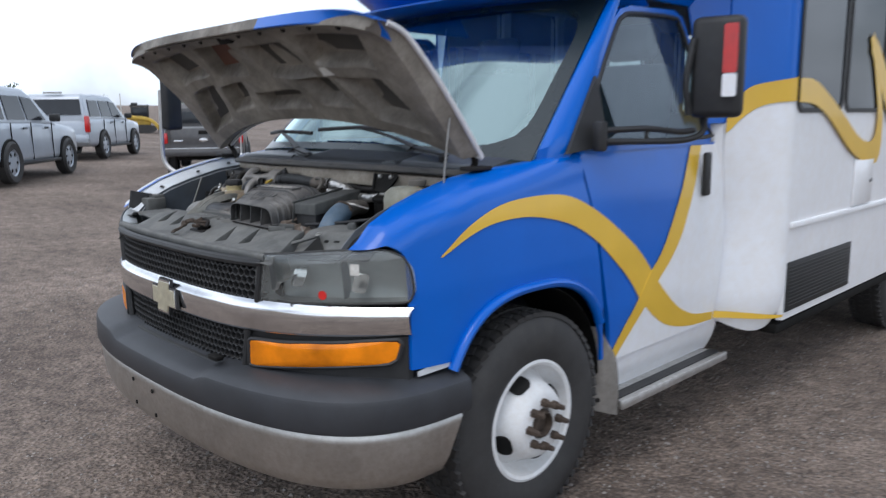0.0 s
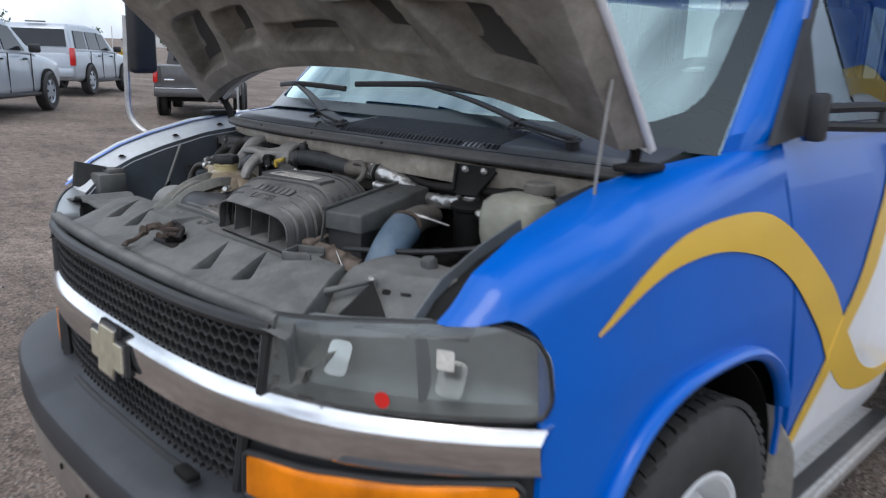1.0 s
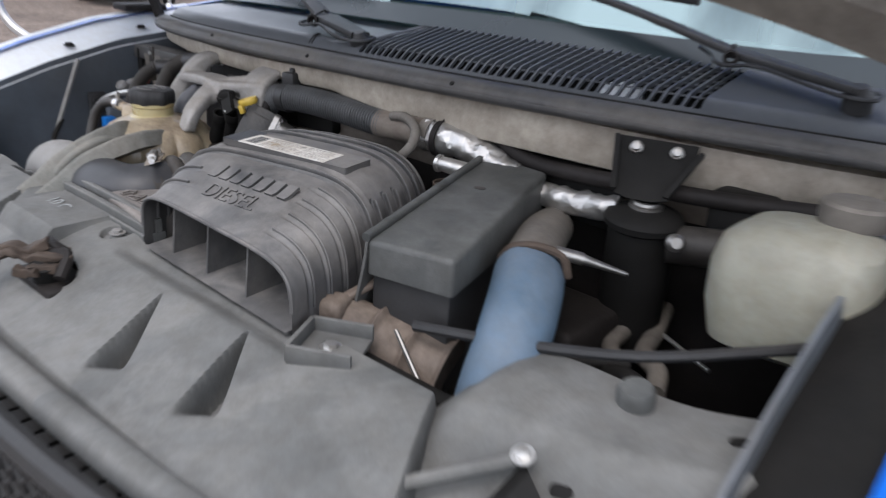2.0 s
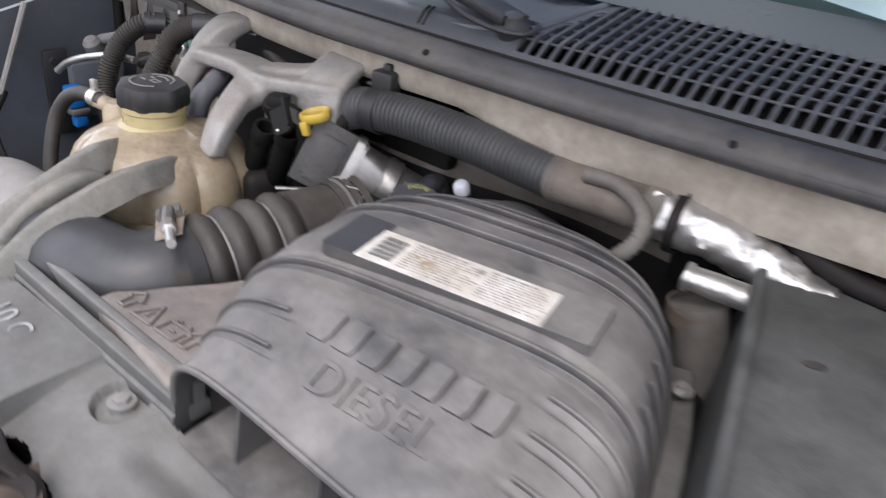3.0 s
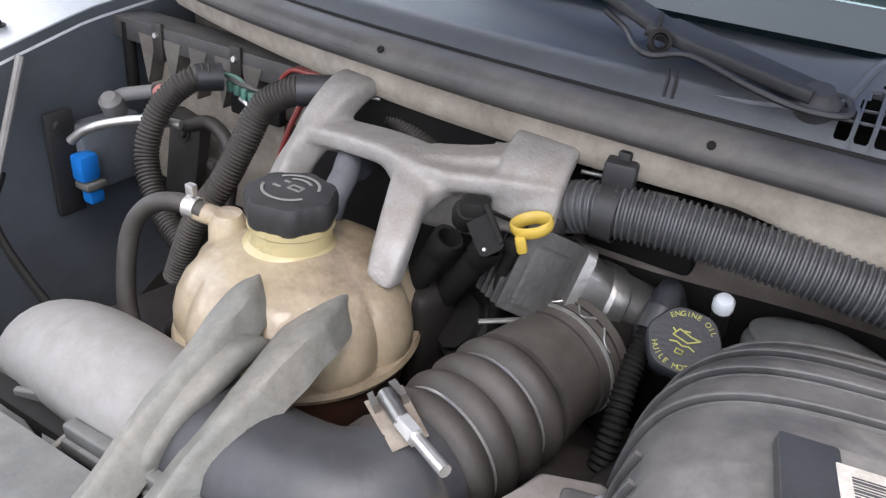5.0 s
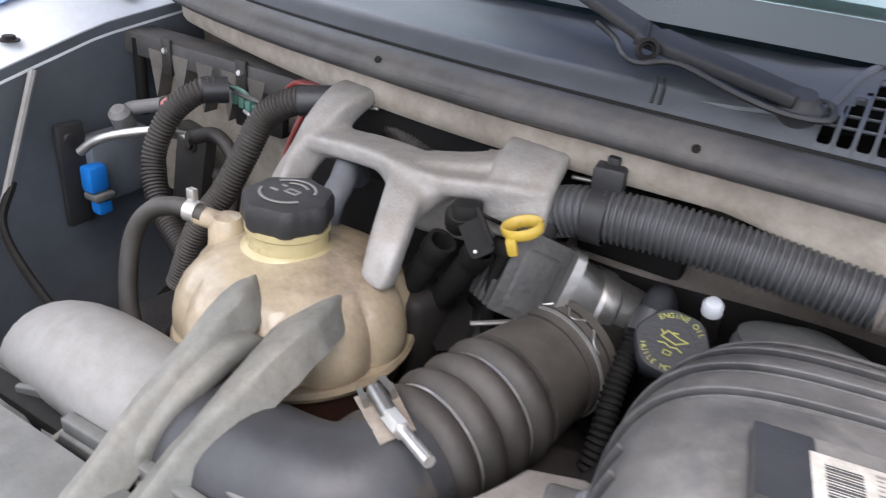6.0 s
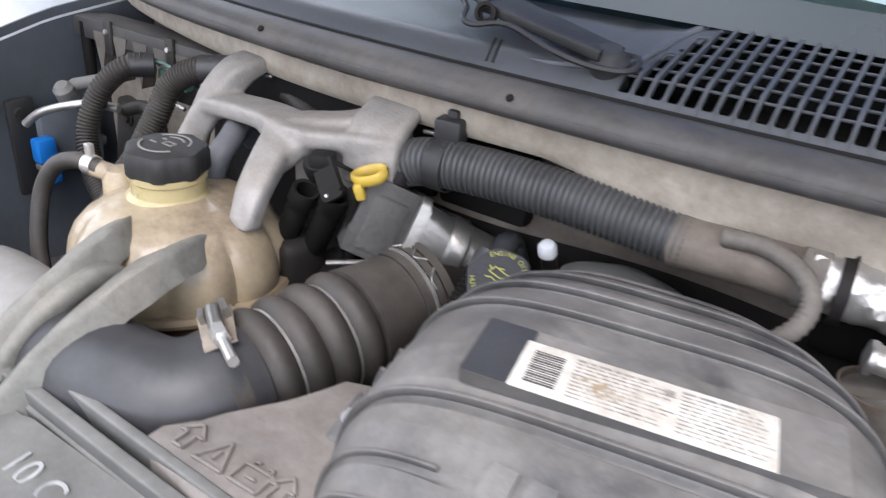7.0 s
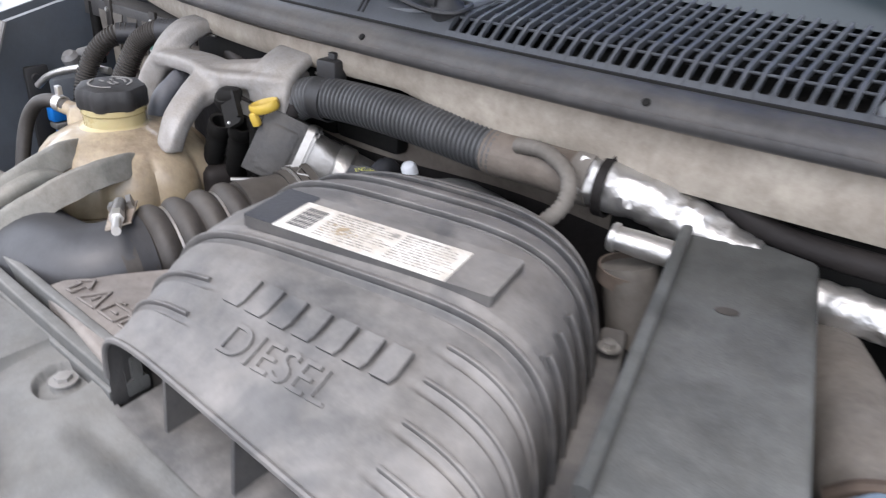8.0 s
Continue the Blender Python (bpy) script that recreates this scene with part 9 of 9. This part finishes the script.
def suv(pos, yaw, label):
    """A large estate-bodied four wheel drive car; it faces +y before it is turned, and its rear axle is at y 0."""
    place = Matrix.Translation(pos) @ Matrix.Rotation(yaw, 4, "Z")
    car = thing("suv", pos, label, "car", "parked silver cars")
    bm = bmesh.new()
    rings = [body_ring(y, w, z0, z1, 0.16, 5, 0.03) for y, w, z0, z1 in ((-1.12, 0.86, 0.55, 1.08), (-1.06, 0.97, 0.42, 1.16), (-0.9, 1.0, 0.38, 1.20), (0.0, 1.01, 0.36, 1.21), (1.5, 1.01, 0.36, 1.20), (2.4, 1.0, 0.36, 1.17), (3.1, 0.99, 0.38, 1.13), (3.7, 0.96, 0.40, 1.08), (3.95, 0.88, 0.45, 1.0), (4.0, 0.8, 0.5, 0.92))]
    loft(bm, rings)
    body = car_part("body", bm, M_SILVER, car, place, "silver painted body")
    bm = bmesh.new()
    rings = [body_ring(y, w, z0, z1, 0.10, 5, t) for y, w, z0, z1, t in ((-1.10, 0.92, 1.10, 1.30, 0.05), (-1.02, 0.93, 1.10, 1.70, 0.14), (-0.86, 0.94, 1.10, 1.86, 0.17), (0.2, 0.95, 1.10, 1.89, 0.17), (1.3, 0.95, 1.10, 1.87, 0.17), (1.75, 0.95, 1.10, 1.70, 0.15), (2.25, 0.95, 1.10, 1.36, 0.08), (2.5, 0.95, 1.10, 1.18, 0.02))]
    loft(bm, rings)
    car_part("cabin", bm, M_SILVER, car, place, "silver roof and pillars")
    for s in (1, -1):
        for nm, quad in (("side_window", ((-0.80, 1.24), (0.02, 1.24), (0.02, 1.70), (-0.70, 1.70))), ("side_window", ((0.16, 1.23), (0.98, 1.23), (0.92, 1.70), (0.16, 1.70))), ("side_window", ((1.08, 1.23), (2.0, 1.22), (1.52, 1.66), (1.02, 1.70)))):
            bm = bmesh.new()
            f = lambda y, z, o: Vector((s * (0.953 * (1 - 0.165 * (z - 1.10) / 0.78) + o), y, z))
            lo = [bm.verts.new(f(y, z, -0.02)) for y, z in quad]
            hi = [bm.verts.new(f(y, z, 0.012)) for y, z in quad]
            bm.faces.new(lo)
            bm.faces.new(hi)
            for k in range(4):
                bm.faces.new((lo[k], lo[(k + 1) % 4], hi[(k + 1) % 4], hi[k]))
            car_part(nm, bm, M_TINT, car, place, "dark side window")
        for y in (0.72, 1.80):
            bm = bmesh.new()
            box(bm, (s * 1.015, y, 1.06), (0.03, 0.17, 0.035), 0.01)
            car_part("door_handle", bm, M_DARK, car, place)
        for y in (0.10, 1.04, 2.12):
            bm = bmesh.new()
            box(bm, (s * 1.0, y, 0.80), (0.025, 0.006, 0.74), 0.002)
            car_part("door_gap", bm, M_DARK, car, place)
        bm = bmesh.new()
        box(bm, (s * 1.12, 2.02, 1.27), (0.22, 0.12, 0.17), 0.04)
        car_part("mirror", bm, M_BLACKPL, car, place, "black door mirror")
        bm = bmesh.new()
        box(bm, (s * 0.925, -1.06, 1.02), (0.13, 0.13, 0.46), 0.02)
        car_part("tail_light", bm, M_REDLENS, car, place, "red tail light")
        bm = bmesh.new()
        box(bm, (s * 0.97, 1.47, 0.37), (0.12, 2.0, 0.07), 0.02)
        car_part("side_step", bm, M_BLACKPL, car, place)
        for y in (0.0, 2.95):
            bm = bmesh.new()
            pts = [Vector((s * 1.0, y + 0.47 * math.cos(a), 0.40 + 0.47 * math.sin(a))) for a in np.linspace(-0.1, math.pi + 0.1, 20)]
            lo = [bm.verts.new(p - Vector((s * 0.2, 0, 0))) for p in pts]
            hi = [bm.verts.new(p + Vector((s * 0.016, 0, 0))) for p in pts]
            bm.faces.new(hi)
            for k in range(19):
                bm.faces.new((lo[k], lo[k + 1], hi[k + 1], hi[k]))
            car_part("wheel_well", bm, M_DARK, car, place)
            car_wheel(car, place, s * 0.945, y, 0.41, s, M_SILVER)
    bm = bmesh.new()
    quad = [(-0.80, 1.28), (0.80, 1.28), (0.74, 1.72), (-0.74, 1.72)]
    lo = [bm.verts.new((x, -1.135 + 0.10 * (z - 1.28) / 0.44, z)) for x, z in quad]
    hi = [bm.verts.new((x, -1.09 + 0.10 * (z - 1.28) / 0.44, z)) for x, z in quad]
    bm.faces.new(lo)
    bm.faces.new(hi)
    for k in range(4):
        bm.faces.new((lo[k], lo[(k + 1) % 4], hi[(k + 1) % 4], hi[k]))
    car_part("rear_window", bm, M_TINT, car, place, "dark rear window")
    bm = bmesh.new()
    box(bm, (0, -1.12, 0.60), (1.9, 0.16, 0.24), 0.05)
    car_part("rear_bumper", bm, M_SILVER, car, place)
    bm = bmesh.new()
    box(bm, (0, -1.145, 0.86), (0.42, 0.03, 0.14), 0.01)
    car_part("plate_recess", bm, M_TYRE, car, place)
    bm = bmesh.new()
    box(bm, (0, -0.93, 1.90), (0.5, 0.06, 0.035), 0.01)
    car_part("brake_lamp", bm, M_RUST, car, place)
    bm = bmesh.new()
    sheet(bm, 6, 4, lambda u, v: Vector((lerp(-0.76, 0.76, u) * (1 - 0.1 * v), lerp(2.28, 1.52, v), lerp(1.26, 1.80, v) + 0.02)), 0.02, (0, 0, -1))
    car_part("windscreen", bm, M_TINT, car, place)
    return car


suv((-14.25, 1.36, ground_z(-14.25, 1.36)), 0.919, "silver police style estate car parked on gravel")
suv((-21.38, 5.77, ground_z(-21.38, 5.77)), 0.895, "silver estate car seen from behind with tinted windows")


def pickup(pos, yaw):
    place = Matrix.Translation(pos) @ Matrix.Rotation(yaw, 4, "Z")
    car = thing("pickup_truck", pos, "dark grey pickup truck seen from its tailgate", "truck")
    bm = bmesh.new()
    loft(bm, [body_ring(y, w, z0, z1, 0.06, 4, 0.02) for y, w, z0, z1 in ((-1.18, 0.84, 0.62, 1.12), (-1.12, 0.88, 0.52, 1.15), (0.0, 0.89, 0.48, 1.15), (0.72, 0.89, 0.46, 1.15), (0.76, 0.89, 0.44, 1.12), (2.4, 0.89, 0.44, 1.10), (3.4, 0.86, 0.46, 1.02), (3.7, 0.76, 0.5, 0.9))])
    car_part("body", bm, M_CHARCOAL, car, place, "dusty dark grey body")
    bm = bmesh.new()
    loft(bm, [body_ring(y, w, 1.08, z1, 0.09, 4, t) for y, w, z1, t in ((0.74, 0.83, 1.60, 0.13), (0.84, 0.84, 1.72, 0.15), (1.5, 0.84, 1.74, 0.15), (1.9, 0.84, 1.62, 0.14), (2.5, 0.84, 1.14, 0.02))])
    car_part("cabin", bm, M_CHARCOAL, car, place)
    bm = bmesh.new()
    box(bm, (0, 0.745, 1.42), (1.30, 0.03, 0.38), 0.02, Matrix.Rotation(radians(-6), 3, "X"))
    car_part("rear_window", bm, M_TINT, car, place, "dark rear window")
    bm = bmesh.new()
    box(bm, (0, -1.185, 0.90), (1.42, 0.025, 0.46), 0.01)
    tg = car_part("tailgate", bm, M_CHARCOAL, car, place)
    bm = bmesh.new()
    box(bm, (0, -1.203, 1.03), (0.20, 0.02, 0.09), 0.02)
    car_part("handle", bm, M_DARK, tg, place)
    bm = bmesh.new()
    lathe(bm, [(0, 0), (0.10, 0), (0.10, 0.012), (0, 0.014)], (0, -1.197, 0.86), (0, -1, 0), 24)
    bmesh.ops.scale(bm, vec=(1, 1, 0.4), verts=bm.verts, space=Matrix.Translation((0, 0, -0.86)))
    car_part("emblem", bm, M_CHROME, tg, place, "plain oval badge")
    bm = bmesh.new()
    box(bm, (-0.55, -1.198, 0.84), (0.20, 0.01, 0.035), 0.002)
    car_part("badge", bm, M_CHROME, tg, place)
    for s in (1, -1):
        bm = bmesh.new()
        box(bm, (s * 0.83, -1.15, 0.90), (0.10, 0.10, 0.24), 0.02)
        car_part("tail_light", bm, M_REDLENS, car, place, "red tail light")
        for y in (0.0, 2.85):
            bm = bmesh.new()
            lathe(bm, [(0.0, 0), (0.44, 0), (0.44, 0.03), (0, 0.03)], (s * 0.86, y, 0.40), (s, 0, 0), 24)
            car_part("wheel_well", bm, M_DARK, car, place)
            car_wheel(car, place, s * 0.82, y, 0.36, s, M_SILVER)
    bm = bmesh.new()
    box(bm, (0, -1.27, 0.58), (1.72, 0.16, 0.17), 0.03)
    car_part("bumper", bm, M_CHARCOAL, car, place)
    bm = bmesh.new()
    box(bm, (0, -1.29, 0.672), (1.66, 0.12, 0.02), 0.005)
    car_part("step_pad", bm, M_CHROME, car, place)
    bm = bmesh.new()
    box(bm, (0, 1.2, 0.45), (1.2, 4.4, 0.12), 0.02)
    car_part("underbody", bm, M_DARK, car, place)


pickup((-14.79, 6.80, ground_z(-14.79, 6.80)), 1.025)

# small earth mover: a tracked loader, its arms lowered
LOADER = Vector((-44.3, 17.6, ground_z(-44.3, 17.6)))
dig = thing("track_loader", LOADER, "small yellow tracked loader with a black cab", "loader")
DP = Matrix.Translation(LOADER) @ Matrix.Rotation(radians(-23.5), 4, "Z") @ Matrix.Scale(0.88, 4)
for s in (1, -1):
    bm = bmesh.new()
    loft(bm, [[Vector((x, y, z)) for y, z in [(0.95 * math.copysign(abs(math.cos(a)) ** 0.6, math.cos(a)), 0.30 + 0.30 * math.sin(a)) for a in np.linspace(0, 2 * math.pi, 25)[:-1]]] for x in (s * 0.52, s * 0.85)])
    car_part("track", bm, M_TYRE, dig, DP)
    bm = bmesh.new()
    beam(bm, [(s * 0.72, -1.0, 1.14), (s * 0.72, 0.2, 1.02), (s * 0.72, 0.75, 0.78), (s * 0.72, 1.15, 0.28)], 0.14, 0.24, 6)
    car_part("lift_arm", bm, M_EXCAV, dig, DP, "yellow lift arm")
    for y in (-0.62, 0.46):
        bm = bmesh.new()
        box(bm, (s * 0.46, y, 1.44), (0.07, 0.09, 0.92), 0.015)
        car_part("cab_post", bm, M_BLACKPL, dig, DP)
bm = bmesh.new()
box(bm, (0, -0.18, 0.80), (1.16, 1.55, 0.52), 0.10)
car_part("body", bm, M_EXCAV, dig, DP, "yellow engine housing")
bm = bmesh.new()
box(bm, (0, -0.08, 1.42), (0.86, 1.02, 0.80), 0.03)
car_part("cab", bm, M_TINT, dig, DP, "dark glazed cab")
bm = bmesh.new()
box(bm, (0, -0.10, 1.90), (1.06, 1.28, 0.09), 0.03)
car_part("cab_roof", bm, M_BLACKPL, dig, DP)
bm = bmesh.new()
box(bm, (0, -0.42, 2.02), (0.60, 0.42, 0.18), 0.05)
car_part("roof_unit", bm, M_BLACKPL, dig, DP)
bm = bmesh.new()
loft(bm, [[Vector((x, y, z)) for y, z in ((1.05, 0.06), (1.55, 0.02), (1.57, 0.07), (1.16, 0.14), (1.18, 0.52), (1.08, 0.55))] for x in (-0.9, 0.9)])
car_part("bucket", bm, M_IRON, dig, DP, "dull steel bucket")

# far rows: pale sheds, a line of trees, poles
for k, (x, y, w, h, yaw) in enumerate(((-150, 97, 18, 3.4, 0.4), (-183, 89, 14, 3.0, 0.9), (-122, 127, 10, 3.8, 0.2))):
    gz = ground_z(x, y) - 0.05
    sh = thing("far_shed", (x, y, gz), "pale low shed at the far edge of the yard", "building", "far sheds")
    sp = Matrix.Translation((x, y, gz)) @ Matrix.Rotation(yaw, 4, "Z")
    bm = bmesh.new()
    box(bm, (0, 0, h / 2), (w, 6, h), 0.02)
    car_part("wall", bm, M_FAR, sh, sp)
    bm = bmesh.new()
    loft(bm, [[Vector((x_, y_, z_)) for y_, z_ in ((-3.3, h), (0, h + 0.7), (3.3, h), (0, h - 0.05))] for x_ in (-w / 2 - 0.3, w / 2 + 0.3)])
    car_part("roof", bm, M_SILVER, sh, sp)
    for q in range(4):
        bm = bmesh.new()
        box(bm, (-w / 2 + w * (q + 0.5) / 4, -3.02, h * 0.55), (1.2, 0.06, 0.9), 0.01)
        car_part("window", bm, M_TINT, sh, sp)
tr = random.Random(5)
for k in range(26):
    a = radians(112 + k * 3.4 + tr.uniform(-1, 1))
    d = tr.uniform(110, 170)
    x, y = d * math.cos(a), d * math.sin(a) * 0.8
    if k % 2 == 0:
        x, y = -d * 0.9 + tr.uniform(-8, 8), -20 + k * 5.0
    h = tr.uniform(2.6, 5.5)
    g = ground_z(x, y) - 0.05
    tree = thing("tree", (x, y, g), "distant dark green tree with a ragged crown", "tree", "far trees")
    bm = bmesh.new()
    tube(bm, [(x, y, g), (x + 0.1, y, g + h * 0.5), (x, y + 0.1, g + h * 0.8)], lambda t: 0.16 - 0.1 * t, 7)
    part("trunk", bm, M_RUST, tree)
    bm = bmesh.new()
    for q in range(150):
        r = tr.uniform(0.0, 1.0) ** 0.5
        th_, ph = tr.uniform(0, 6.283), tr.uniform(-1, 1)
        c = Vector((x + h * 0.42 * r * math.cos(th_) * math.sqrt(1 - ph * ph), y + h * 0.42 * r * math.sin(th_) * math.sqrt(1 - ph * ph), g + h * (0.64 + 0.34 * ph * r)))
        sz = tr.uniform(0.12, 0.32)
        v = [bm.verts.new(c + Vector((tr.uniform(-sz, sz), tr.uniform(-sz, sz), tr.uniform(-sz, sz)))) for _ in range(4)]
        for t3 in ((0, 1, 2), (0, 1, 3), (0, 2, 3), (1, 2, 3)):
            bm.faces.new([v[i] for i in t3])
    part("crown", bm, M_LEAF, tree, weld=False)
x, y = -47.4, 17.6
bm = bmesh.new()
tube(bm, [(x, y, ground_z(x, y) - 0.05), (x, y, ground_z(x, y) + 2.4)], 0.03, 8)
single("pole", bm, M_STEEL, "thin distant grey pole", "pole")
# antenna on the far fender
bm = bmesh.new()
tube(bm, [(-0.86, -0.14, 1.27), (-0.86, -0.14, 1.42)], 0.004, 6)
lathe(bm, [(0, 0), (0.022, 0), (0.014, 0.02), (0.006, 0.03), (0, 0.03)], (-0.86, -0.14, 1.275), (0, 0, 1), 14)
single("antenna_base", bm, M_STEEL, "short bright antenna mast on the fender", "antenna")
